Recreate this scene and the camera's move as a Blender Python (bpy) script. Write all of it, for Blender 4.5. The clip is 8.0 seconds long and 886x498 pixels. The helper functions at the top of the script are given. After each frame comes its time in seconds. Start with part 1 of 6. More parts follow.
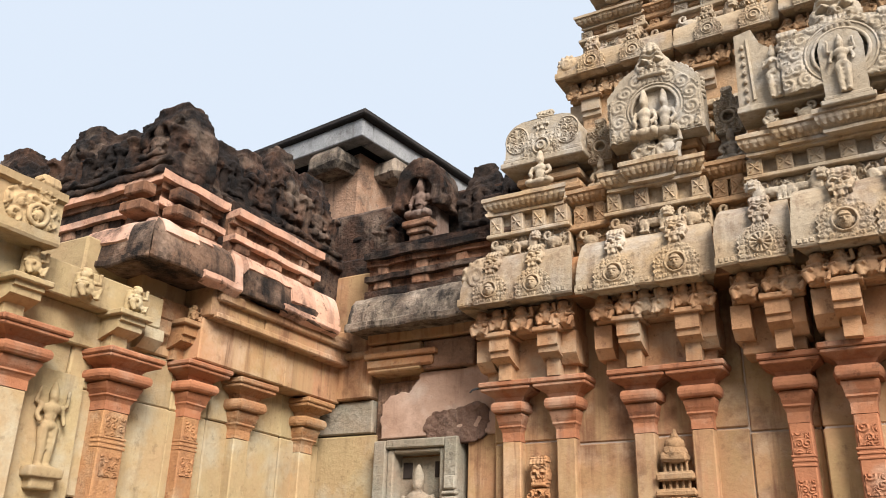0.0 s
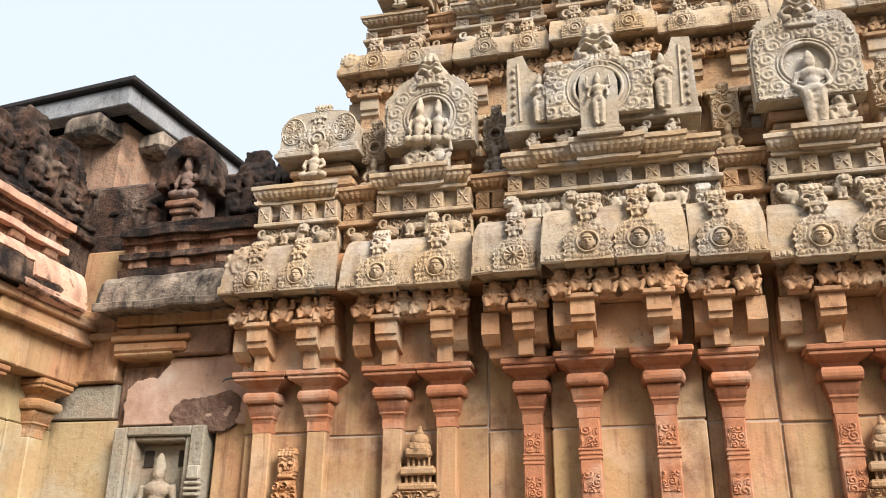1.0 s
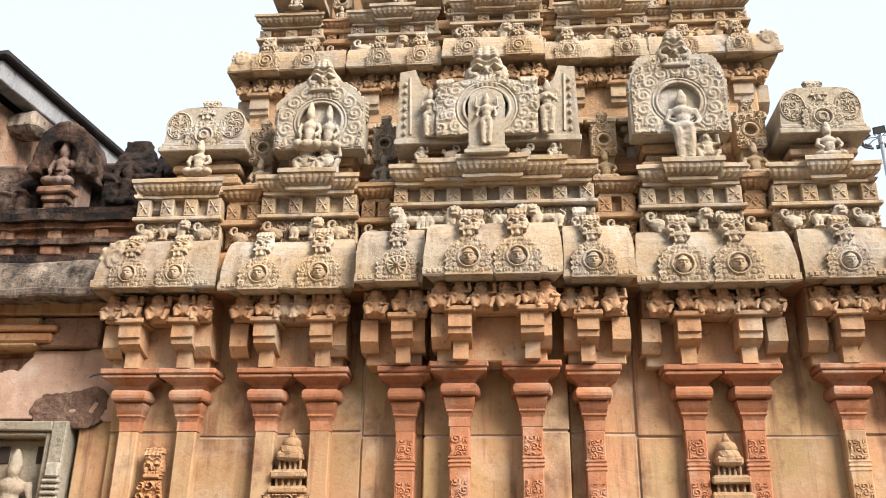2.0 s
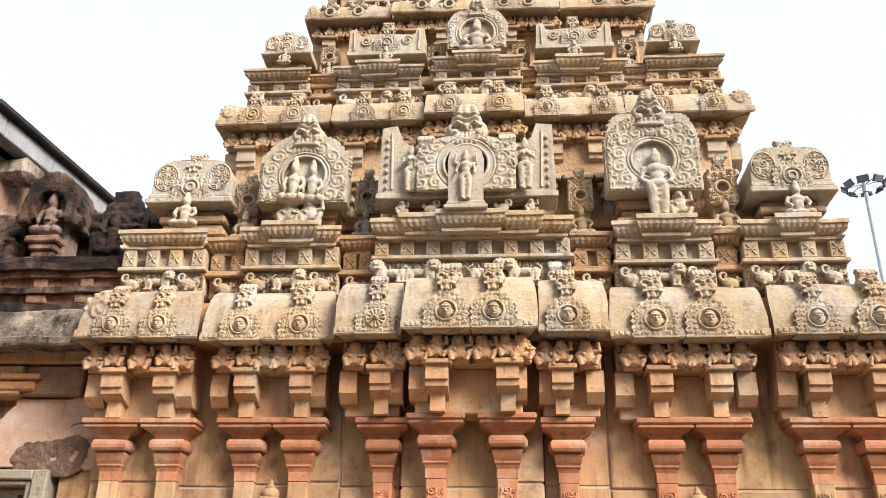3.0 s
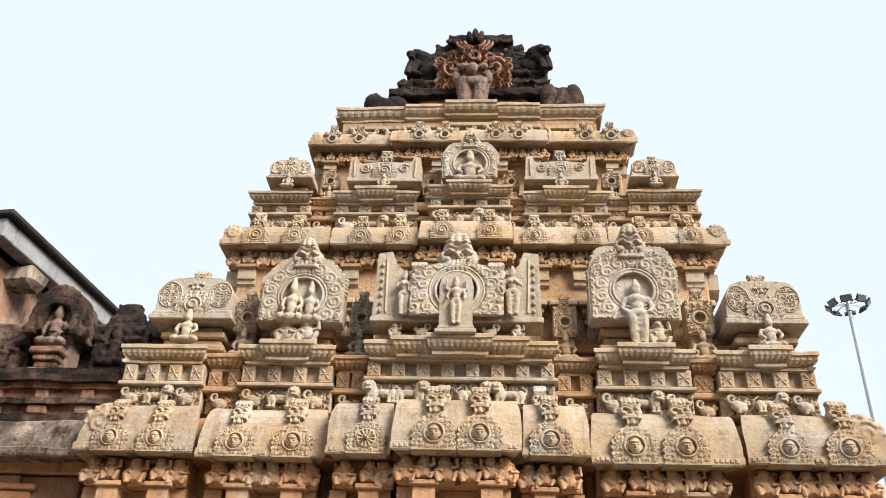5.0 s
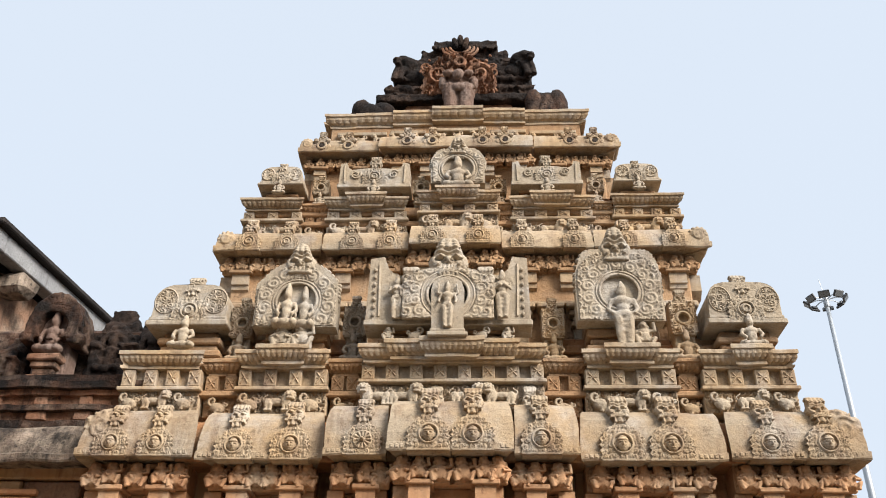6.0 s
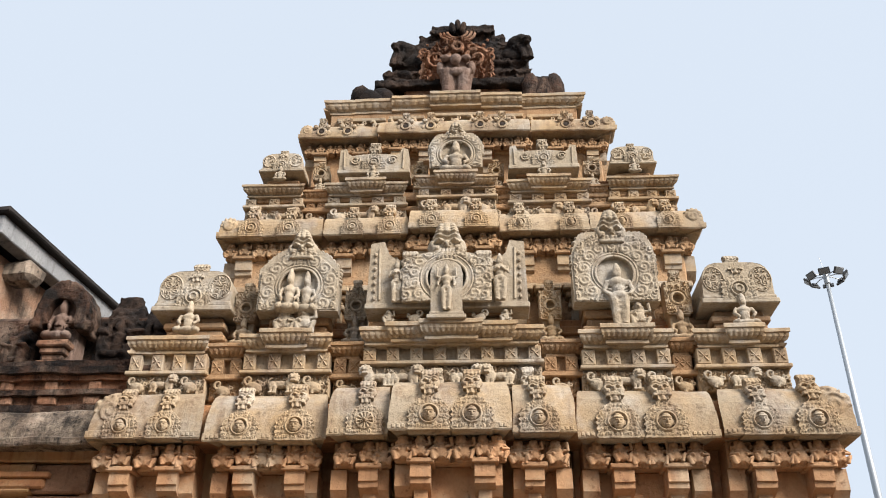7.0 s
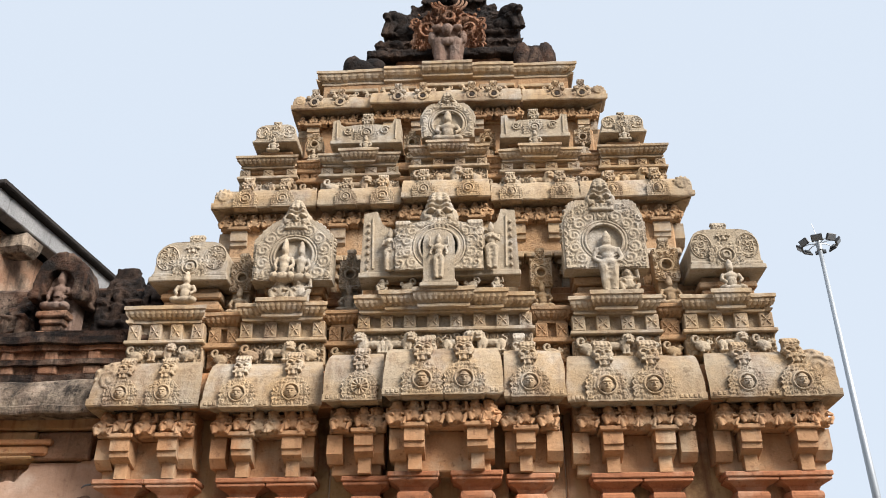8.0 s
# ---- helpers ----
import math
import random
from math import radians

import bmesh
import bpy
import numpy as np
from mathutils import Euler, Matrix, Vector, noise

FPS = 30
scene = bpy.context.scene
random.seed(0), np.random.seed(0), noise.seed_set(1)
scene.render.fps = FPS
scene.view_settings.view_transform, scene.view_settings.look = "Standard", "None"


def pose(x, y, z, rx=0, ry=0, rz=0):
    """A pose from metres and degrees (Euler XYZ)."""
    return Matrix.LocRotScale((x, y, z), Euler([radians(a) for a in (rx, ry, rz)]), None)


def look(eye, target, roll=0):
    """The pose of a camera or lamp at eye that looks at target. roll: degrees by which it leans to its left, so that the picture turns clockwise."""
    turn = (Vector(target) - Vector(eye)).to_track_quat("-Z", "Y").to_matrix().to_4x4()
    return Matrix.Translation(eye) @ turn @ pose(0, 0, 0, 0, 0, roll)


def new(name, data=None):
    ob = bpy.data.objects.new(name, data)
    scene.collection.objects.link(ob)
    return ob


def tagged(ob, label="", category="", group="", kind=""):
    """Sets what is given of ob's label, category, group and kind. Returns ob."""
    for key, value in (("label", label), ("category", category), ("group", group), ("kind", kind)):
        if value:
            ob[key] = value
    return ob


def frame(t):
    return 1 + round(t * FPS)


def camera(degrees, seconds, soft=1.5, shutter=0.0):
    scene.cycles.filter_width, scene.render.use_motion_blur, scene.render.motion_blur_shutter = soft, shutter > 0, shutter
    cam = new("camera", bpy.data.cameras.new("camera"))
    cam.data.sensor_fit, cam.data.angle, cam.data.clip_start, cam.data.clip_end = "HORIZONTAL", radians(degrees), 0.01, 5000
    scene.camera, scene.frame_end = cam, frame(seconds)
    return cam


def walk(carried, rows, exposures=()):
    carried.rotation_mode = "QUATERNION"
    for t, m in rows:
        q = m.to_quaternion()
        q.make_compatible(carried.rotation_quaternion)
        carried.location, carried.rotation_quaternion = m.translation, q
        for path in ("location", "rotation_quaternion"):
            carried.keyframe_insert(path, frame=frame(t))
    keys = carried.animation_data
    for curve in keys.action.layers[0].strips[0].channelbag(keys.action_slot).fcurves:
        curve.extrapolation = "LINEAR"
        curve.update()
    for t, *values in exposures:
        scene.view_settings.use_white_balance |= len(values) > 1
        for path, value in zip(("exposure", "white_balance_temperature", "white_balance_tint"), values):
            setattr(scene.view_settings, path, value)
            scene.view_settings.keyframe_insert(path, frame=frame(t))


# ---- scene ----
cam = camera(54.0, 8.0, soft=1.0)
PATH = [
    (0, (0.19, 0.308, 1.58), (-0.746, 1.912, 2.322), 1.5),
    (0.5, (0.213, 0.241, 1.607), (-0.465, 1.975, 2.337), 0.8),
    (1, (0.216, 0.213, 1.608), (-0.227, 2.023, 2.334), 0.5),
    (1.5, (0.175, 0.143, 1.604), (-0.068, 1.992, 2.326), 0.4),
    (1.7, (0.154, 0.102, 1.608), (-0.037, 1.957, 2.331), 0.4),
    (2.8, (0.284, -0.122, 1.671), (0.144, 1.709, 2.463), 1.0),
    (3, (0.306, -0.156, 1.666), (0.165, 1.664, 2.482), 1.0),
    (3.5, (0.331, -0.278, 1.657), (0.192, 1.515, 2.532), 1.1),
    (4, (0.358, -0.397, 1.671), (0.222, 1.372, 2.594), 1.6),
    (4.5, (0.35, -0.534, 1.684), (0.219, 1.207, 2.659), 2.1),
    (5, (0.333, -0.628, 1.654), (0.214, 1.084, 2.68), 2.3),
    (6.5, (0.225, -0.964, 1.56), (0.16, 0.755, 2.579), 0.6),
    (7, (0.299, -1.037, 1.528), (0.216, 0.701, 2.515), 0.4),
    (7.5, (0.313, -1.116, 1.489), (0.232, 0.64, 2.442), 0.1),
    (8, (0.344, -1.154, 1.452), (0.269, 0.617, 2.378), -0.2),
]
walk(cam, [(t, look(eye, target, roll)) for t, eye, target, roll in PATH], [(0, 0.61), (0.5, 0.68), (1.0, 0.79), (1.7, 0.89), (3.0, 1.01), (3.8, 0.99), (4.6, 0.89), (5.2, 0.77), (6.3, 0.56), (8.0, 0.56)])

# ---- light ----
world = bpy.data.worlds.new("World")
scene.world = world
world.use_nodes = True
wn, wl = world.node_tree.nodes, world.node_tree.links
wn.clear()
SUN_ELEV, SUN_AZ = 36.0, 130.0          # azimuth clockwise from +y
sky = wn.new("ShaderNodeTexSky")
sky.sky_type = "NISHITA"
sky.sun_disc = False
sky.sun_elevation, sky.sun_rotation = radians(SUN_ELEV), radians(SUN_AZ)
sky.air_density, sky.dust_density, sky.ozone_density = 1.0, 4.0, 1.0
veil = wn.new("ShaderNodeMix")          # thin bright cloud over the whole sky
veil.data_type = "RGBA"
veil.inputs["Factor"].default_value = 0.86
veil.inputs["B"].default_value = (7.5, 8.38, 9.55, 1)
bg = wn.new("ShaderNodeBackground")
bg.inputs["Strength"].default_value = 0.074
wout = wn.new("ShaderNodeOutputWorld")
wl.new(sky.outputs[0], veil.inputs["A"])
wl.new(veil.outputs["Result"], bg.inputs["Color"])
wl.new(bg.outputs[0], wout.inputs[0])
sun_data = bpy.data.lights.new("sun", "SUN")
sun_data.energy, sun_data.angle, sun_data.color = 5.0, radians(30), (1.0, 0.945, 0.88)
sun = new("sun", sun_data)
az, el = radians(SUN_AZ), radians(SUN_ELEV)
to_sun = Vector((math.sin(az) * math.cos(el), math.cos(az) * math.cos(el), math.sin(el)))
sun.matrix_world = look(to_sun * 40, (0, 0, 0))


# ---- materials ----
def stone(name, a, b, dark=(0.05, 0.04, 0.03), stain=0.3, streak=0.25, pale=None, pale_amount=0.0, bump=0.5, rough=0.9, patch=0.9, spread=0.0, grit=0.6, pits=0.55, drip=None):
    m = bpy.data.materials.new(name)
    m.use_nodes = True
    n, l = m.node_tree.nodes, m.node_tree.links
    a, b, pale = (tuple(f * c ** 1.06 for f, c in zip((0.665, 0.655, 0.66), k)) if k else None for k in (a, b, pale))
    bs = n["Principled BSDF"]
    geo, info = n.new("ShaderNodeNewGeometry"), n.new("ShaderNodeObjectInfo")

    def noise_tex(scale, detail=5.0, stretch=None, shift=0.0, roughness=0.6):
        mp = n.new("ShaderNodeMapping")
        mp.inputs["Scale"].default_value = stretch or (1, 1, 1)
        mp.inputs["Location"].default_value = (shift, shift * 1.7, shift * 0.6)
        l.new(geo.outputs["Position"], mp.inputs["Vector"])
        t = n.new("ShaderNodeTexNoise")
        t.inputs["Scale"].default_value, t.inputs["Detail"].default_value, t.inputs["Roughness"].default_value = scale, detail, roughness
        l.new(mp.outputs[0], t.inputs["Vector"])
        return t.outputs["Fac"]

    def ramp(fac, lo, hi, top=1.0):
        r = n.new("ShaderNodeMapRange")
        r.inputs["From Min"].default_value, r.inputs["From Max"].default_value = lo, hi
        r.inputs["To Min"].default_value, r.inputs["To Max"].default_value = 0.0, top
        l.new(fac, r.inputs["Value"])
        return r.outputs["Result"]

    def mix(fac, x, y, kind="MIX"):
        k = n.new("ShaderNodeMix")
        k.data_type, k.blend_type = "RGBA", kind
        for sock, v in (("Factor", fac), ("A", x), ("B", y)):
            if isinstance(v, (tuple, list)):
                k.inputs[sock].default_value = (*v, 1)
            elif isinstance(v, float):
                k.inputs[sock].default_value = v
            else:
                l.new(v, k.inputs[sock])
        return k.outputs["Result"]

    col = mix(ramp(noise_tex(patch * 1.6, 6), 0.36, 0.64), a, b)
    if pale:
        col = mix(ramp(noise_tex(2.3, 7, shift=5.0), 0.50, 0.66, pale_amount), col, pale)
    grain = n.new("ShaderNodeHueSaturation")
    val = n.new("ShaderNodeMath")
    val.operation = "MULTIPLY_ADD"
    l.new(noise_tex(34, 4, shift=2.0), val.inputs[0])
    val.inputs[1].default_value, val.inputs[2].default_value = grit, 1.0 - grit / 2
    l.new(val.outputs[0], grain.inputs["Value"])
    l.new(col, grain.inputs["Color"])
    col = grain.outputs["Color"]
    per = n.new("ShaderNodeHueSaturation")
    pv = n.new("ShaderNodeMath")
    pv.operation = "MULTIPLY_ADD"
    l.new(info.outputs["Random"], pv.inputs[0])
    pv.inputs[1].default_value, pv.inputs[2].default_value = 0.26, 0.87
    l.new(pv.outputs[0], per.inputs["Value"])
    l.new(col, per.inputs["Color"])
    col = per.outputs["Color"]
    col = mix(ramp(noise_tex(1.5, 9, shift=9.0, roughness=0.72), 0.53 - spread, 0.68 - spread, min(1.0, stain)), col, dark)
    col = mix(ramp(noise_tex(3.4, 6, (2.6, 2.6, 0.22), 3.0), 0.54 - spread * 0.6, 0.72 - spread * 0.6, min(1.0, streak)), col, dark)
    if drip:                                  # broad runs of lime wash
        col = mix(ramp(noise_tex(1.9, 4, (2.8, 2.8, 0.16), 11.0), 0.52, 0.62, 0.6), col, drip)
    if pits:                                  # small dark specks: lichen, and painted stand-ins for shaded crevices
        col = mix(ramp(noise_tex(11, 5, shift=7.0, roughness=0.7), 0.58, 0.68, pits), col, tuple(0.6 * c for c in dark))
    l.new(col, bs.inputs["Base Color"])
    bs.inputs["Roughness"].default_value = rough
    bs.inputs["Specular IOR Level"].default_value = 0.25
    h = n.new("ShaderNodeMath")
    h.operation = "MULTIPLY_ADD"
    l.new(noise_tex(26, 8, shift=1.0, roughness=0.7), h.inputs[0])
    h.inputs[1].default_value = 1.0
    l.new(noise_tex(8, 5, shift=4.0), h.inputs[2])
    bp = n.new("ShaderNodeBump")
    bp.inputs["Strength"].default_value, bp.inputs["Distance"].default_value = min(1.0, bump * 1.1), 0.035
    l.new(h.outputs[0], bp.inputs["Height"])
    l.new(bp.outputs[0], bs.inputs["Normal"])
    return m


def plain(name, col, rough=0.6, metal=0.0):
    m = bpy.data.materials.new(name)
    m.use_nodes = True
    n, l = m.node_tree.nodes, m.node_tree.links
    bs = n["Principled BSDF"]
    t = n.new("ShaderNodeTexNoise")
    t.inputs["Scale"].default_value = 6.0
    t.inputs["Detail"].default_value = 6.0
    k = n.new("ShaderNodeMix")
    k.data_type = "RGBA"
    k.inputs["A"].default_value = (*[c * 0.75 for c in col], 1)
    k.inputs["B"].default_value = (*[min(1, c * 1.15) for c in col], 1)
    l.new(t.outputs["Fac"], k.inputs["Factor"])
    l.new(k.outputs["Result"], bs.inputs["Base Color"])
    bs.inputs["Roughness"].default_value, bs.inputs["Metallic"].default_value = rough, metal
    return m


M_CREAM = stone("carved_cream_granite", (0.575, 0.49, 0.37), (0.55, 0.45, 0.32), (0.13, 0.09, 0.062), 0.5, 0.5, (0.63, 0.585, 0.51), 0.85, 0.4)
M_EAVE = stone("ochre_eave_granite", (0.60, 0.43, 0.25), (0.53, 0.44, 0.32), (0.16, 0.10, 0.065), 0.6, 0.6, (0.61, 0.55, 0.465), 0.75, 0.35, spread=0.02)
M_TAN = stone("tan_granite", (0.68, 0.43, 0.245), (0.62, 0.35, 0.185), (0.16, 0.07, 0.045), 0.4, 0.4, (0.64, 0.51, 0.36), 0.75, 0.35, grit=0.4)
M_MORTAR = stone("pale_lime_mortar", (0.70, 0.60, 0.50), (0.60, 0.46, 0.35), (0.24, 0.16, 0.11), 0.4, 0.4, bump=0.3, grit=0.3, pits=0.2)
M_OCHRE = stone("ochre_granite", (0.58, 0.37, 0.20), (0.50, 0.31, 0.17), (0.12, 0.065, 0.035), 0.5, 0.5, (0.52, 0.42, 0.30), 0.5)
M_ORANGE = stone("orange_granite", (0.60, 0.34, 0.16), (0.52, 0.26, 0.13), (0.14, 0.06, 0.04), 0.4, 0.35, (0.60, 0.47, 0.31), 0.75)
M_PINK = stone("pink_wall_granite", (0.63, 0.35, 0.195), (0.53, 0.36, 0.18), (0.14, 0.065, 0.037), 0.75, 0.85, (0.70, 0.53, 0.37), 0.6, 0.22, spread=0.04, grit=0.25, pits=0.3, drip=(0.38, 0.25, 0.13))
M_RED = stone("red_granite", (0.58, 0.26, 0.135), (0.50, 0.22, 0.115), (0.12, 0.05, 0.032), 0.6, 0.55, (0.64, 0.41, 0.28), 0.9, 0.3, grit=0.35)
M_YELLOW = stone("yellow_grey_granite", (0.62, 0.49, 0.27), (0.59, 0.42, 0.235), (0.18, 0.12, 0.07), 0.4, 0.45, (0.64, 0.57, 0.41), 0.8, 0.3, grit=0.3, pits=0.35)
M_DARK = stone("black_stained_plaster", (0.15, 0.08, 0.05), (0.02, 0.015, 0.012), (0.005, 0.004, 0.004), 0.95, 0.95, (0.56, 0.42, 0.32), 0.42, 0.9, patch=2.6, spread=0.045, pits=0.9)
M_SOOT = stone("soot_black_plaster", (0.045, 0.028, 0.02), (0.014, 0.011, 0.010), (0.005, 0.004, 0.004), 0.9, 0.8, (0.26, 0.165, 0.115), 0.4, 0.9, patch=2.5, pits=0.8)
M_RUST = stone("rust_brown_plaster", (0.46, 0.24, 0.14), (0.22, 0.115, 0.07), (0.012, 0.01, 0.009), 0.95, 0.85, (0.60, 0.40, 0.28), 0.6, 0.8, patch=2.0, spread=0.01, pits=0.8)
M_PEACH = stone("peach_repair_plaster", (0.86, 0.53, 0.38), (0.80, 0.46, 0.31), (0.05, 0.038, 0.033), 0.7, 0.35, (0.88, 0.66, 0.53), 0.6, 0.3, patch=1.4, grit=0.3, pits=0.6)
M_PATCH = stone("patched_peach_plaster", (0.86, 0.53, 0.38), (0.76, 0.45, 0.31), (0.016, 0.013, 0.012), 1.0, 0.5, (0.88, 0.66, 0.54), 0.6, 0.4, patch=1.4, spread=0.0, grit=0.3, pits=0.7)
M_SOOTGREY = stone("soot_streaked_plaster", (0.46, 0.38, 0.29), (0.28, 0.21, 0.16), (0.018, 0.015, 0.013), 0.9, 0.95, (0.58, 0.48, 0.38), 0.8, 0.8, patch=2.4, spread=0.075, pits=0.9)
M_CRUST = stone("stained_brown_plaster", (0.42, 0.26, 0.17), (0.20, 0.125, 0.085), (0.010, 0.008, 0.007), 0.97, 0.85, (0.60, 0.44, 0.33), 0.6, 0.8, patch=1.8, spread=0.09, pits=0.9)
M_SMEAR = stone("pale_pink_lime_plaster", (0.72, 0.52, 0.40), (0.60, 0.40, 0.29), (0.20, 0.12, 0.085), 0.5, 0.5, (0.78, 0.64, 0.53), 0.7, 0.25, grit=0.2, pits=0.25)
M_SCAB = stone("dark_brown_crumbling_plaster", (0.30, 0.19, 0.14), (0.18, 0.11, 0.08), (0.04, 0.03, 0.026), 0.8, 0.6, (0.46, 0.32, 0.24), 0.6, 0.9, patch=2.5)
M_LIME = stone("grey_lime_plaster", (0.50, 0.33, 0.23), (0.42, 0.25, 0.16), (0.06, 0.045, 0.035), 0.85, 0.8, (0.52, 0.43, 0.33), 0.6, 0.7, spread=0.04)
M_BEAM = stone("whitewashed_beam", (0.46, 0.47, 0.47), (0.34, 0.35, 0.36), (0.10, 0.09, 0.085), 0.75, 0.6, (0.58, 0.58, 0.57), 0.6, 0.5)
M_SLATE = stone("dark_roof_slab", (0.04, 0.035, 0.035), (0.07, 0.06, 0.055), (0.012, 0.012, 0.012), 0.6, 0.4)
M_GREYSTONE = stone("grey_weathered_granite", (0.50, 0.42, 0.32), (0.40, 0.33, 0.245), (0.08, 0.06, 0.05), 0.55, 0.5, (0.58, 0.51, 0.42), 0.6, 0.5)
M_NICHE = stone("pale_green_granite", (0.42, 0.41, 0.32), (0.46, 0.36, 0.26), (0.16, 0.14, 0.11), 0.35, 0.3, (0.52, 0.48, 0.40), 0.6)
M_STATUE = stone("grey_pink_worn_stone", (0.33, 0.23, 0.18), (0.25, 0.16, 0.12), (0.08, 0.05, 0.04), 0.6, 0.6, (0.46, 0.38, 0.33), 0.6, 0.8)
M_GROUND = stone("courtyard_paving_stone", (0.31, 0.26, 0.20), (0.25, 0.21, 0.16), (0.13, 0.11, 0.08), 0.4, 0.0)
M_STEEL = plain("galvanised_steel", (0.36, 0.39, 0.42), 0.5, 0.5)
M_LAMP = plain("dark_lamp_housing", (0.03, 0.032, 0.035), 0.5)
M_GLASS = plain("grey_lamp_glass", (0.14, 0.15, 0.16), 0.2)
# near-black colour that paints the shade inside small holes
M_SHADE = plain("hollow_shade_paint", (0.03, 0.02, 0.015), 0.95)

# ---- mesh helpers ----
FM = Matrix.Identity(4)
ORIGIN = {}


def thing(name, loc, label="", category="", group="", kind=""):
    ob = new(name)
    ob.empty_display_size = 0.05
    ob.matrix_world = FM @ Matrix.Translation(loc)
    ORIGIN[ob.name] = Vector(loc)
    return tagged(ob, label, category, group, kind)


def wear(bm, amp, freq=3.0):
    for v in bm.verts:
        v.co += noise.noise_vector(v.co * freq) * amp


def mesh_of(name, bm, mat, smooth=False):
    bmesh.ops.recalc_face_normals(bm, faces=bm.faces)
    me = bpy.data.meshes.new(name)
    bm.to_mesh(me)
    bm.free()
    me.materials.append(mat)
    if smooth:
        me.polygons.foreach_set("use_smooth", [True] * len(me.polygons))
    return me


def part(name, bm, mat, parent, label="", smooth=False, rough=0.0, freq=3.0):
    """Links a bmesh, given in the wall's own coordinates, as one mesh under a thing or part."""
    if rough:
        wear(bm, rough, freq)
    o = ORIGIN[parent.name]
    bmesh.ops.translate(bm, verts=bm.verts, vec=-o)
    ob = new(name, mesh_of(name, bm, mat, smooth))
    ob.parent = parent
    ORIGIN[ob.name] = o
    if name in ("bead_moulding", "carved_band", "relief", "scroll_relief"):
        tagged(ob, kind="stuff")
    return tagged(ob, label) if label else ob


def piece(name, me, parent, loc, scale=(1, 1, 1), rz=0.0, label="", ry=0.0):
    """Links shared mesh data under a thing, at a place given in the wall's own coordinates."""
    ob = new(name, me)
    ob.parent = parent
    o = ORIGIN[parent.name]
    ob.matrix_basis = Matrix.Translation(Vector(loc) - o) @ pose(0, 0, 0, 0, ry, rz) @ Matrix.Diagonal((*scale, 1))
    ORIGIN[ob.name] = o
    return tagged(ob, label) if label else ob


def block(name, bm, mat, loc, label, category, group="", kind="", rough=0.0, freq=3.0, smooth=False):
    """A top-level thing that is one mesh."""
    if rough:
        wear(bm, rough, freq)
    bmesh.ops.translate(bm, verts=bm.verts, vec=-Vector(loc))
    ob = new(name, mesh_of(name, bm, mat, smooth))
    ob.matrix_world = FM @ Matrix.Translation(loc)
    ORIGIN[ob.name] = Vector(loc)
    return tagged(ob, label, category, group, kind)


def cbox(bm, x0, x1, y0, y1, z0, z1, c=0.012):
    """A box with chamfered edges."""
    c = min(c, (x1 - x0) * 0.3, (y1 - y0) * 0.3, (z1 - z0) * 0.3)
    lo, hi = (x0, y0, z0), (x1, y1, z1)
    v = {}
    for sx in (0, 1):
        for sy in (0, 1):
            for sz in (0, 1):
                s = (sx, sy, sz)
                for ax in range(3):
                    p = [(hi[i] if s[i] else lo[i]) if i == ax else (hi[i] - c if s[i] else lo[i] + c) for i in range(3)]
                    v[s, ax] = bm.verts.new(p)
    for ax in range(3):
        a, b = [i for i in range(3) if i != ax]
        for side in (0, 1):
            def key(i, j):
                s = [0, 0, 0]
                s[ax], s[a], s[b] = side, i, j
                return tuple(s)
            bm.faces.new([v[key(*ij), ax] for ij in ((0, 0), (1, 0), (1, 1), (0, 1))])
        for i in (0, 1):
            for j in (0, 1):
                s0, s1 = [0, 0, 0], [0, 0, 0]
                s0[a], s0[b], s1[a], s1[b], s1[ax] = i, j, i, j, 1
                bm.faces.new([v[tuple(s0), a], v[tuple(s1), a], v[tuple(s1), b], v[tuple(s0), b]])
    for sx in (0, 1):
        for sy in (0, 1):
            for sz in (0, 1):
                bm.faces.new([v[(sx, sy, sz), ax] for ax in range(3)])


def prism(bm, prof, x0, x1, m0=0.0, m1=0.0, n=1):
    """A (y, z) outline drawn along x; m0 and m1 cut the ends back with depth."""
    ymin = min(p[0] for p in prof)
    rows = []
    for i in range(n + 1):
        f = i / n
        rows.append([bm.verts.new(((x0 + m0 * (y - ymin)) * (1 - f) + (x1 - m1 * (y - ymin)) * f, y, z)) for y, z in prof])
    k = len(prof)
    for r, q in zip(rows, rows[1:]):
        for i in range(k):
            bm.faces.new([r[i], r[(i + 1) % k], q[(i + 1) % k], q[i]])
    bm.faces.new(rows[0][::-1])
    bm.faces.new(rows[-1])


def ico(sub):
    b = bmesh.new()
    bmesh.ops.create_icosphere(b, subdivisions=sub, radius=1)
    out = [v.co.copy() for v in b.verts], [[v.index for v in f.verts] for f in b.faces]
    b.free()
    return out


ICO = {1: ico(1), 2: ico(2), 3: ico(3)}


def ball(bm, c, r, sub=2, rot=None):
    """An ellipsoid; rot in degrees about x, y, z."""
    r = (r, r, r) if isinstance(r, (int, float)) else r
    c = Vector(c)
    m = pose(0, 0, 0, *rot).to_3x3() if rot else None
    vs, fs = ICO[sub]
    made = []
    for v in vs:
        p = Vector((v.x * r[0], v.y * r[1], v.z * r[2]))
        made.append(bm.verts.new(c + (m @ p if m else p)))
    for f in fs:
        bm.faces.new([made[i] for i in f])


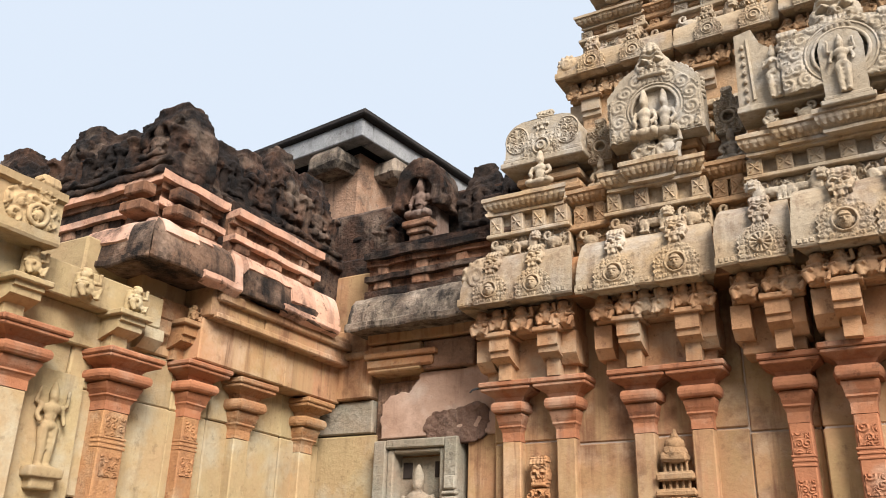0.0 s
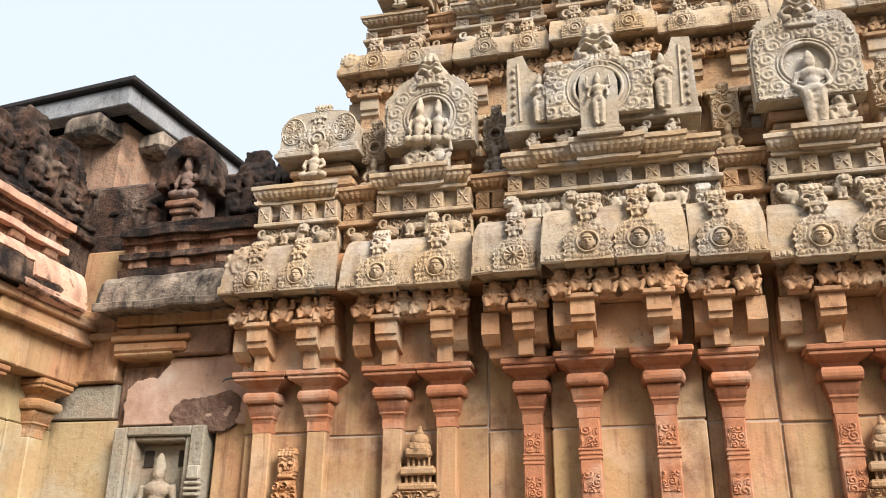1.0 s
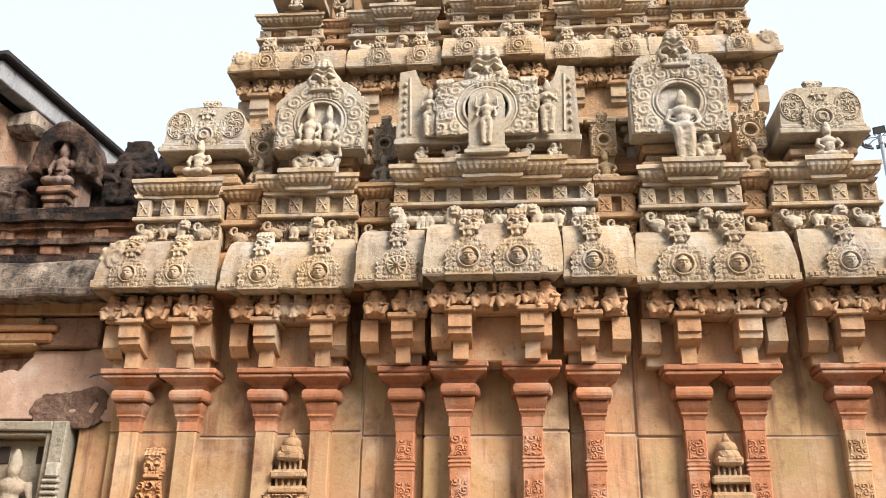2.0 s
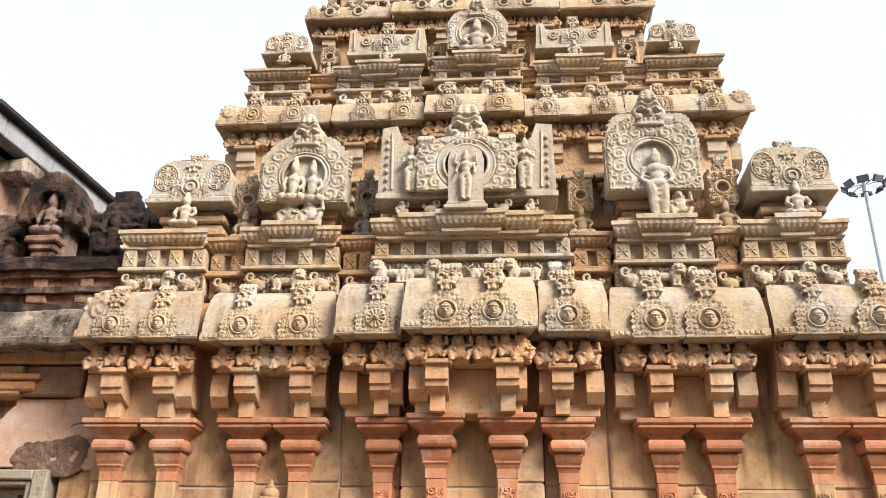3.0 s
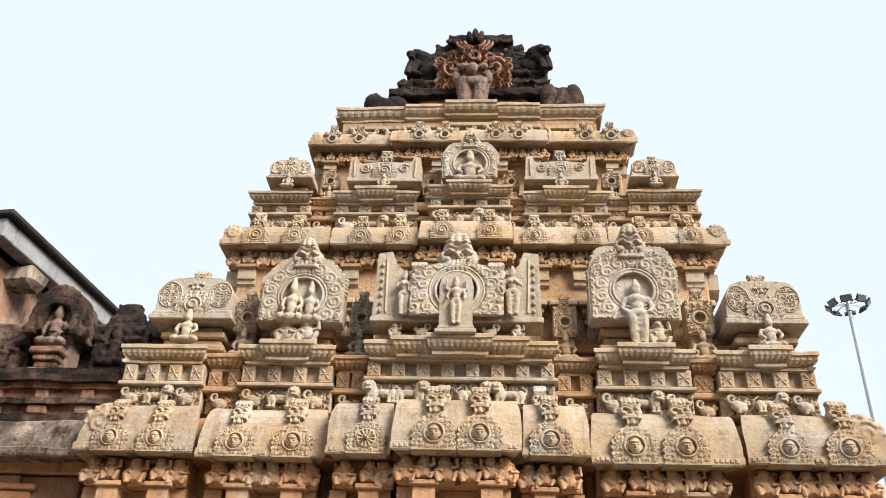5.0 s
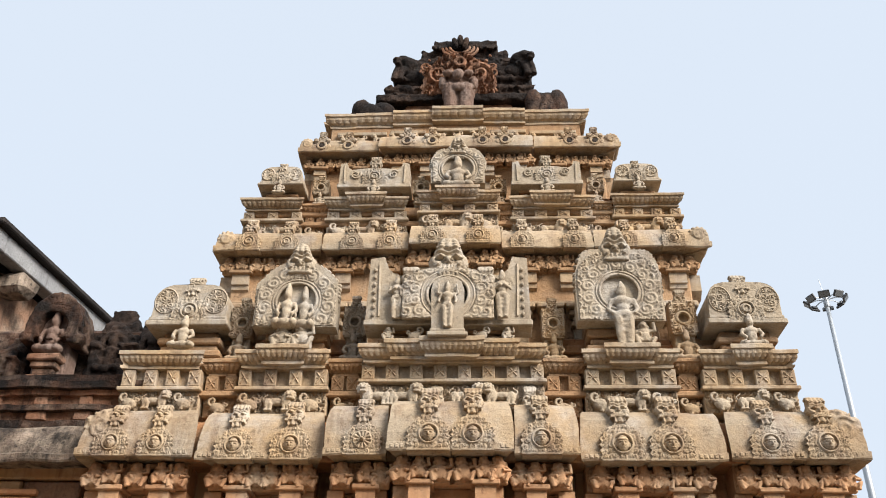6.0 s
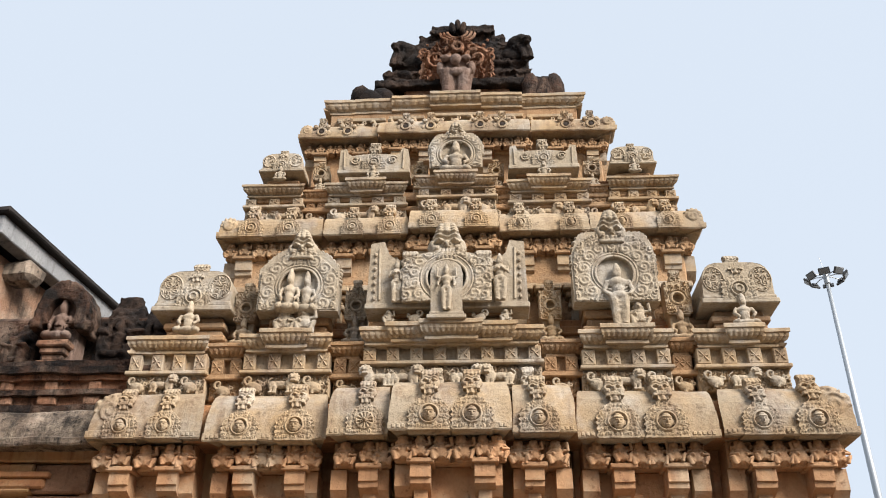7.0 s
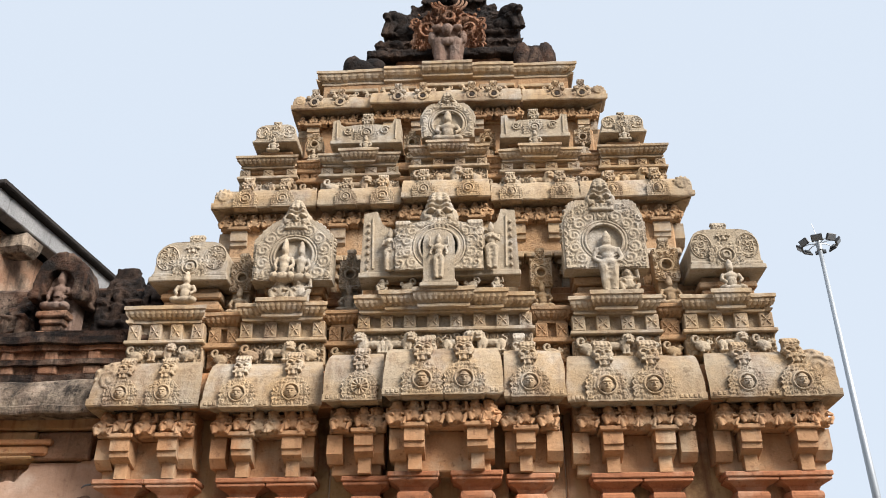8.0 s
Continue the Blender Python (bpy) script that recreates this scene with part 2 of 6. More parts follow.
def tube(bm, pts, r, k=6, closed=False):
    """A round rod along points; r is a number or a number for each point."""
    pts = [Vector(p) for p in pts]
    n = len(pts)
    rr = [r] * n if isinstance(r, (int, float)) else r
    rings = []
    for i, p in enumerate(pts):
        a = pts[(i - 1) % n] if (closed or i) else pts[i]
        b = pts[(i + 1) % n] if (closed or i < n - 1) else pts[i]
        t = (b - a).normalized()
        side = t.cross(Vector((0.03, 1, 0.05))).normalized()
        up = side.cross(t)
        rings.append([bm.verts.new(p + (side * math.cos(2 * math.pi * j / k) + up * math.sin(2 * math.pi * j / k)) * rr[i]) for j in range(k)])
    for i in range(n if closed else n - 1):
        a, b = rings[i], rings[(i + 1) % n]
        for j in range(k):
            bm.faces.new([a[j], a[(j + 1) % k], b[(j + 1) % k], b[j]])
    if not closed:
        bm.faces.new(rings[0][::-1])
        bm.faces.new(rings[-1])


def ring(bm, c, R, r, k=6, n=18, squash=1.0, a0=0.0, a1=360.0):
    closed = a1 - a0 >= 360
    m = n if closed else n + 1
    tube(bm, [(c[0] + R * math.cos(radians(a0 + (a1 - a0) * i / n)), c[1], c[2] + R * squash * math.sin(radians(a0 + (a1 - a0) * i / n))) for i in range(m)], r, k, closed)


def scroll(bm, c, R, r, turn=1, start=0.0, turns=1.6, n=16):
    """A carved spiral in the wall's plane."""
    pts, rr = [], []
    for i in range(n + 1):
        f = i / n
        a = start + turn * f * turns * 2 * math.pi
        q = R * (1 - 0.82 * f)
        pts.append((c[0] + q * math.cos(a), c[1] - 0.3 * r * f, c[2] + q * math.sin(a)))
        rr.append(r * (1 - 0.35 * f))
    tube(bm, pts, rr, 5)


def plate(bm, outline, y0, y1):
    """An (x, z) outline given thickness between two depths."""
    a = [bm.verts.new((x, y0, z)) for x, z in outline]
    b = [bm.verts.new((x, y1, z)) for x, z in outline]
    k = len(outline)
    bm.faces.new(a)
    bm.faces.new(b[::-1])
    for i in range(k):
        bm.faces.new([a[i], b[i], b[(i + 1) % k], a[(i + 1) % k]])


def annulus(bm, c, ri, outline, y0, y1):
    """A plate with a round hole; the outline has as many points as the hole."""
    k = len(outline)
    hole = []
    for x, z in outline:
        a = math.atan2(z - c[1], x - c[0])
        hole.append((c[0] + ri * math.cos(a), c[1] + ri * math.sin(a)))
    v = [[bm.verts.new((x, y, z)) for x, z in o] for y in (y0, y1) for o in (outline, hole)]
    for i in range(k):
        j = (i + 1) % k
        bm.faces.new([v[0][i], v[0][j], v[1][j], v[1][i]])
        bm.faces.new([v[2][i], v[3][i], v[3][j], v[2][j]])
        bm.faces.new([v[0][i], v[2][i], v[2][j], v[0][j]])
        bm.faces.new([v[1][i], v[1][j], v[3][j], v[3][i]])


def curl(x, z, step, seed):
    """Height, 0 to 1, of carved curling leaves at a place of a field."""
    best, out = 9.0, 0.0
    i0, j0 = math.floor(x / step), math.floor(z / step)
    for i in (i0 - 1, i0, i0 + 1):
        for j in (j0 - 1, j0, j0 + 1):
            a = math.sin(i * 12.99 + j * 78.23 + seed * 3.7) * 43758.5
            b = math.sin(i * 39.35 + j * 11.13 + seed * 1.3) * 24634.6
            a, b = a - math.floor(a), b - math.floor(b)
            dx, dz = x / step - i - 0.5 - 0.5 * (a - 0.5), z / step - j - 0.5 - 0.5 * (b - 0.5)
            r = math.hypot(dx, dz) * (0.85 + 0.4 * a)
            if r < best:
                best = r
                t = math.atan2(dz, dx) * (1 if a > 0.5 else -1)
                out = (0.55 + 0.45 * math.cos(r * 17.0 - t * (1 if b > 0.35 else 4))) * max(0.0, 1.0 - max(0.0, r - 0.40) * 3.6)
    return out


def relief(bm, f, x0, x1, z0, z1, nx, nz, y, back):
    """A carved face: f gives the height over the plane y, or None where there is no stone; its rim runs back into the wall."""
    v = {}
    for i in range(nx + 1):
        for j in range(nz + 1):
            x, z = x0 + (x1 - x0) * i / nx, z0 + (z1 - z0) * j / nz
            h = f(x, z)
            if h is not None:
                v[i, j] = bm.verts.new((x, y - h, z))
    used = {}
    for i in range(nx):
        for j in range(nz):
            q = [(i, j), (i + 1, j), (i + 1, j + 1), (i, j + 1)]
            if all(p in v for p in q):
                bm.faces.new([v[p] for p in q])
                for a, b in zip(q, q[1:] + q[:1]):
                    used[a, b] = True
    low = {}
    for a, b in used:
        if (b, a) not in used:
            for p in (a, b):
                if p not in low:
                    low[p] = bm.verts.new((v[p].co.x, y + back, v[p].co.z))
            bm.faces.new([v[a], low[a], low[b], v[b]])
    for p in v:
        if not v[p].link_faces:
            bm.verts.remove(v[p])


def foliage(bm, x0, x1, z0, z1, y, step, seed, inside=None, lift=0.016):
    """Low carved scrollwork over a field."""
    c = step / 7.5

    def f(x, z):
        if inside is not None and not inside(x, z):
            return None
        return lift * 1.5 * curl(x, z, step * 1.25, seed)
    relief(bm, f, x0, x1, z0, z1, max(4, int((x1 - x0) / c)), max(4, int((z1 - z0) / c)), y, 0.02)


def sculpt(name, bm, mat, voxel, erode=0.0, freq=6.0, smooth=3):
    """Melts overlapping shapes into one carved, weathered skin."""
    me = bpy.data.meshes.new(name)
    bmesh.ops.recalc_face_normals(bm, faces=bm.faces)
    bm.to_mesh(me)
    bm.free()
    ob = new(name, me)
    md = ob.modifiers.new("melt", "REMESH")
    md.mode, md.voxel_size = "VOXEL", voxel
    if smooth:
        sm = ob.modifiers.new("soft", "SMOOTH")
        sm.factor, sm.iterations = 0.5, smooth
    done = bpy.data.meshes.new_from_object(ob.evaluated_get(bpy.context.evaluated_depsgraph_get()))
    bpy.data.objects.remove(ob)
    bpy.data.meshes.remove(me)
    done.name = name
    if erode:
        for v in done.vertices:
            p = Vector(v.co)
            v.co = p + noise.noise_vector(p * freq) * erode + noise.noise_vector(p * freq * 3.1) * erode * 0.45
    done.materials.clear()
    done.materials.append(mat)
    done.polygons.foreach_set("use_smooth", [True] * len(done.polygons))
    return done


# ---- carved figures (each one plain mesh) ----
def standing(bm, x, y, z, h, arms=0, sub=2):
    for s in (-1, 1):
        tube(bm, [(x + s * 0.05 * h, y, z), (x + s * 0.06 * h, y - 0.015 * h, z + 0.24 * h), (x + s * 0.07 * h, y, z + 0.47 * h)], [0.05 * h, 0.058 * h, 0.078 * h], 7)
        ball(bm, (x + s * 0.055 * h, y - 0.04 * h, z + 0.015 * h), (0.035 * h, 0.06 * h, 0.02 * h), 1)
        sh = (x + s * 0.135 * h, y, z + 0.73 * h)
        if arms == 0:
            tube(bm, [sh, (x + s * 0.18 * h, y, z + 0.57 * h), (x + s * 0.13 * h, y - 0.06 * h, z + 0.47 * h)], [0.04 * h, 0.034 * h, 0.028 * h], 6)
        elif arms == 1:
            tube(bm, [sh, (x + s * 0.16 * h, y - 0.03 * h, z + 0.59 * h), (x + s * 0.02 * h, y - 0.1 * h, z + 0.67 * h)], [0.04 * h, 0.034 * h, 0.028 * h], 6)
        else:
            tube(bm, [sh, (x + s * 0.19 * h, y, z + 0.6 * h), (x + s * 0.17 * h, y - 0.07 * h, z + 0.5 * h)], [0.04 * h, 0.034 * h, 0.028 * h], 6)
            tube(bm, [sh, (x + s * 0.22 * h, y + 0.01 * h, z + 0.74 * h), (x + s * 0.2 * h, y - 0.02 * h, z + 0.9 * h)], [0.036 * h, 0.03 * h, 0.028 * h], 6)
            ball(bm, (x + s * 0.2 * h, y - 0.02 * h, z + 0.92 * h), 0.03 * h, 1)
    ball(bm, (x, y, z + 0.48 * h), (0.12 * h, 0.085 * h, 0.075 * h), sub)
    cbox(bm, x - 0.07 * h, x + 0.07 * h, y + 0.0, y + 0.06 * h, z, z + 0.46 * h, 0.02 * h)
    for i in range(3):                        # folds of the garment
        ring(bm, (x, y - 0.05 * h, z + (0.4 - 0.08 * i) * h), 0.1 * h, 0.012 * h, 4, 8, 0.35, 200, 340)
    ball(bm, (x, y, z + 0.59 * h), (0.085 * h, 0.07 * h, 0.09 * h), sub)
    ball(bm, (x, y, z + 0.69 * h), (0.135 * h, 0.08 * h, 0.085 * h), sub)
    ball(bm, (x, y - 0.01 * h, z + 0.825 * h), (0.062 * h, 0.062 * h, 0.072 * h), sub)
    tube(bm, [(x, y, z + 0.86 * h), (x, y, z + 0.93 * h), (x, y, z + 1.02 * h)], [0.066 * h, 0.052 * h, 0.018 * h], 8)
    ring(bm, (x, y - 0.05 * h, z + 0.52 * h), 0.1 * h, 0.012 * h, 4, 10, 0.5, 180, 360)


def sitting(bm, x, y, z, h, wide=1.0, sub=2, crown=True):
    ball(bm, (x, y - 0.05 * h, z + 0.11 * h), (0.34 * h * wide, 0.2 * h, 0.11 * h), sub)
    for s in (-1, 1):
        ball(bm, (x + s * 0.26 * h * wide, y - 0.1 * h, z + 0.12 * h), (0.14 * h, 0.15 * h, 0.1 * h), sub)
        tube(bm, [(x + s * 0.2 * h, y, z + 0.58 * h), (x + s * 0.3 * h, y - 0.04 * h, z + 0.4 * h), (x + s * 0.18 * h, y - 0.16 * h, z + 0.27 * h)], [0.07 * h, 0.06 * h, 0.05 * h], 6)
    ball(bm, (x, y, z + 0.36 * h), (0.16 * h, 0.12 * h, 0.2 * h), sub)
    ball(bm, (x, y, z + 0.53 * h), (0.21 * h, 0.12 * h, 0.12 * h), sub)
    ball(bm, (x, y - 0.02 * h, z + 0.76 * h), (0.11 * h, 0.11 * h, 0.13 * h), sub)
    if crown:
        tube(bm, [(x, y, z + 0.82 * h), (x, y, z + 0.93 * h), (x, y, z + 1.04 * h)], [0.115 * h, 0.09 * h, 0.03 * h], 8)


def dwarf(bm, x, y, z, h, seed):
    R = random.Random(seed)
    lean = R.uniform(-0.1, 0.1) * h
    hx = x + lean * 1.3
    ball(bm, (x, y, z + 0.32 * h), (0.23 * h, 0.2 * h, 0.26 * h), 2)
    ball(bm, (x + lean * 0.6, y, z + 0.54 * h), (0.22 * h, 0.15 * h, 0.14 * h), 2)
    ball(bm, (hx, y - 0.04 * h, z + 0.76 * h), (0.145 * h, 0.15 * h, 0.17 * h), 2)
    ball(bm, (hx, y - 0.17 * h, z + 0.73 * h), (0.05 * h, 0.05 * h, 0.06 * h), 1)
    ball(bm, (hx, y + 0.03 * h, z + 0.87 * h), (0.19 * h, 0.14 * h, 0.1 * h), 2)
    for s in (-1, 1):
        ball(bm, (hx + s * 0.16 * h, y, z + 0.72 * h), (0.06 * h, 0.08 * h, 0.1 * h), 1)
        k = R.uniform(-0.06, 0.1) * h
        tube(bm, [(x + s * 0.12 * h, y - 0.06 * h, z + 0.16 * h), (x + s * 0.34 * h, y - 0.16 * h, z + 0.26 * h + k), (x + s * 0.22 * h, y - 0.2 * h, z + 0.03 * h)], [0.13 * h, 0.11 * h, 0.075 * h], 7)
        up = R.random() < 0.45
        e = (x + s * 0.38 * h, y - 0.04 * h, z + (0.56 if up else 0.42) * h)
        f = (x + s * 0.33 * h, y - 0.08 * h, z + 0.86 * h) if up else (x + s * 0.12 * h, y - 0.22 * h, z + 0.42 * h)
        tube(bm, [(x + s * 0.2 * h, y, z + 0.57 * h), e, f], [0.085 * h, 0.075 * h, 0.07 * h], 7)
    cbox(bm, x - 0.3 * h, x + 0.3 * h, y + 0.06 * h, y + 0.3 * h, z, z + 0.8 * h, 0.05 * h)


def lion(bm, x, y, z, h, face=1):
    """A small lion seen from its side, its maned head turned outwards."""
    ball(bm, (x - face * 0.2 * h, y + 0.02 * h, z + 0.5 * h), (0.5 * h, 0.2 * h, 0.2 * h), 2)
    ball(bm, (x - face * 0.55 * h, y - 0.04 * h, z + 0.42 * h), (0.22 * h, 0.2 * h, 0.28 * h), 2)
    ball(bm, (x + face * 0.3 * h, y - 0.05 * h, z + 0.5 * h), (0.26 * h, 0.22 * h, 0.34 * h), 2)
    hx, hz = x + face * 0.48 * h, z + 0.78 * h
    cbox(bm, hx - 0.2 * h, hx + 0.2 * h, y - 0.28 * h, y + 0.1 * h, hz - 0.2 * h, hz + 0.2 * h, 0.08 * h)
    cbox(bm, hx - 0.14 * h, hx + 0.14 * h, y - 0.38 * h, y - 0.1 * h, hz - 0.2 * h, hz - 0.1 * h, 0.03 * h)
    cbox(bm, hx - 0.13 * h, hx + 0.13 * h, y - 0.4 * h, y - 0.1 * h, hz - 0.06 * h, hz + 0.05 * h, 0.03 * h)
    for i in range(9):
        a = math.pi * (i / 8 * 1.4 - 0.2)
        ball(bm, (hx + 0.26 * h * math.cos(a), y - 0.14 * h, hz + 0.24 * h * math.sin(a)), (0.08 * h, 0.08 * h, 0.08 * h), 1)
    for s in (-1, 1):
        ball(bm, (hx + s * 0.1 * h, y - 0.3 * h, hz + 0.1 * h), 0.055 * h, 1)
    for q in (-0.62, -0.42, 0.22, 0.42):
        tube(bm, [(x + face * q * h, y - 0.12 * h, z + 0.4 * h), (x + face * (q + 0.03) * h, y - 0.14 * h, z + 0.08 * h)], [0.12 * h, 0.08 * h], 6)
        cbox(bm, x + face * q * h - 0.1 * h, x + face * q * h + 0.1 * h, y - 0.28 * h, y, z, z + 0.1 * h, 0.03 * h)
    tube(bm, [(x - face * 0.7 * h, y, z + 0.4 * h), (x - face * 0.82 * h, y, z + 0.7 * h), (x - face * 0.6 * h, y, z + 0.86 * h)], 0.045 * h, 5)


def bird(bm, x, y, z, h, face=1):
    """A sea-beast with a curling trunk and tail."""
    ball(bm, (x, y, z + 0.35 * h), (0.42 * h, 0.2 * h, 0.3 * h), 2, (0, -20 * face, 0))
    scroll(bm, (x + face * 0.3 * h, y - 0.04 * h, z + 0.72 * h), 0.26 * h, 0.1 * h, face, -1.2, 1.1, 10)
    scroll(bm, (x - face * 0.42 * h, y, z + 0.55 * h), 0.15 * h, 0.07 * h, -face, 2.0, 1.2, 10)
    tube(bm, [(x, y - 0.06 * h, z + 0.3 * h), (x + face * 0.05 * h, y - 0.1 * h, z)], [0.12 * h, 0.09 * h], 6)


def bump(x, z, cx, cz, rx, rz):
    d = ((x - cx) / rx) ** 2 + ((z - cz) / rz) ** 2
    return (1 - d) ** 0.5 if d < 1 else 0.0


def mask_height(u, v, cone=0.0):
    """A lion mask over u -1 to 1 and v 0 to 1: toothed jaw, snout, eyes under brows, fluted crest."""
    edge = 0.86 - 0.10 * math.cos(v * 9.0) - (0.45 * max(0.0, v - 0.8) / 0.2) ** 2
    edge *= 1 - cone * max(0.0, v - 0.5) / 0.5
    if abs(u) > edge:
        return None
    h = 0.16 * min(1.0, (edge - abs(u)) * 5)
    a = abs(u)
    h += 0.34 * bump(a, v, 0.36, 0.47, 0.24, 0.085) + 0.12 * bump(a, v, 0.36, 0.47, 0.1, 0.04)
    h += 0.20 * max(0.0, 1 - abs(v - 0.58 - 0.05 * math.sin(a * 4)) / 0.05) * (1 if a < 0.7 else 0)
    h += 0.42 * bump(u, v, 0, 0.36, 0.26, 0.12) + 0.2 * bump(a, v, 0.55, 0.28, 0.26, 0.1)
    if 0.12 < v < 0.23 and a < 0.62:
        h += 0.10 + (0.12 if math.cos(u * 26) > -0.3 else 0)
    h += 0.30 * bump(0, v, 0, 0.06, 1, 0.075) * (1 if a < 0.75 else 0.4)
    if v > 0.63:
        h += (0.2 + 0.12 * abs(math.cos(u * 9.0))) * min(1.0, (v - 0.63) * 12) * (1 - 0.6 * max(0, v - 0.75) / 0.25)
    h += 0.05 * math.sin(v * 70) * min(1.0, a * 2.5) * (0.3 if v < 0.6 else 1.0) - 0.22 * bump(a, v, 0.36, 0.405, 0.3, 0.03) - 0.2 * bump(a, v, 0.12, 0.33, 0.07, 0.03)
    h += 0.16 * bump(a, v, 0.74, 0.74, 0.16, 0.1) + 0.12 * bump(a, v, 0.74, 0.4, 0.14, 0.1)
    return h


def mask(bm, x, y, z, w, h, n=20, cone=0.0):
    """A carved lion mask set on a block."""
    relief(bm, lambda a, b: (lambda q: None if q is None else q * 0.42 * w)(mask_height((a - x) / (0.5 * w), (b - z) / h, cone)), x - 0.5 * w, x + 0.5 * w, z, z + h, n, int(n * max(1, h / w)), y + 0.06 * w, 0.35 * w)


def face_height(u, v):
    """A round carved face with headband and ear rings over u and v from -1 to 1."""
    d = (u / 0.74) ** 2 + (v / 0.95) ** 2
    a = abs(u)
    ear = bump(a, v, 0.8, -0.1, 0.17, 0.42)
    if d > 1:
        return 0.25 * ear if ear > 0 else None
    h = 0.75 * (1 - d) ** 0.5 + 0.1
    h += 0.34 * bump(u, v, 0, -0.06, 0.15, 0.3) + 0.16 * bump(a, v, 0.3, 0.14, 0.18, 0.09) - 0.12 * bump(a, v, 0.28, 0.02, 0.2, 0.08)
    h += 0.14 * bump(u, v, 0, -0.46, 0.28, 0.07) - 0.1 * bump(u, v, 0, -0.36, 0.3, 0.05)
    if v > 0.36:
        h += 0.16 + (0.1 if v < 0.52 or v > 0.72 else 0.0)
    return h


def face(bm, x, y, z, r):
    relief(bm, lambda a, b: (lambda q: None if q is None else q * r * 0.8)(face_height((a - x) / r, (b - z) / r)), x - r, x + r, z - r, z + r, 28, 32, y, 0.06)


# ---- shared carved pieces ----
def medallion_height(kind, x, z, seed):
    """Height over a horseshoe gable one unit wide: ring, curling leaves, fluted stem and lion mask."""
    r, a, ax = math.hypot(x, z), math.atan2(z, x), abs(x)
    if kind != "wheel" and r < 0.19:
        return 0.0
    if kind == "wheel" and r < 0.215:
        return 0.02 + (0.08 * abs(math.cos(a * 6)) ** 0.6 if r > 0.055 else 0.1)
    if r < 0.245:
        return 0.065 + 0.035 * math.sin((r - 0.185) / 0.06 * math.pi)
    if r < 0.265:
        return 0.05
    side = 0.49 if z < 0.04 else 0.49 - 0.37 * min(1.0, (z - 0.04) / 0.46) ** 1.7
    side += 0.022 * math.sin(z * 44 + seed)
    if -0.385 < z < 0.5 and ax < side:
        if z < -0.33:
            return 0.045
        h = 0.03 + 0.05 * curl(ax + 0.03, z, 0.115, seed)
        rim = side - ax
        if rim < 0.05:
            h = 0.045 + 0.03 * abs(math.sin(z * 30)) * (1 - rim / 0.05)
        return h
    if ax < 0.12 + 0.1 * max(0.0, 0.42 - z) and 0.3 < z < 0.64:
        return 0.07 + 0.06 * abs(math.cos(x * 22))
    if 0.6 <= z < 0.66 and ax < 0.22:
        return 0.15
    if 0.62 <= z < 1.22:
        h = mask_height(x / 0.27, (z - 0.62) / 0.6)
        return None if h is None else 0.04 + h * 0.26
    return None


def medallion_meshes(w, kind, seed, mat, masked):
    """A horseshoe gable and what sits in its hole. Origin at the hole's centre."""
    def lean(z):
        return 0.0 if z < 0.1 else 0.34 * (z - 0.1) ** 1.6

    def f(x, z):
        h = medallion_height(kind, x / w, z / w, seed) if masked or z < 0.62 * w else None
        return None if h is None else h * w - lean(z / w) * w
    bm = bmesh.new()
    relief(bm, f, -0.56 * w, 0.56 * w, -0.4 * w, (1.24 if masked else 0.64) * w, 66, 96 if masked else 60, 0.03, 0.14)
    wear(bm, 0.003, 20)
    body = mesh_of("leafy_gable", bm, mat, True)
    bm = bmesh.new()
    if kind == "face":
        face(bm, 0, 0.02, -0.005, 0.19 * w)
        inner = mesh_of("carved_boss", bm, mat, True)
    elif kind == "wheel":
        ball(bm, (0, -0.03, 0), (0.05 * w, 0.03, 0.05 * w), 2)
        inner = mesh_of("carved_hub", bm, mat, True)
    else:
        ring(bm, (0, 0.0, 0), 0.1 * w, 0.035 * w, 5, 14)
        ball(bm, (0, 0.02, 0), (0.185 * w, 0.02, 0.185 * w), 2)
        inner = mesh_of("carved_boss", bm, mat, True)
    return body, inner


MED = {}


def medallion(parent, x, y, z, w, kind="face", mat=None, masked=True, seed=0):
    mat = mat or M_EAVE
    key = kind, mat.name, seed % 4, masked
    if key not in MED:
        MED[key] = medallion_meshes(0.36, kind, 3 + len(MED) * 7, mat, masked)
    s = w / 0.36
    body, inner = MED[key]
    med = piece("gable_medallion", body, parent, (x, y, z), (s, max(0.7, s), s))
    ob = new("boss" if kind != "wheel" else "wheel_hub", inner)
    ob.parent = med
    return med


def eave_profile(y0, z0, h, d, lip=0.075, back=0.3):
    p = [(y0, z0), (y0 - 0.012, z0 + 0.015), (y0 - 0.012, z0 + lip), (y0 + 0.008, z0 + lip + 0.008)]
    for i in range(1, 9):
        a = i / 8 * math.pi / 2
        p.append((y0 + 0.008 + d * (1 - max(0.0, math.cos(a)) ** 0.62), z0 + lip + 0.008 + (h - lip - 0.008) * math.sin(a)))
    p += [(y0 + d + back, z0 + h), (y0 + d + back, z0 + 0.02), (y0 + 0.07, z0 + 0.02)]
    return p


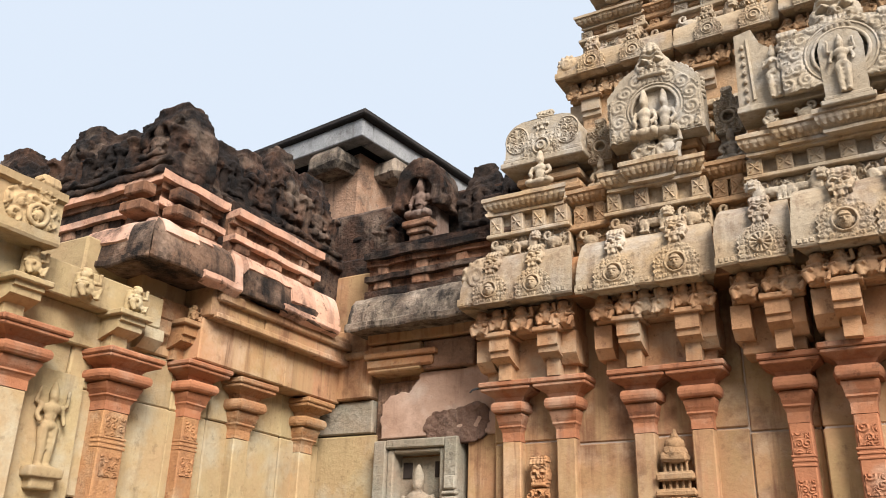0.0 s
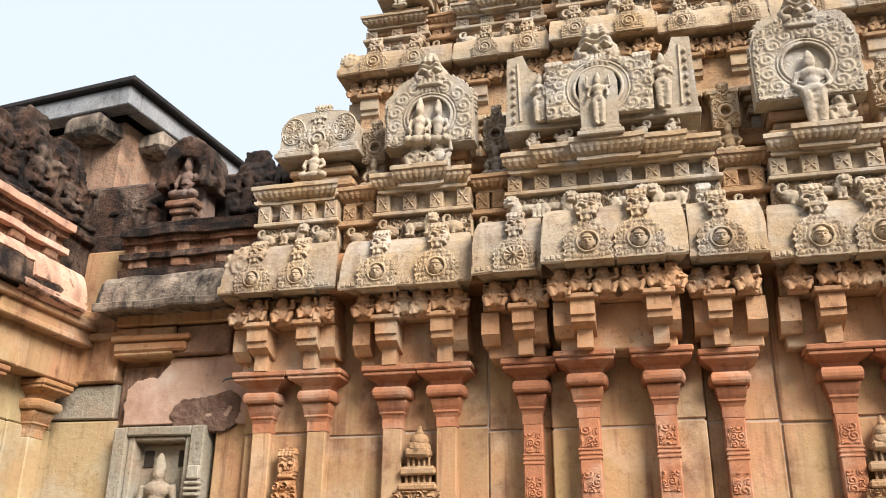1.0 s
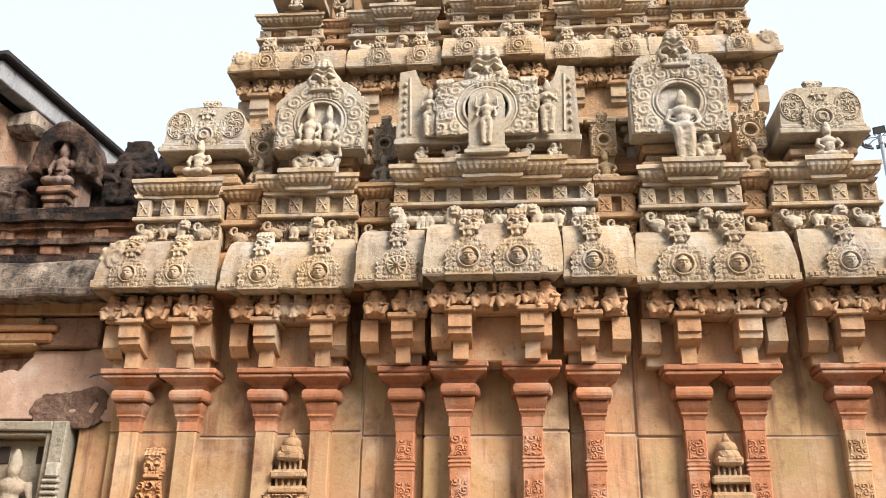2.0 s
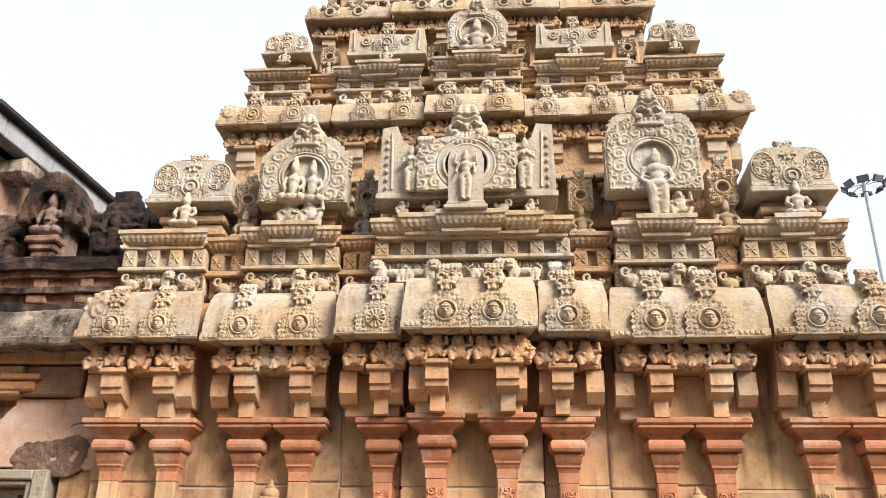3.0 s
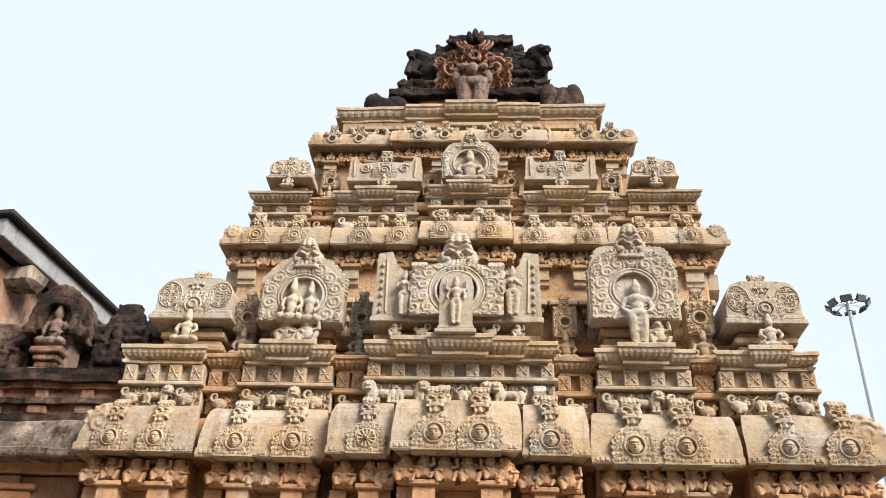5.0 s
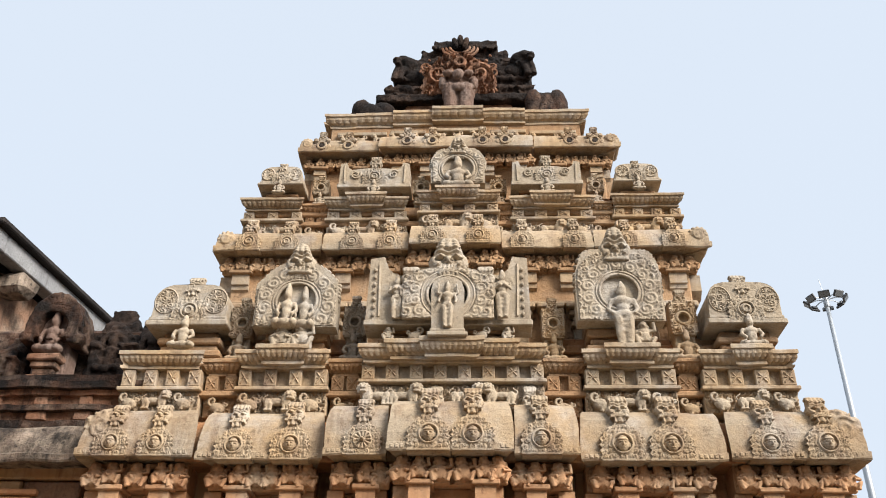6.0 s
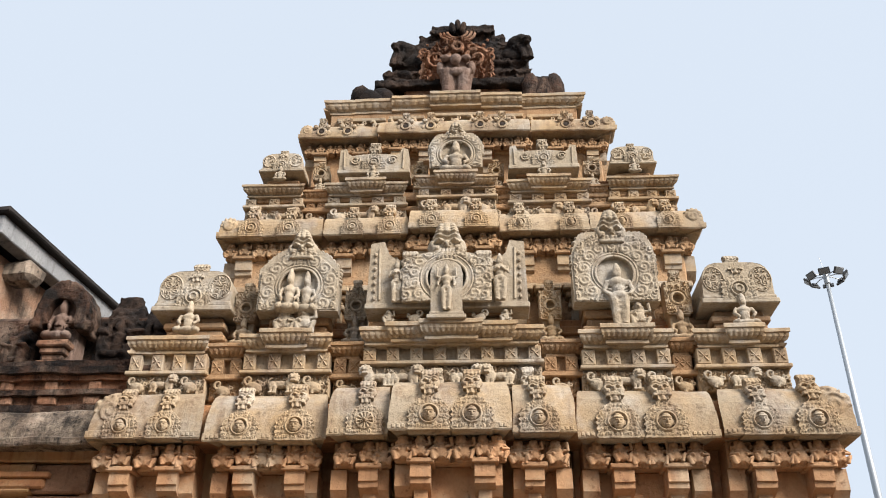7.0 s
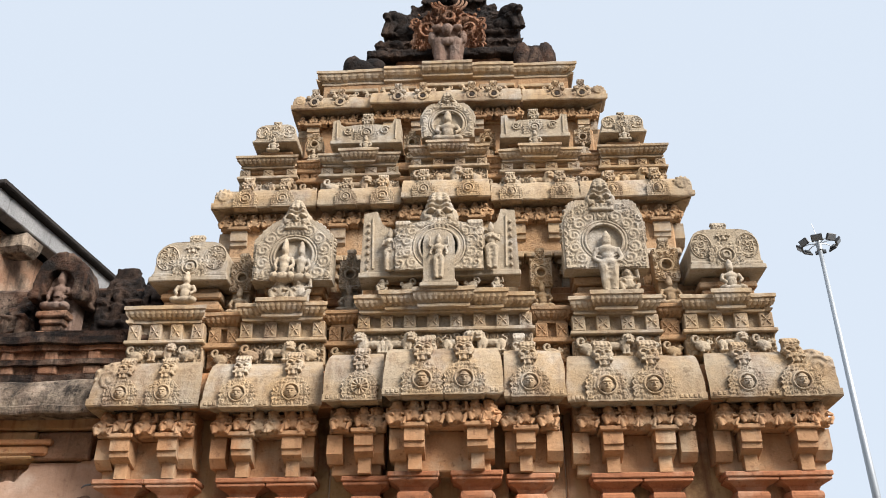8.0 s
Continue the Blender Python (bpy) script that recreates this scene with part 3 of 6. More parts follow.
def corner_leaf(parent, xe, y0, z0, h, s, mat):
    """A squared corner block with a rosette, closing an eave's end."""
    bm = bmesh.new()
    r = 0.3 * h
    cx, cz = xe - s * (r + 0.03), z0 + 0.55 * h
    a, b = sorted((xe, xe - s * (2 * r + 0.06)))
    cbox(bm, a, b, y0 + 0.03, y0 + 0.4, z0 + 0.1 * h, z0 + 0.8 * h, 0.035)
    ball(bm, (cx, y0 + 0.2, z0 + 0.8 * h), (r * 0.95, 0.18, 0.2 * h), 2)
    ball(bm, (cx, y0 + 0.04, cz), (r, 0.035, r), 2)
    scroll(bm, (cx, y0 + 0.01, cz), r * 0.8, 0.016, s, 0.5, 1.6, 14)
    for i in range(12):
        t = 2 * math.pi * i / 12
        ball(bm, (cx + r * math.cos(t), y0 + 0.03, cz + r * math.sin(t)), 0.022, 1)
    me = sculpt("corner_leaf", bm, mat, 0.013, 0.004, 9, 0)
    ob = new("corner_leaf", me)
    ob.parent = parent
    ob.matrix_parent_inverse = parent.matrix_world.inverted()
    return ob


def eave(x0, x1, y0, z0, h, d, meds=(), m0=0.25, m1=0.25, mat=None, label="", group="", beads=True):
    mat = mat or M_EAVE
    t = thing("eave_block", ((x0 + x1) / 2, y0 + d, z0), label, "eave", group)
    bm = bmesh.new()
    prism(bm, eave_profile(y0, z0, h, d), x0, x1, m0, m1, max(2, int((x1 - x0) / 0.09)))
    part("eave_slab", bm, mat, t, rough=0.014, freq=5)
    for s, xe, mm in ((-1, x0, m0), (1, x1, m1)):
        if mm > 0.7:
            corner_leaf(t, xe, y0, z0, h, s, mat)
    if beads:
        bm = bmesh.new()
        x = x0 + 0.05
        while x < x1 - 0.04:
            if all(abs(x - mx) > 0.55 * mw for mx, mw, *_ in meds):
                cbox(bm, x - 0.017, x + 0.017, y0 - 0.02, y0 + 0.02, z0 + 0.025, z0 + 0.062, 0.006)
            x += 0.045
        if bm.verts:
            part("bead_moulding", bm, mat, t)
        else:
            bm.free()
    for i, (mx, mw, kind) in enumerate(meds):
        medallion(t, mx, y0 - 0.04, z0 + 0.37 * mw + 0.005, mw, kind, mat, True, i + int(abs(mx) * 10))
    return t


FIGS = {}


def fig_mesh(kind, i, mat):
    key = kind, i, mat.name
    if key not in FIGS:
        bm = bmesh.new()
        if kind == "dwarf":
            dwarf(bm, 0, 0, 0, 1.0, 11 + i)
        elif kind == "lion":
            lion(bm, 0, 0, 0, 1.0, 1 if i % 2 else -1)
        elif kind == "bird":
            bird(bm, 0, 0, 0, 1.0, 1 if i % 2 else -1)
        elif kind == "sitting":
            sitting(bm, 0, 0, 0, 1.0)
        elif kind == "standing":
            standing(bm, 0, 0, 0, 1.0, i)
        elif kind == "mask":
            mask(bm, 0, 0, 0, 0.8, 1.0)
        if kind == "mask":
            FIGS[key] = mesh_of("lion_mask", bm, mat, True)
        else:
            FIGS[key] = sculpt(kind + "_carving", bm, mat, 0.018 if kind == "standing" else 0.026, 0.012, 7, 1)
    return FIGS[key]


CARVED = {"dwarf": "dwarf_carving", "lion": "lion_carving", "bird": "sea_beast_carving", "sitting": "seated_carving", "standing": "standing_carving", "mask": "lion_mask"}


def fig(parent, kind, i, x, y, z, h, mat, sx=1.0):
    return piece(CARVED[kind], fig_mesh(kind, i, mat), parent, (x, y, z), (h * sx, h, h))


def bracket_course(x0, x1, y, z0, z1, blocks, bw, mat, figmat, label, group, fh=0.0, sparse=False):
    """Corbels with cap plates below a row of squatting dwarfs."""
    fh = fh or (z1 - z0) * 0.37
    t = thing("bracket_frieze", ((x0 + x1) / 2, y + 0.25, z0), label, "frieze", group)
    bm = bmesh.new()
    cbox(bm, x0, x1, y + 0.13, y + 0.55, z1 - fh - 0.02, z1, 0.01)
    cbox(bm, x0 + 0.02, x1 - 0.02, y + 0.26, y + 0.55, z0, z1 - fh - 0.02, 0.01)
    part("backing", bm, mat, t, rough=0.006)
    zc = z1 - fh
    for bx in blocks:
        bm = bmesh.new()
        top, low = zc - 0.045, z0 + (z1 - z0) * 0.26
        prof = [(y + 0.02, top), (y + 0.02, low + 0.075), (y + 0.045, low + 0.07), (y + 0.05, low + 0.02), (y + 0.09, low), (y + 0.32, low - 0.08), (y + 0.4, low - 0.08), (y + 0.4, top)]
        prism(bm, prof, bx - bw / 2, bx + bw / 2)
        prism(bm, [(y + 0.15, low), (y + 0.15, z0), (y + 0.42, z0), (y + 0.42, low)], bx - bw * 0.33, bx + bw * 0.33)
        b = part("corbel", bm, mat, t, rough=0.004, freq=8)
        bm = bmesh.new()
        cbox(bm, bx - bw * 0.68, bx + bw * 0.68, y - 0.02, y + 0.3, zc - 0.045, zc, 0.008)
        part("cap_plate", bm, figmat, b, rough=0.004, freq=8)
        fig(t, "dwarf", int(abs(bx) * 7) % 4, bx, y + 0.02, zc, fh * 0.96, figmat, 1.0)
    bm = bmesh.new()
    if not sparse:
        foliage(bm, x0 + 0.01, x1 - 0.01, zc - 0.02, z1 - 0.01, y + 0.13, 0.085, int(abs(x0 * 60)) + 2, lift=0.03)
        part("carved_band", bm, figmat, t, smooth=True)
    xs = sorted(blocks)
    gaps = [x0 - 0.02] + xs + [x1 + 0.02]
    for i, (a, b) in enumerate(zip(gaps, gaps[1:])):
        width = b - a
        inner = 0 < i < len(gaps) - 2
        if width < (0.18 if inner else 0.13):
            continue
        if sparse and not inner:
            continue
        k = max(1, round((width - bw * 0.7) / (fh * 0.95))) if inner and not sparse else 1
        for j in range(k):
            if inner:
                px = a + bw * 0.45 + (width - bw * 0.9) * (j + 0.5) / k
            else:
                px = (a + b) / 2 - (0.04 if i == 0 else -0.04)
            fig(t, "dwarf", (i * 2 + j) % 4, px, y + 0.03, zc - 0.03, fh * 1.08, figmat, 1.05)
    for bx in (x0 + 0.06, x1 - 0.06):          # side corbels set back
        bm = bmesh.new()
        prism(bm, [(y + 0.12, zc - 0.03), (y + 0.12, z0 + 0.18), (y + 0.2, z0 + 0.1), (y + 0.45, z0 + 0.1), (y + 0.45, zc - 0.03)], bx - bw * 0.42, bx + bw * 0.42)
        part("corbel", bm, mat, t, rough=0.004, freq=8)
    return t


def pilaster(x, y, w, aw, ztop, mat, capmat, label, group, k=1.0, relief=True):
    """A flat pilaster: shaft, ringed neck, cushion and flared abacus."""
    t = thing("pilaster", (x, y + 0.1, 0.6), label, "pilaster", group)
    z = ztop
    bm = bmesh.new()
    cbox(bm, x - w / 2, x + w / 2, y, y + 0.2, 0.6, z - 0.52 * k, 0.01)
    if relief:
        zb = z - 0.85 * k
        for i in range(3):
            cbox(bm, x - w / 2 - 0.006, x + w / 2 + 0.006, y - 0.008, y + 0.1, zb + i * 0.035, zb + i * 0.035 + 0.02, 0.005)
    part("shaft", bm, mat, t, rough=0.005, freq=5)
    if relief:
        bm = bmesh.new()
        for zz in (z - 0.80 * k + 0.0, z - 1.15 * k):
            foliage(bm, x - w * 0.36, x + w * 0.36, zz + 0.05, zz + 0.2, y - 0.002, 0.055, int(abs(x * 100)) + 3, lift=0.009)
        part("carved_band", bm, mat, t)
    bm = bmesh.new()
    cuts = ((0.52, 0.0, 0.5), (0.44, 0.0, 0.5), (0.41, 0.014, 0.56), (0.395, 0.03, 0.62), (0.38, 0.03, 0.62), (0.38, 0.02, 0.6), (0.365, 0.03, 0.64), (0.35, 0.04, 0.68), (0.35, 0.028, 0.64), (0.335, 0.035, 0.68), (0.30, 0.05, 0.74), (0.285, 0.05, 0.74), (0.285, 0.03, 0.66), (0.268, 0.03, 0.66))
    rings = []
    for a, dy, q in cuts:
        rings.append([bm.verts.new((x + e * w * q, yy, z - a * k)) for e, yy in ((-1, y + 0.2), (-1, y - dy), (1, y - dy), (1, y + 0.2))])
    for r0, r1 in zip(rings, rings[1:]):
        for i in range(4):
            bm.faces.new((r0[i], r0[(i + 1) % 4], r1[(i + 1) % 4], r1[i]))
    bm.faces.new(rings[0][::-1])
    bm.faces.new(rings[-1])
    part("neck", bm, capmat, t, rough=0.004, freq=9)
    bm = bmesh.new()                          # a plump cushion with a flat band
    cw, rows = w * 1.0, []
    for i in range(7):
        a = math.pi * i / 6
        g = math.sin(a) ** 0.5
        rows.append([bm.verts.new((px, py, z - 0.222 * k + 0.052 * k * math.cos(a))) for px, py in
                     ((x - cw * (0.7 + 0.3 * g), y + 0.2), (x - cw * (0.7 + 0.3 * g), y + 0.0), (x - cw * (0.58 + 0.3 * g), y - 0.05 - 0.06 * g), (x + cw * (0.58 + 0.3 * g), y - 0.05 - 0.06 * g), (x + cw * (0.7 + 0.3 * g), y + 0.0), (x + cw * (0.7 + 0.3 * g), y + 0.2))])
    for r0, r1 in zip(rows, rows[1:]):
        for i in range(6):
            bm.faces.new((r0[i], r0[(i + 1) % 6], r1[(i + 1) % 6], r1[i]))
    bm.faces.new(rows[0])
    bm.faces.new(rows[-1][::-1])
    part("cushion", bm, capmat, t, rough=0.006, freq=9)
    bm = bmesh.new()                          # the abacus: two slabs over a hollow flare
    h = aw / 2
    cbox(bm, x - h, x + h, y - 0.165, y + 0.2, z - 0.05 * k, z, 0.01)
    cbox(bm, x - h * 0.94, x + h * 0.94, y - 0.145, y + 0.2, z - 0.085 * k, z - 0.05 * k, 0.008)
    rows = []
    for a, q, dy in ((0.086, 0.88, -0.125), (0.105, 0.74, -0.09), (0.13, 0.58, -0.05), (0.17, 0.5, -0.03)):
        rows.append([bm.verts.new((x + e * h * q, yy, z - a * k)) for e, yy in ((-1, y + 0.2), (-1, y + dy), (1, y + dy), (1, y + 0.2))])
    for r0, r1 in zip(rows, rows[1:]):
        for i in range(4):
            bm.faces.new((r0[i], r0[(i + 1) % 4], r1[(i + 1) % 4], r1[i]))
    bm.faces.new(rows[0])
    bm.faces.new(rows[-1][::-1])
    part("abacus", bm, capmat, t, rough=0.006, freq=7)
    return t


def scalloped(bm, x0, x1, y0, z0, z1, d=0.16, step=0.062, m0=0.6, m1=0.6):
    """A cornice: thin straight top slab over a fluted, scalloped cyma and a fillet."""
    h = z1 - z0
    n = max(4, int((x1 - x0) / (step / 5)))
    rows = []
    for i in range(n + 1):
        f = i / n
        xm = x0 + (x1 - x0) * f
        w = abs(math.sin(math.pi * xm / step)) ** 0.6
        g = 0.012 * (1 - w)
        prof = [(y0 + 0.006, z1), (y0, z1 - 0.04 * h), (y0, z1 - 0.25 * h), (y0 + 0.02, z1 - 0.28 * h), (y0 + 0.016 + g, z1 - 0.34 * h), (y0 + 0.022 + g, z1 - 0.48 * h), (y0 + 0.05 + g, z1 - (0.58 + 0.1 * w) * h),
                (y0 + 0.085, z1 - (0.62 + 0.1 * w) * h), (y0 + 0.11, z1 - 0.80 * h), (y0 + 0.095, z1 - 0.84 * h), (y0 + 0.095, z0), (y0 + d + 0.25, z0), (y0 + d + 0.25, z1)]
        rows.append([bm.verts.new(((x0 + m0 * (y - y0)) * (1 - f) + (x1 - m1 * (y - y0)) * f, y, z)) for y, z in prof])
    k = len(rows[0])
    for r, q in zip(rows, rows[1:]):
        for i in range(k):
            bm.faces.new([r[i], r[(i + 1) % k], q[(i + 1) % k], q[i]])
    bm.faces.new(rows[0][::-1])
    bm.faces.new(rows[-1])


def cornice_course(x0, x1, y, z0, zs, zc0, zc1, cy, post, mat, figmat, label, group, beasts="lion", steps=()):
    """Beast frieze, string course, carved posts and a scalloped cornice over one bay."""
    t = thing("cornice_course", ((x0 + x1) / 2, y + 0.2, z0), label, "cornice", group)
    bm = bmesh.new()
    cbox(bm, x0 + 0.03, x1 - 0.03, y + 0.06, y + 0.5, z0, zc1 - 0.01, 0.01)
    cbox(bm, x0, x1, y + 0.05, y + 0.5, z0, zs, 0.01)
    part("backing", bm, mat, t, rough=0.006)
    bm = bmesh.new()
    cbox(bm, x0 - 0.02, x1 + 0.02, y - 0.035, y + 0.3, zs, zs + 0.04, 0.008)
    part("string_course", bm, mat, t, rough=0.006, freq=7)
    n = max(2, round((x1 - x0) / (post * 1.75)))
    for i in range(n):
        px = x0 + post * 0.55 + (x1 - x0 - post * 1.1) * i / (n - 1)
        bm = bmesh.new()
        cbox(bm, px - post / 2, px + post / 2, y - 0.01, y + 0.3, zs + 0.047, zc0, 0.008)
        h = zc0 - zs - 0.07
        a, b = post * 0.3, h * 0.36
        zm = (zs + 0.047 + zc0) / 2
        for s in (-1, 1):
            tube(bm, [(px - a, y - 0.012, zm - s * b), (px + a, y - 0.012, zm + s * b)], 0.011, 4)
        tube(bm, [(px - a, y - 0.012, zm), (px + a, y - 0.012, zm)], 0.009, 4)
        part("carved_post", bm, mat, t, rough=0.003, freq=9)
    h = (zs - z0)
    bm = bmesh.new()
    foliage(bm, x0 + 0.01, x1 - 0.01, z0, zs, y + 0.053, 0.075, int(abs(x0 * 60)) + 4, lift=0.03)
    part("carved_band", bm, mat, t, smooth=True)
    k = max(1, round((x1 - x0) / (h * 1.25)))
    for i in range(k):
        px = x0 + (x1 - x0) * (i + 0.5) / k
        kind = ("bird", "lion", "bird", "sitting")[i % 4] if beasts == "bird" else ("lion", "lion", "mask")[i % 3]
        fig(t, kind, i, px, y - 0.01, z0 + 0.01, h * (0.88 if kind != "mask" else 0.8), figmat)
    bm = bmesh.new()
    scalloped(bm, x0 - 0.03, x1 + 0.03, cy, zc0, zc1)
    part("cornice", bm, mat, t, rough=0.006, freq=6)
    for a, b, dy in steps:
        bm = bmesh.new()
        scalloped(bm, a, b, cy - dy, zc0 + 0.02, zc1 + 0.035)
        part("cornice_break", bm, mat, t, rough=0.006, freq=6)
    return t


def mouldings(bm, x0, x1, y, z0, z1, n=4):
    """A stack of receding and projecting bands."""
    R = random.Random(int(abs(x0 * 97 + z0 * 31)) + 5)
    h = (z1 - z0) / n
    for i in range(n):
        dy = (0.0, 0.07, 0.03, 0.09, 0.02)[i % 5]
        cbox(bm, x0 + dy * 0.8, x1 - dy * 0.8, y + dy, y + 0.5, z0 + i * h, z0 + (i + 1) * h - 0.004, 0.015)


def barrel_shrine(x0, x1, y, z0, z1, label, group, mat=None):
    """A corner shrine with a rounded roof, a small gable and a seated carving."""
    mat = mat or M_CREAM
    w, h, xc = x1 - x0, z1 - z0, (x0 + x1) / 2
    t = thing("corner_shrine", (xc, y + w / 2, z0), label, "shrine", group)
    zr = z0 + 0.38 * h
    bm = bmesh.new()
    mouldings(bm, x0 + 0.08 * w, x1 - 0.06 * w, y + 0.07, z0, zr, 4)
    part("base", bm, M_OCHRE, t, rough=0.006)
    prof = []
    for i in range(13):
        a = math.pi * i / 12
        q = math.cos(a)
        prof.append((xc - w * 0.48 * (abs(q) ** 0.45) * (1 if q > 0 else -1), zr + 0.14 * h + 0.46 * h * math.sin(a) ** 0.55))
    prof = [(x0 + 0.02 * w, zr + 0.05 * h)] + prof + [(x1 - 0.02 * w, zr + 0.05 * h)]
    bm = bmesh.new()
    plate(bm, prof, y, y + w * 0.85)
    cbox(bm, x0 - 0.02, x1 + 0.02, y - 0.035, y + w * 0.88, zr, zr + 0.075 * h, 0.01)
    cbox(bm, x0 + 0.0, x1 - 0.0, y - 0.018, y + w * 0.86, zr + 0.075 * h, zr + 0.13 * h, 0.01)
    roof = part("vaulted_roof", bm, mat, t, rough=0.010, freq=5)
    bm = bmesh.new()
    for s in (-1, 1):
        ex, ez = xc + s * 0.32 * w, zr + 0.35 * h
        foliage(bm, ex - 0.14 * w, ex + 0.14 * w, ez - 0.17 * h, ez + 0.17 * h, y - 0.002, 0.06, 7 + s, inside=lambda a, b: math.hypot((a - ex) / (0.14 * w), (b - ez) / (0.17 * h)) < 0.95, lift=0.011)
        ring(bm, (ex, y - 0.002, ez), 0.145 * w, 0.012, 4, 20, 1.2 * h * 0.145 / (0.145 * w))
    part("scroll_relief", bm, mat, roof)
    medallion(t, xc, y - 0.045, zr + 0.2 * h, 0.46 * h, "boss", mat, True, 2)
    fig(t, "sitting", 0, xc, y - 0.05, z0 + 0.02, 0.46 * h, mat, 0.95)
    return t


def arch_point(xc, zc, w, h, a, style=0):
    """A point of the arch's outline: upright flanks that draw in to the mask on top."""
    c, s = math.cos(a), math.sin(a)
    f = abs(a / (math.pi / 2) - 1)            # 0 at the top, 1 at the foot
    if f > 0.62:
        return xc + math.copysign(w * 0.5, c), zc + 0.2 * h * (1 - f) / 0.38
    g = f / 0.62
    p, q = ((1.0, 2.0), (0.5, 3.0), (0.6, 2.2))[style]
    return xc + math.copysign(w * (0.13 + 0.37 * g ** p), c), zc + 0.2 * h + 0.26 * h * (1 - g ** q)


def arch_shrine(x0, x1, y, z0, zb, z1, label, group, style=0, mat=None):
    """A pavilion fronted by a great horseshoe arch with a lion mask over carved figures."""
    mat = mat or M_CREAM
    w, xc = x1 - x0, (x0 + x1) / 2
    h = z1 - zb
    t = thing("arched_shrine", (xc, y + 0.2, z0), label, "shrine", group)
    bm = bmesh.new()
    mouldings(bm, x0 + 0.1 * w, x1 - 0.1 * w, y + 0.14, z0, zb + 0.1, 4)
    cbox(bm, x0 + 0.12 * w, x1 - 0.12 * w, y + 0.2, y + 0.6, zb, zb + 0.5 * h, 0.02)
    part("base", bm, M_OCHRE, t, rough=0.006)
    R = random.Random(int(abs(xc) * 70) + 1)
    zc = zb + 0.30 * h
    rh = (0.235, 0.22, 0.29)[style] * w
    n = 40
    pts = []
    for i in range(n):
        a = 2 * math.pi * i / n - math.pi / 2
        c, s = math.cos(a), math.sin(a)
        q = w / 2 * (1 + 0.035 * math.cos(9 * a))
        if s > 0:
            px, pz = arch_point(xc, zc, w, h, a, style)
            px += R.uniform(-0.012, 0.012)
            pz += R.uniform(-0.01, 0.01)
        else:
            k = 1 / max(abs(c), abs(s))
            px, pz = xc + w / 2 * c * k, zc + (zc - zb) * s * k
        pts.append((px, pz))
    bm = bmesh.new()
    annulus(bm, (xc, zc), rh, pts, y, y + 0.2)
    arch = part("arch", bm, mat, t, rough=0.008, freq=5)
    bm = bmesh.new()
    ring(bm, (xc, y - 0.002, zc), rh * 1.04, 0.015, 6, 28)
    ring(bm, (xc, y - 0.002, zc), rh * 1.22, 0.009, 5, 28)
    ok = lambda a, b: math.hypot(a - xc, b - zc) > rh * 1.3 and abs(a - xc) < w * 0.48 * (1 if b < zc + 0.16 * h else max(0.1, 1 - ((b - zc - 0.16 * h) / (0.3 * h)) ** (1.0, 2.6, 2.0)[style] * 0.72))
    step = 0.078 if style == 0 else 0.085

    def carve(a, b):
        if not ok(a, b):
            return None
        rr, th = math.hypot(a - xc, b - zc), math.atan2(b - zc, a - xc)
        if rr < rh * 2.0 and b > zb + 0.04:   # a band of coiled scrolls round the opening
            k = 14
            u = (th / (2 * math.pi) * k) % 1 - 0.5
            v = (rr / rh - 1.65) / 0.7
            q, t = math.hypot(u, v), math.atan2(v, u)
            return 0.017 * max(0.0, (0.6 + 0.4 * math.cos(q * 19 - t))) * (1 if q < 0.5 else 0.15)
        return 0.023 * curl(a, b, step, int(abs(xc) * 31) + 2)
    c = 0.009
    relief(bm, carve, x0 + 0.01, x1 - 0.01, zb + 0.01, zb + 0.72 * h, int(w / c), int(0.72 * h / c), y - 0.002, 0.03)
    for i in range(24):                       # flames along the rim
        px, pz = arch_point(xc, zc, w, h, math.pi * (i + 0.5) / 24, style)
        ball(bm, (px, y + 0.05, pz), (0.026 * R.uniform(0.7, 1.2), 0.055, 0.026 * R.uniform(0.7, 1.3)), 1)
    part("relief", bm, mat, arch, rough=0.003, freq=10, smooth=True)
    bm = bmesh.new()
    pl = [(xc + rh * 1.02 * math.cos(2 * math.pi * i / 24), zc + rh * 1.02 * math.sin(2 * math.pi * i / 24)) for i in range(24)]
    plate(bm, pl, y + 0.045, y + 0.16)
    part("back_panel", bm, mat, arch)
    bm = bmesh.new()
    mask(bm, xc, y + 0.0, zb + 0.62 * h, 0.42 * w, 0.38 * h, 48, 0.62)
    for s in (-2, -1, 0, 1, 2):
        tube(bm, [(xc + s * 0.05 * w, y + 0.01, zb + 0.53 * h), (xc + s * 0.035 * w, y + 0.0, zb + 0.68 * h)], [0.024 * w, 0.02 * w], 6)
    part("lion_mask", bm, mat, t, smooth=True, rough=0.006, freq=7)
    if style == 0:                            # a seated couple
        for e in (-1, 1):
            fig(t, "sitting", 0, xc + e * 0.1 * w, y + 0.015 * e, zb - 0.05, zc + rh * (0.86 - 0.04 * e) - zb + 0.05, mat, 0.66)
            fig(t, "dwarf", e + 1, xc + e * 0.12 * w, y - 0.01, z0 + 0.01, zb - z0 + 0.02, mat, 1.1)
    elif style == 1:                          # one standing
        fig(t, "standing", 0, xc + 0.02, y - 0.01, z0 + 0.02, (zc + rh * 0.42 - z0), mat, 1.15)
        fig(t, "dwarf", 1, xc + 0.24 * w, y + 0.05, z0 + 0.03, zb - z0, mat)
    else:
        fig(t, "sitting", 0, xc, y - 0.0, z0 + 0.02, (zc + rh * 0.8 - z0), mat)
    return t


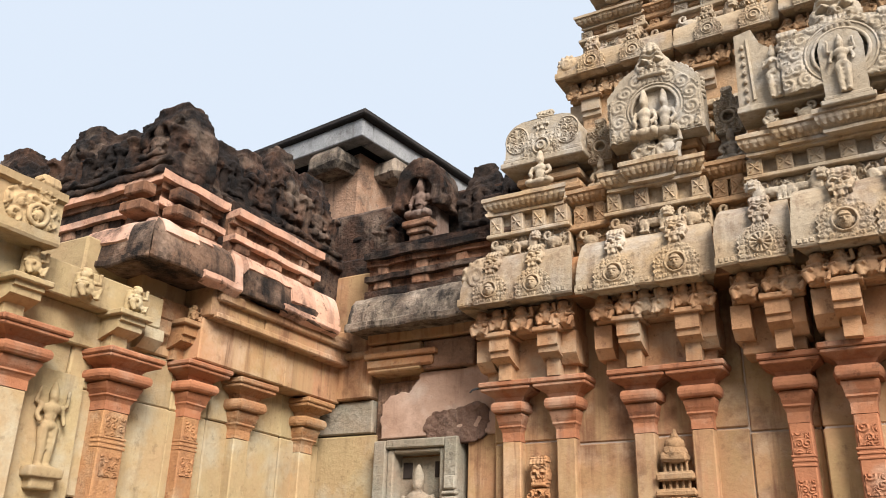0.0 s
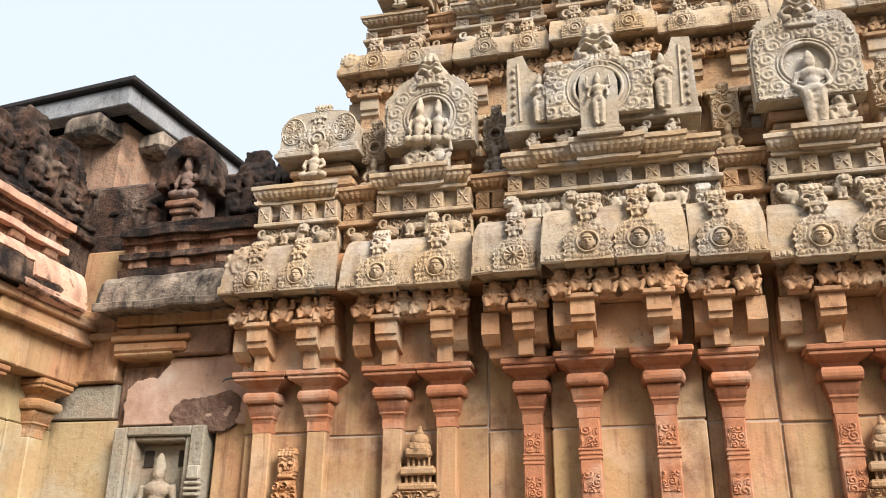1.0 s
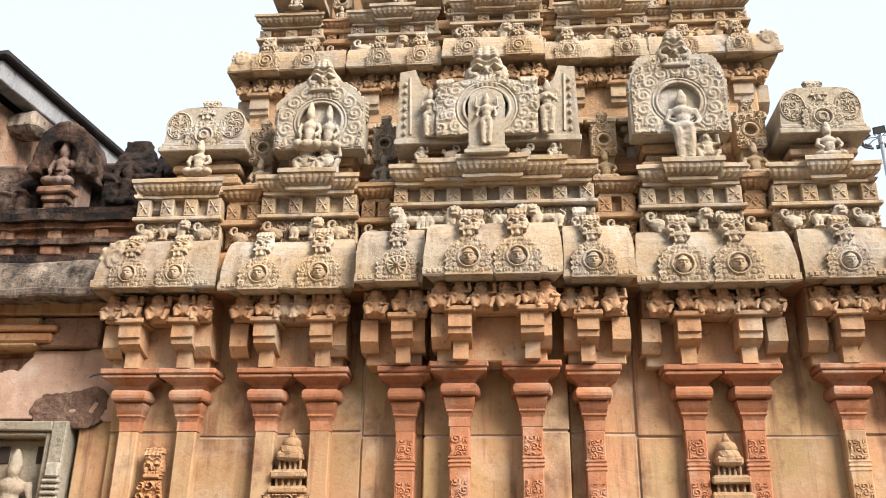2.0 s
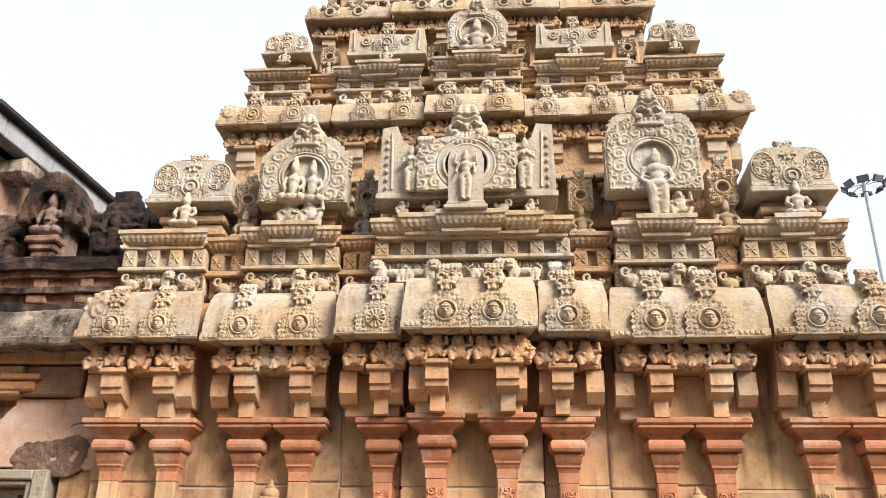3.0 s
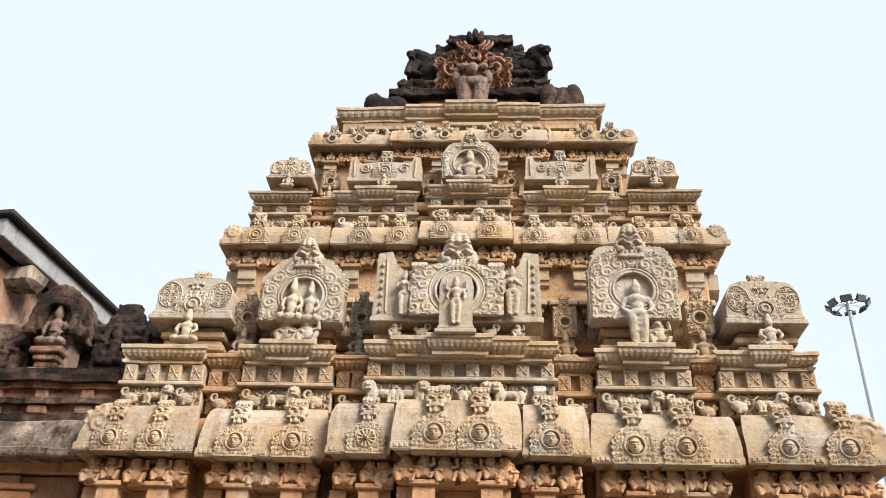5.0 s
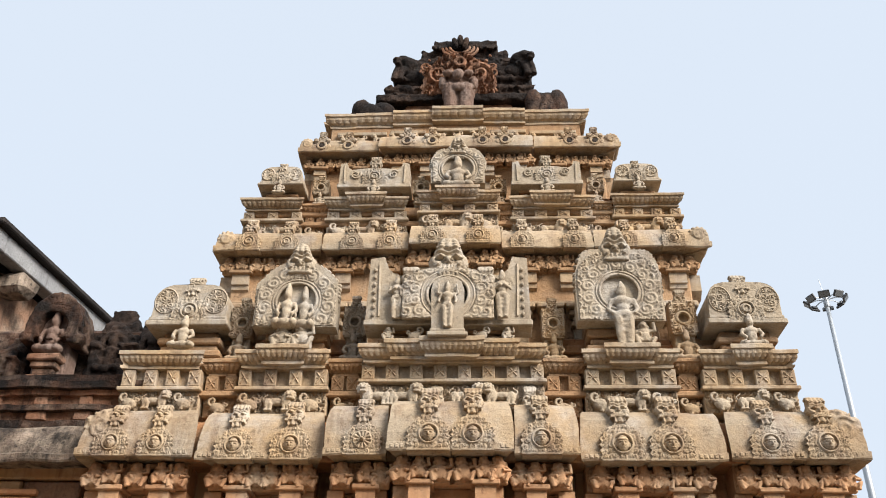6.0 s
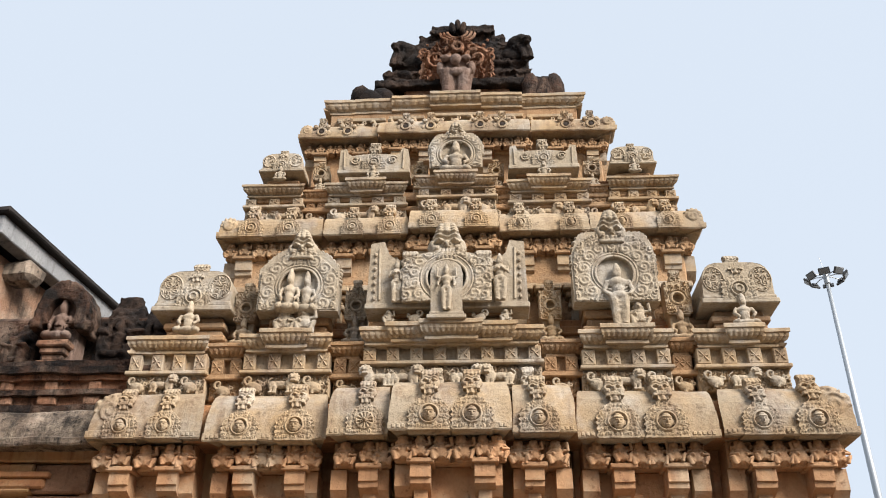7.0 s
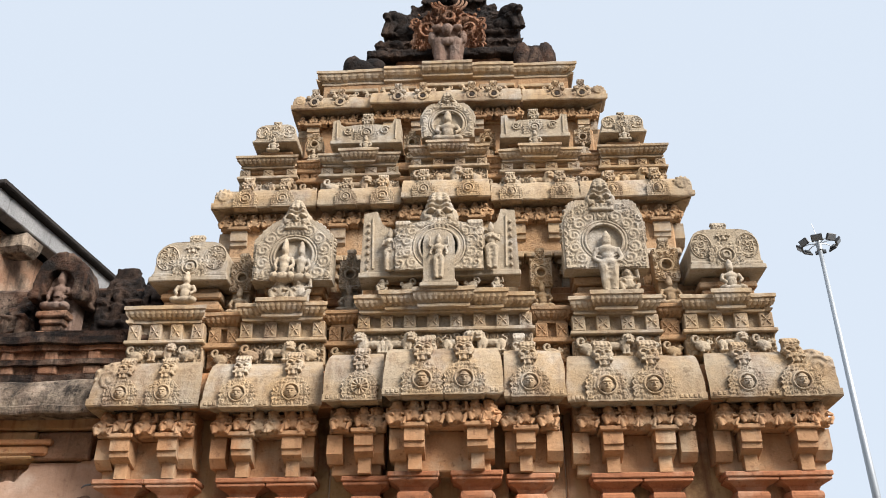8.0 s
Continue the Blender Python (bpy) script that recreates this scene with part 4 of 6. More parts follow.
def niche_stele(xc, w, y, z0, z1, label, group, mat=None):
    """A slim slab with a small horseshoe niche over a seated carving."""
    mat = mat or M_GREYSTONE
    h = z1 - z0
    t = thing("niche_stele", (xc, y + 0.05, z0), label, "stele", group)
    bm = bmesh.new()
    cbox(bm, xc - w * 0.36, xc + w * 0.36, y + 0.05, y + 0.3, z0, z0 + 0.45 * h, 0.01)
    n = 28
    pts = []
    for i in range(n):
        a = 2 * math.pi * i / n - math.pi / 2
        c, s = math.cos(a), math.sin(a)
        k = 1 / max(abs(c), abs(s)) * 0.94
        pts.append((xc + w * 0.5 * c * k, z0 + 0.60 * h + 0.23 * h * s * k))
    annulus(bm, (xc, z0 + 0.60 * h), 0.2 * w, pts, y, y + 0.12)
    cbox(bm, xc - w * 0.42, xc + w * 0.42, y + 0.06, y + 0.25, z0 + 0.4 * h, z0 + 0.85 * h, 0.01)
    part("slab", bm, mat, t, rough=0.006, freq=6)
    bm = bmesh.new()
    ring(bm, (xc, y - 0.004, z0 + 0.60 * h), 0.23 * w, 0.014, 5, 16)
    foliage(bm, xc - w * 0.46, xc + w * 0.46, z0 + 0.4 * h, z0 + 0.82 * h, y - 0.002, 0.055, int(abs(xc * 40)) + 1, inside=lambda a, b: math.hypot(a - xc, b - z0 - 0.6 * h) > 0.29 * w, lift=0.014)
    mask(bm, xc, y + 0.03, z0 + 0.80 * h, w * 0.5, 0.2 * h)
    part("relief", bm, mat, t, rough=0.003, freq=9)
    fig(t, "sitting", 0, xc, y + 0.0, z0 + 0.01, 0.42 * h, mat, 1.0)
    return t


def wagon_panel(x0, x1, y, z0, zb, z1, label, group, mat=None, middle=True):
    """A wagon-roofed panel with upswept ends, a small gable and a seated carving."""
    mat = mat or M_CREAM
    w, h, xc = x1 - x0, z1 - zb, (x0 + x1) / 2
    t = thing("wagon_shrine", (xc, y + 0.2, z0), label, "shrine", group)
    bm = bmesh.new()
    mouldings(bm, x0 + 0.08 * w, x1 - 0.08 * w, y + 0.09, z0, zb + 0.02, 3)
    part("base", bm, M_OCHRE, t, rough=0.005)
    out = [(x0, zb), (x0 + 0.01 * w, z1), (x0 + 0.1 * w, z1 + 0.02), (x0 + 0.13 * w, z1 - 0.18 * h)]
    for i in range(7):
        f = i / 6
        out.append((x0 + (0.18 + 0.64 * f) * w, z1 - 0.28 * h + 0.1 * h * math.sin(math.pi * f)))
    out += [(x1 - 0.13 * w, z1 - 0.18 * h), (x1 - 0.1 * w, z1 + 0.02), (x1 - 0.01 * w, z1), (x1, zb)]
    bm = bmesh.new()
    plate(bm, out, y, y + 0.3)
    cbox(bm, x0 - 0.015, x1 + 0.015, y - 0.02, y + 0.3, zb - 0.03, zb + 0.03, 0.008)
    roof = part("wagon_roof", bm, mat, t, rough=0.008, freq=6)
    bm = bmesh.new()
    for s in (-1, 1):
        scroll(bm, (xc + s * 0.27 * w, y - 0.004, zb + 0.5 * h), 0.2 * h, 0.016, s, 0.5, 1.6, 14)
        tube(bm, [(xc + s * 0.42 * w, y - 0.004, zb + 0.1 * h), (xc + s * 0.43 * w, y - 0.004, zb + 0.9 * h)], 0.016, 5)
    part("relief", bm, mat, roof, rough=0.002, freq=9)
    if middle:
        medallion(t, xc, y - 0.03, zb + 0.38 * h, 0.35 * w, "boss", mat, True, 1)
        fig(t, "sitting", 0, xc, y - 0.02, z0 + 0.01, 0.5 * (zb + 0.35 * h - z0) + 0.1, mat)
    return t


def centre_shrine(x0, x1, y, z0, zb, z1, zt, label, group):
    """The middle shrine: a wide wagon panel with an arch, a standing carving on a tall slab, attendants and a towering mask."""
    mat = M_CREAM
    t = wagon_panel(x0, x1, y, z0, zb, z1, label, group, mat, middle=False)
    xc, w, h = (x0 + x1) / 2, x1 - x0, z1 - zb
    t.name = "central_shrine"
    ORIGIN[t.name] = Vector((xc, y + 0.2, z0))
    zc = zb + 0.36 * h
    rh = 0.12 * w
    n = 32
    pts = []
    for i in range(n):
        a = 2 * math.pi * i / n - math.pi / 2
        c, s = math.cos(a), math.sin(a)
        k = 0.92 / max(abs(c), abs(s)) if s < 0.0 else (abs(c) ** 2.6 + abs(s) ** 2.6) ** -0.385
        pts.append((xc + 0.29 * w * c * k, zc + (0.36 * h if s < 0 else 0.42 * h) * s * k))
    bm = bmesh.new()
    annulus(bm, (xc, zc), rh, pts, y - 0.11, y + 0.02)
    arch = part("arch", bm, mat, t, rough=0.006, freq=6)
    bm = bmesh.new()
    ring(bm, (xc, y - 0.112, zc), rh * 1.06, 0.016, 6, 28)
    ring(bm, (xc, y - 0.11, zc), rh * 1.35, 0.01, 5, 28)

    def carve(a, b):
        rr, th = math.hypot(a - xc, b - zc), math.atan2(b - zc, a - xc)
        if rr < rh * 1.4 or (abs(a - xc) / (0.28 * w)) ** 2.6 + (max(0.0, b - zc) / (0.4 * h)) ** 2.6 > 1:
            return None
        if rr < rh * 1.95:
            u = (th / (2 * math.pi) * 16) % 1 - 0.5
            v = (rr / rh - 1.68) / 0.6
            q, t2 = math.hypot(u, v), math.atan2(v, u)
            return 0.022 * (0.6 + 0.4 * math.cos(q * 19 - t2)) * (1 if q < 0.5 else 0.15)
        return 0.03 * curl(a, b, 0.1, 77)
    relief(bm, carve, xc - 0.29 * w, xc + 0.29 * w, zb, zb + 0.78 * h, 84, 56, y - 0.11, 0.03)
    for s in (-1, 1):
        mask(bm, xc + s * 0.23 * w, y - 0.1, zb + 0.52 * h, 0.13 * w, 0.26 * h)
        for k in range(7):
            ball(bm, (xc + s * 0.455 * w, y - 0.01, zb + h * (0.12 + 0.115 * k)), (0.02, 0.02, 0.03), 1)
    part("relief", bm, mat, arch, rough=0.003, freq=9, smooth=True)
    bm = bmesh.new()
    plate(bm, [(xc - 0.095 * w, z0 + 0.03), (xc - 0.10 * w, zc + 0.04), (xc - 0.085 * w, zc + rh * 0.66), (xc - 0.045 * w, zc + rh * 0.9), (xc, zc + rh * 0.98), (xc + 0.045 * w, zc + rh * 0.9), (xc + 0.085 * w, zc + rh * 0.66), (xc + 0.10 * w, zc + 0.04), (xc + 0.095 * w, z0 + 0.03)], y - 0.13, y + 0.1)
    cbox(bm, xc - 0.12 * w, xc + 0.12 * w, y - 0.17, y + 0.1, z0 - 0.01, z0 + 0.035, 0.008)
    cbox(bm, xc - 0.105 * w, xc + 0.105 * w, y - 0.15, y + 0.1, z0 + 0.037, z0 + 0.075, 0.008)
    part("back_slab", bm, mat, t, rough=0.005)
    fig(t, "standing", 2, xc, y - 0.15, z0 + 0.08, zc + rh * 0.62 - z0 - 0.08, mat, 0.9)
    bm = bmesh.new()
    mask(bm, xc, y - 0.06, zb + 0.70 * h, 0.26 * w, zt - zb - 0.70 * h, 48, 0.45)
    for s in (-2, -1, 0, 1, 2):
        tube(bm, [(xc + s * 0.028 * w, y - 0.1, zc + rh * 1.08), (xc + s * 0.02 * w, y - 0.08, zb + 0.84 * h)], [0.015 * w, 0.013 * w], 6)
    part("lion_mask", bm, mat, t, smooth=True, rough=0.006, freq=7)
    fig(t, "standing", 1, xc - 0.31 * w, y - 0.06, zb + 0.02, 0.66 * h, mat, 1.05)
    fig(t, "standing", 1, xc + 0.33 * w, y - 0.07, zb + 0.02, 0.72 * h, mat, 1.05)
    for px, kd in ((-0.36, "dwarf"), (-0.2, "bird"), (0.2, "bird"), (0.36, "dwarf")):
        fig(t, kd, 1, xc + px * w, y + 0.02, z0 + 0.01, zb - z0 - 0.04, mat)
    return t


# ---- ground ----
bm = bmesh.new()
bmesh.ops.create_grid(bm, x_segments=8, y_segments=8, size=600)
block("ground", bm, M_GROUND, (0, 0, 0), "worn grey stone courtyard paving", "ground", kind="structure")

# ---- unseen walls added round the place to cut low sky light ----
for nm, x0, x1, y0, y1 in (("wall_court_south", -22, 18, -11, -10), ("wall_court_east", 17, 18, -10, 7), ("wall_court_west", -22, -21, -10, 4)):
    bm = bmesh.new()
    cbox(bm, x0, x1, y0, y1, 0, 6.5, 0.05)
    block(nm, bm, M_GREYSTONE, ((x0 + x1) / 2, (y0 + y1) / 2, 0), "plain grey granite wall, unseen, added to cut low sky light", "wall", kind="structure", rough=0.02)

# ---- main wall of the tower ----
BAYS = {"A": (-3.50, -2.38, 6.95), "B": (-2.36, -1.18, 6.95), "C": (-0.57, 0.58, 6.72), "D": (1.19, 2.53, 6.95), "E": (2.55, 3.80, 6.95)}
PIL = {"A": (-3.20, -2.68), "B": (-1.985, -1.505), "C": (-0.30, 0.305), "D": (1.645, 2.125), "E": (2.92, 3.42)}
wall = thing("wall_main", (0, 8, 0), "tall wall of pink and grey dressed granite blocks", "wall", kind="structure")
bm = bmesh.new()
cbox(bm, -3.42, 3.6, 7.78, 14.0, 0, 4.5, 0.02)
part("core", bm, M_PINK, wall)
WR = random.Random(4)
for zi, (z0, z1) in enumerate(((0.6, 1.6), (1.605, 2.86), (2.865, 4.1))):
    edges = [-3.42, -2.68, -1.985, -1.505, -1.16, -0.62, 0.305, 0.62, 1.18, 1.645, 2.125, 2.92, 3.62]
    for a, b in zip(edges, edges[1:]):
        mid = (a + b) / 2
        off = -0.09 if abs(mid) < 0.6 else 0.0
        j = WR.uniform(-0.008, 0.008)
        k = random.Random(int(mid * 50) + 400)
        rise = [k.uniform(-0.03, 0.03) for _ in range(4)]
        bm = bmesh.new()
        cbox(bm, a + WR.uniform(0.003, 0.008), b - WR.uniform(0.003, 0.008), 7.52 + off + j, 7.8, z0 + (rise[zi] if zi else 0) + 0.006, z1 + (rise[zi + 1] if zi < 2 else 0) - 0.005, 0.01)
        part("stone_block", bm, M_PINK, wall, rough=0.003, freq=4)
bm = bmesh.new()
cbox(bm, -3.4, -0.63, 7.538, 7.79, 0.6, 4.1, 0.004)
cbox(bm, -0.6, 0.6, 7.448, 7.79, 0.6, 4.1, 0.004)
cbox(bm, 0.63, 3.6, 7.538, 7.79, 0.6, 4.1, 0.004)
part("mortar", bm, M_MORTAR, wall)
bm = bmesh.new()
for i, (z0, z1, d) in enumerate(((0, 0.2, 0.45), (0.2, 0.36, 0.3), (0.36, 0.5, 0.36), (0.5, 0.62, 0.2))):
    cbox(bm, -3.42 - d * 0.5, 3.62 + d * 0.5, 7.52 - d, 7.9, z0, z1 - 0.003, 0.03)
part("plinth", bm, M_PINK, wall, rough=0.008)

for bay, xs in PIL.items():
    y = 7.28 if bay == "C" else 7.42
    if bay == "C":
        xs = (-0.30, 0.305)
    for x in xs:
        aw = 0.50 if bay in "BCD" else 0.52
        pilaster(x, y, 0.175, aw, 3.40 if bay != "C" else 3.41, M_RED if bay in "CD" else M_PINK, M_RED, "red granite pilaster with ringed cushion capital on the tower wall", "pilasters of the tower wall", relief=bay in "CDE")
for x in (-0.765, 0.82):
    pilaster(x, 7.37, 0.165, 0.47, 3.39, M_RED, M_RED, "slim red granite pilaster with ringed cushion capital", "pilasters of the tower wall", relief=True)


def relief_spire(xc, y, z1, label):
    """A small tiered tower carved between two pilasters."""
    t = thing("carved_spire", (xc, y + 0.1, 0.9), label, "carving", "spires between the pilasters")
    bm = bmesh.new()
    tube(bm, [(xc, y + 0.08, z1), (xc, y + 0.07, z1 - 0.05), (xc, y + 0.06, z1 - 0.09)], [0.008, 0.03, 0.055], 8)
    ball(bm, (xc, y + 0.06, z1 - 0.13), (0.085, 0.08, 0.07), 2)
    part("finial", bm, M_OCHRE, t, smooth=True)
    bm = bmesh.new()
    ball(bm, (xc, y + 0.06, z1 - 0.2), (0.105, 0.09, 0.085), 2)
    cbox(bm, xc - 0.11, xc + 0.11, y - 0.02, y + 0.2, z1 - 0.27, z1 - 0.2, 0.02)
    part("dome", bm, M_OCHRE, t, rough=0.008, freq=8)
    z = z1 - 0.27
    for w0, w1, h0, h1 in ((0.19, 0.30, 0.085, 0.06), (0.22, 0.33, 0.075, 0.05)):
        bm = bmesh.new()                      # a row of little columns over a slab
        cbox(bm, xc - w0 * 0.42, xc + w0 * 0.42, y + 0.07, y + 0.2, z - h0, z, 0.006)
        for i in range(5):
            px = xc + w0 * (i - 2) * 0.23
            tube(bm, [(px, y + 0.05, z), (px, y + 0.05, z - h0)], 0.012, 6)
        cbox(bm, xc - w1 / 2, xc + w1 / 2, y - 0.01, y + 0.2, z - h0 - h1, z - h0, 0.012)
        cbox(bm, xc - w1 * 0.46, xc + w1 * 0.46, y + 0.01, y + 0.2, z - h0 - h1 * 0.5, z - h0 + 0.012, 0.008)
        z -= h0 + h1
        part("tier", bm, M_OCHRE, t, rough=0.008, freq=7)
    bm = bmesh.new()
    cbox(bm, xc - 0.2, xc + 0.2, y + 0.0, y + 0.2, z - 0.26, z - 0.004, 0.03)
    foliage(bm, xc - 0.2, xc + 0.2, z - 0.25, z - 0.01, y - 0.004, 0.075, int(abs(xc) * 90), lift=0.03)
    z -= 0.264
    part("leafy_block", bm, M_OCHRE, t, rough=0.006, freq=7)
    bm = bmesh.new()
    cbox(bm, xc - 0.16, xc + 0.16, y + 0.02, y + 0.2, 0.9, z, 0.012)
    part("base", bm, M_OCHRE, t, rough=0.008, freq=7)
    return t


relief_spire(-1.745, 7.38, 2.90, "yellowish tiered spire carved between two wall pilasters")
relief_spire(1.89, 7.38, 2.86, "yellowish tiered spire carved between two wall pilasters")
t = thing("carved_gable_niche", (-2.94, 7.45, 1.2), "orange carved gable with a lion mask between pilasters", "carving")
bm = bmesh.new()
cbox(bm, -3.1, -2.78, 7.43, 7.55, 1.2, 2.2, 0.02)
mask(bm, -2.94, 7.42, 2.48, 0.2, 0.26)
cbox(bm, -3.0, -2.88, 7.44, 7.55, 2.25, 2.62, 0.03)
foliage(bm, -3.1, -2.78, 2.12, 2.46, 7.42, 0.07, 5, inside=lambda a, b: abs(a + 2.94) < 0.17 - (b - 2.12) * 0.25, lift=0.03)
ring(bm, (-2.94, 7.41, 2.14), 0.12, 0.025, 6, 16)
part("relief", bm, M_ORANGE, t, rough=0.006, freq=8)

# bracket friezes under the eaves
LBL = "orange granite corbels under a row of squatting dwarf carvings"
GRP = "bracket friezes under the main eave"
for bay, xs in PIL.items():
    x0, x1, y = BAYS[bay]
    bx = {"A": (-3.18, -2.71), "B": (-1.98, -1.485), "C": (-0.275, 0.32), "D": (1.62, 2.115), "E": (2.925, 3.45)}[bay]
    bracket_course(x0 + 0.07, x1 - 0.12, y + 0.15, 3.40, 4.05, bx, 0.19, M_TAN, M_TAN, LBL, GRP)
bracket_course(-1.12, -0.6, 6.99, 3.40, 4.03, (-0.77,), 0.18, M_TAN, M_TAN, LBL, GRP)
bracket_course(0.6, 1.12, 6.99, 3.40, 4.03, (0.78,), 0.18, M_TAN, M_TAN, LBL, GRP)

# main eave, bay by bay
EL = "ochre granite eave block carved with horseshoe medallions and lion masks"
EG = "main eave blocks"
eave(-3.51, -2.39, 6.95, 4.03, 0.53, 0.32, ((-3.184, 0.335, "face"), (-2.76, 0.335, "face")), 0.8, 0.35, label=EL, group=EG)
eave(-2.37, -1.18, 6.95, 4.0, 0.54, 0.32, ((-2.017, 0.36, "face"), (-1.49, 0.38, "face")), 0.4, 0.3, label=EL, group=EG)
eave(-1.16, -0.575, 6.83, 4.01, 0.56, 0.32, ((-0.80, 0.36, "wheel"),), 0.25, 0.1, label="ochre granite eave block with a wheel medallion", group=EG)
eave(-0.57, 0.58, 6.72, 4.02, 0.56, 0.34, ((-0.193, 0.40, "face"), (0.207, 0.40, "face")), 0.25, 0.25, label=EL, group=EG)
eave(0.585, 1.18, 6.83, 4.02, 0.56, 0.32, ((0.83, 0.38, "face"),), 0.1, 0.2, label=EL, group=EG)
eave(1.19, 2.52, 6.95, 4.0, 0.55, 0.32, ((1.575, 0.42, "face"), (2.025, 0.42, "face")), 0.3, 0.25, label=EL, group=EG)
eave(2.545, 3.80, 6.95, 4.02, 0.54, 0.32, ((2.915, 0.38, "face"), (3.43, 0.40, "face")), 0.25, 0.8, label=EL, group=EG)
bm = bmesh.new()
prism(bm, eave_profile(7.1, 4.03, 0.46, 0.28), -2.6, 2.7, 0, 0, 40)
block("recessed_eave", bm, M_ORANGE, (0, 7.3, 4.03), "orange granite eave recessed between the bays", "eave", kind="structure", rough=0.012, freq=5)

# ---- tower bodies ----
CY = 10.6


def body(name, hw0, hw1, yf, z0, z1, mat, label):
    bm = bmesh.new()
    cbox(bm, -hw0, hw1, yf, 2 * CY - yf, z0, z1, 0.02)
    return block(name, bm, mat, (0, CY, z0), label, "tower", kind="structure")


body("tower_tier_1", 3.3, 3.4, 7.62, 4.5, 5.24, M_OCHRE, "ochre granite body of the lower tower course")
body("tower_tier_2", 2.62, 2.7, 7.98, 5.2, 6.98, M_OCHRE, "ochre granite body of the first tower storey")
body("tower_tier_3", 2.5, 2.55, 8.3, 6.95, 7.66, M_OCHRE, "ochre granite body of the second tower course")
body("tower_tier_4", 1.98, 1.98, 8.68, 7.6, 8.9, M_OCHRE, "ochre granite body of the second tower storey")
body("tower_ledge", 2.2, 2.3, 8.72, 7.6, 8.42, M_OCHRE, "ochre granite ledge behind the corner shrines")
body("tower_tier_5", 1.78, 1.7, 8.92, 8.85, 9.6, M_OCHRE, "ochre granite body of the top tower course")
# plain side eaves
for side in (-1, 1):
    for x, y0, z0, h, d in ((3.5 if side < 0 else 3.8, 6.95, 4.02, 0.54, 0.32), (2.83 if side < 0 else 2.89, 7.78, 6.74, 0.33, 0.24), (2.14 if side < 0 else 2.1, 8.45, 8.68, 0.28, 0.2), (1.89 if side < 0 else 1.79, 8.73, 9.42, 0.19, 0.1), (3.4, 7.25, 5.06, 0.19, 0.1)):
        FM = pose(0, CY, 0, 0, 0, -90 if side < 0 else 90)
        half = CY - y0 - 0.03
        bm = bmesh.new()
        prism(bm, eave_profile(-x, z0, h, d, h * 0.15), -half, half, 0.8, 0.8, 30)
        block("side_eave", bm, M_EAVE, (0, -x, z0), "plain ochre granite eave along the tower side", "eave", "side eaves", rough=0.008)
FM = Matrix.Identity(4)

# ---- first course above the eave ----
CL = "cream granite cornice with carved posts above a frieze of beasts"
CG = "cornices of the first storey"
cornice_course(-3.40, -2.57, 7.36, 4.62, 4.84, 5.07, 5.24, 7.24, 0.13, M_EAVE, M_EAVE, CL, CG, "bird")
cornice_course(-2.19, -1.27, 7.36, 4.60, 4.84, 5.07, 5.24, 7.22, 0.13, M_EAVE, M_EAVE, CL, CG, "bird", ((-2.0, -1.45, 0.06),))
cornice_course(-0.92, 0.92, 7.26, 4.62, 4.88, 5.08, 5.25, 7.10, 0.13, M_EAVE, M_CREAM, CL, CG, "lion", ((-0.68, 0.68, 0.04), (-0.33, 0.33, 0.1)))
cornice_course(1.33, 2.25, 7.36, 4.60, 4.85, 5.07, 5.24, 7.22, 0.14, M_EAVE, M_CREAM, CL, CG, "bird", ((1.52, 2.08, 0.07),))
cornice_course(2.50, 3.43, 7.36, 4.62, 4.85, 5.07, 5.24, 7.24, 0.14, M_EAVE, M_CREAM, CL, CG, "bird", ((2.78, 3.2, 0.06),))
for a, b in ((-2.55, -2.21), (-1.25, -0.95), (0.95, 1.31), (2.27, 2.48)):
    cornice_course(a, b, 7.44, 4.6, 4.82, 5.03, 5.19, 7.34, 0.13, M_OCHRE, M_EAVE, "ochre granite cornice with carved posts recessed between bays", CG, "bird")
bm = bmesh.new()
scalloped(bm, -3.3, 3.3, 7.40, 5.02, 5.16)
cbox(bm, -3.3, 3.3, 7.40, 7.6, 4.80, 4.85, 0.01)
block("recessed_cornice", bm, M_OCHRE, (0, 7.5, 4.8), "ochre granite cornice recessed between the bays", "cornice", kind="structure", rough=0.008, freq=6)

# ---- first row of shrines ----
S1 = "shrines of the first storey"
barrel_shrine(-3.24, -2.40, 7.36, 5.25, 6.09, "cream granite corner shrine with rounded roof and seated carving", S1)
barrel_shrine(2.66, 3.44, 7.36, 5.25, 6.09, "cream granite corner shrine with rounded roof and seated carving", S1)
arch_shrine(-2.10, -1.22, 7.28, 5.26, 5.52, 6.52, "cream granite shrine with lion-masked arch over a seated couple", S1, 0)
arch_shrine(1.29, 2.19, 7.24, 5.26, 5.56, 6.68, "cream granite shrine with leafy arch round a standing carving", S1, 1)
centre_shrine(-0.89, 0.80, 7.12, 5.28, 5.48, 6.24, 6.44, "cream granite central shrine with standing carving and lion mask", S1)
SL = "grey weathered stele with a small niche and seated carving"
for xc, w, z1, mt in ((-2.28, 0.27, 6.0, M_EAVE), (-1.06, 0.26, 6.02, M_GREYSTONE), (1.06, 0.26, 5.98, M_EAVE), (2.44, 0.3, 6.08, M_EAVE)):
    niche_stele(xc, w, 7.52, 5.2, z1, SL if mt is M_GREYSTONE else "ochre stele with a small niche and seated carving", "steles between the shrines", mt)
bm = bmesh.new()
for a, b in ((-3.2, -1.05), (1.0, 3.3)):
    mouldings(bm, a, b, 7.66, 5.2, 5.6, 4)
block("recessed_mouldings", bm, M_ORANGE, (0, 7.7, 5.2), "orange granite mouldings behind the shrines", "moulding", kind="structure", rough=0.006)

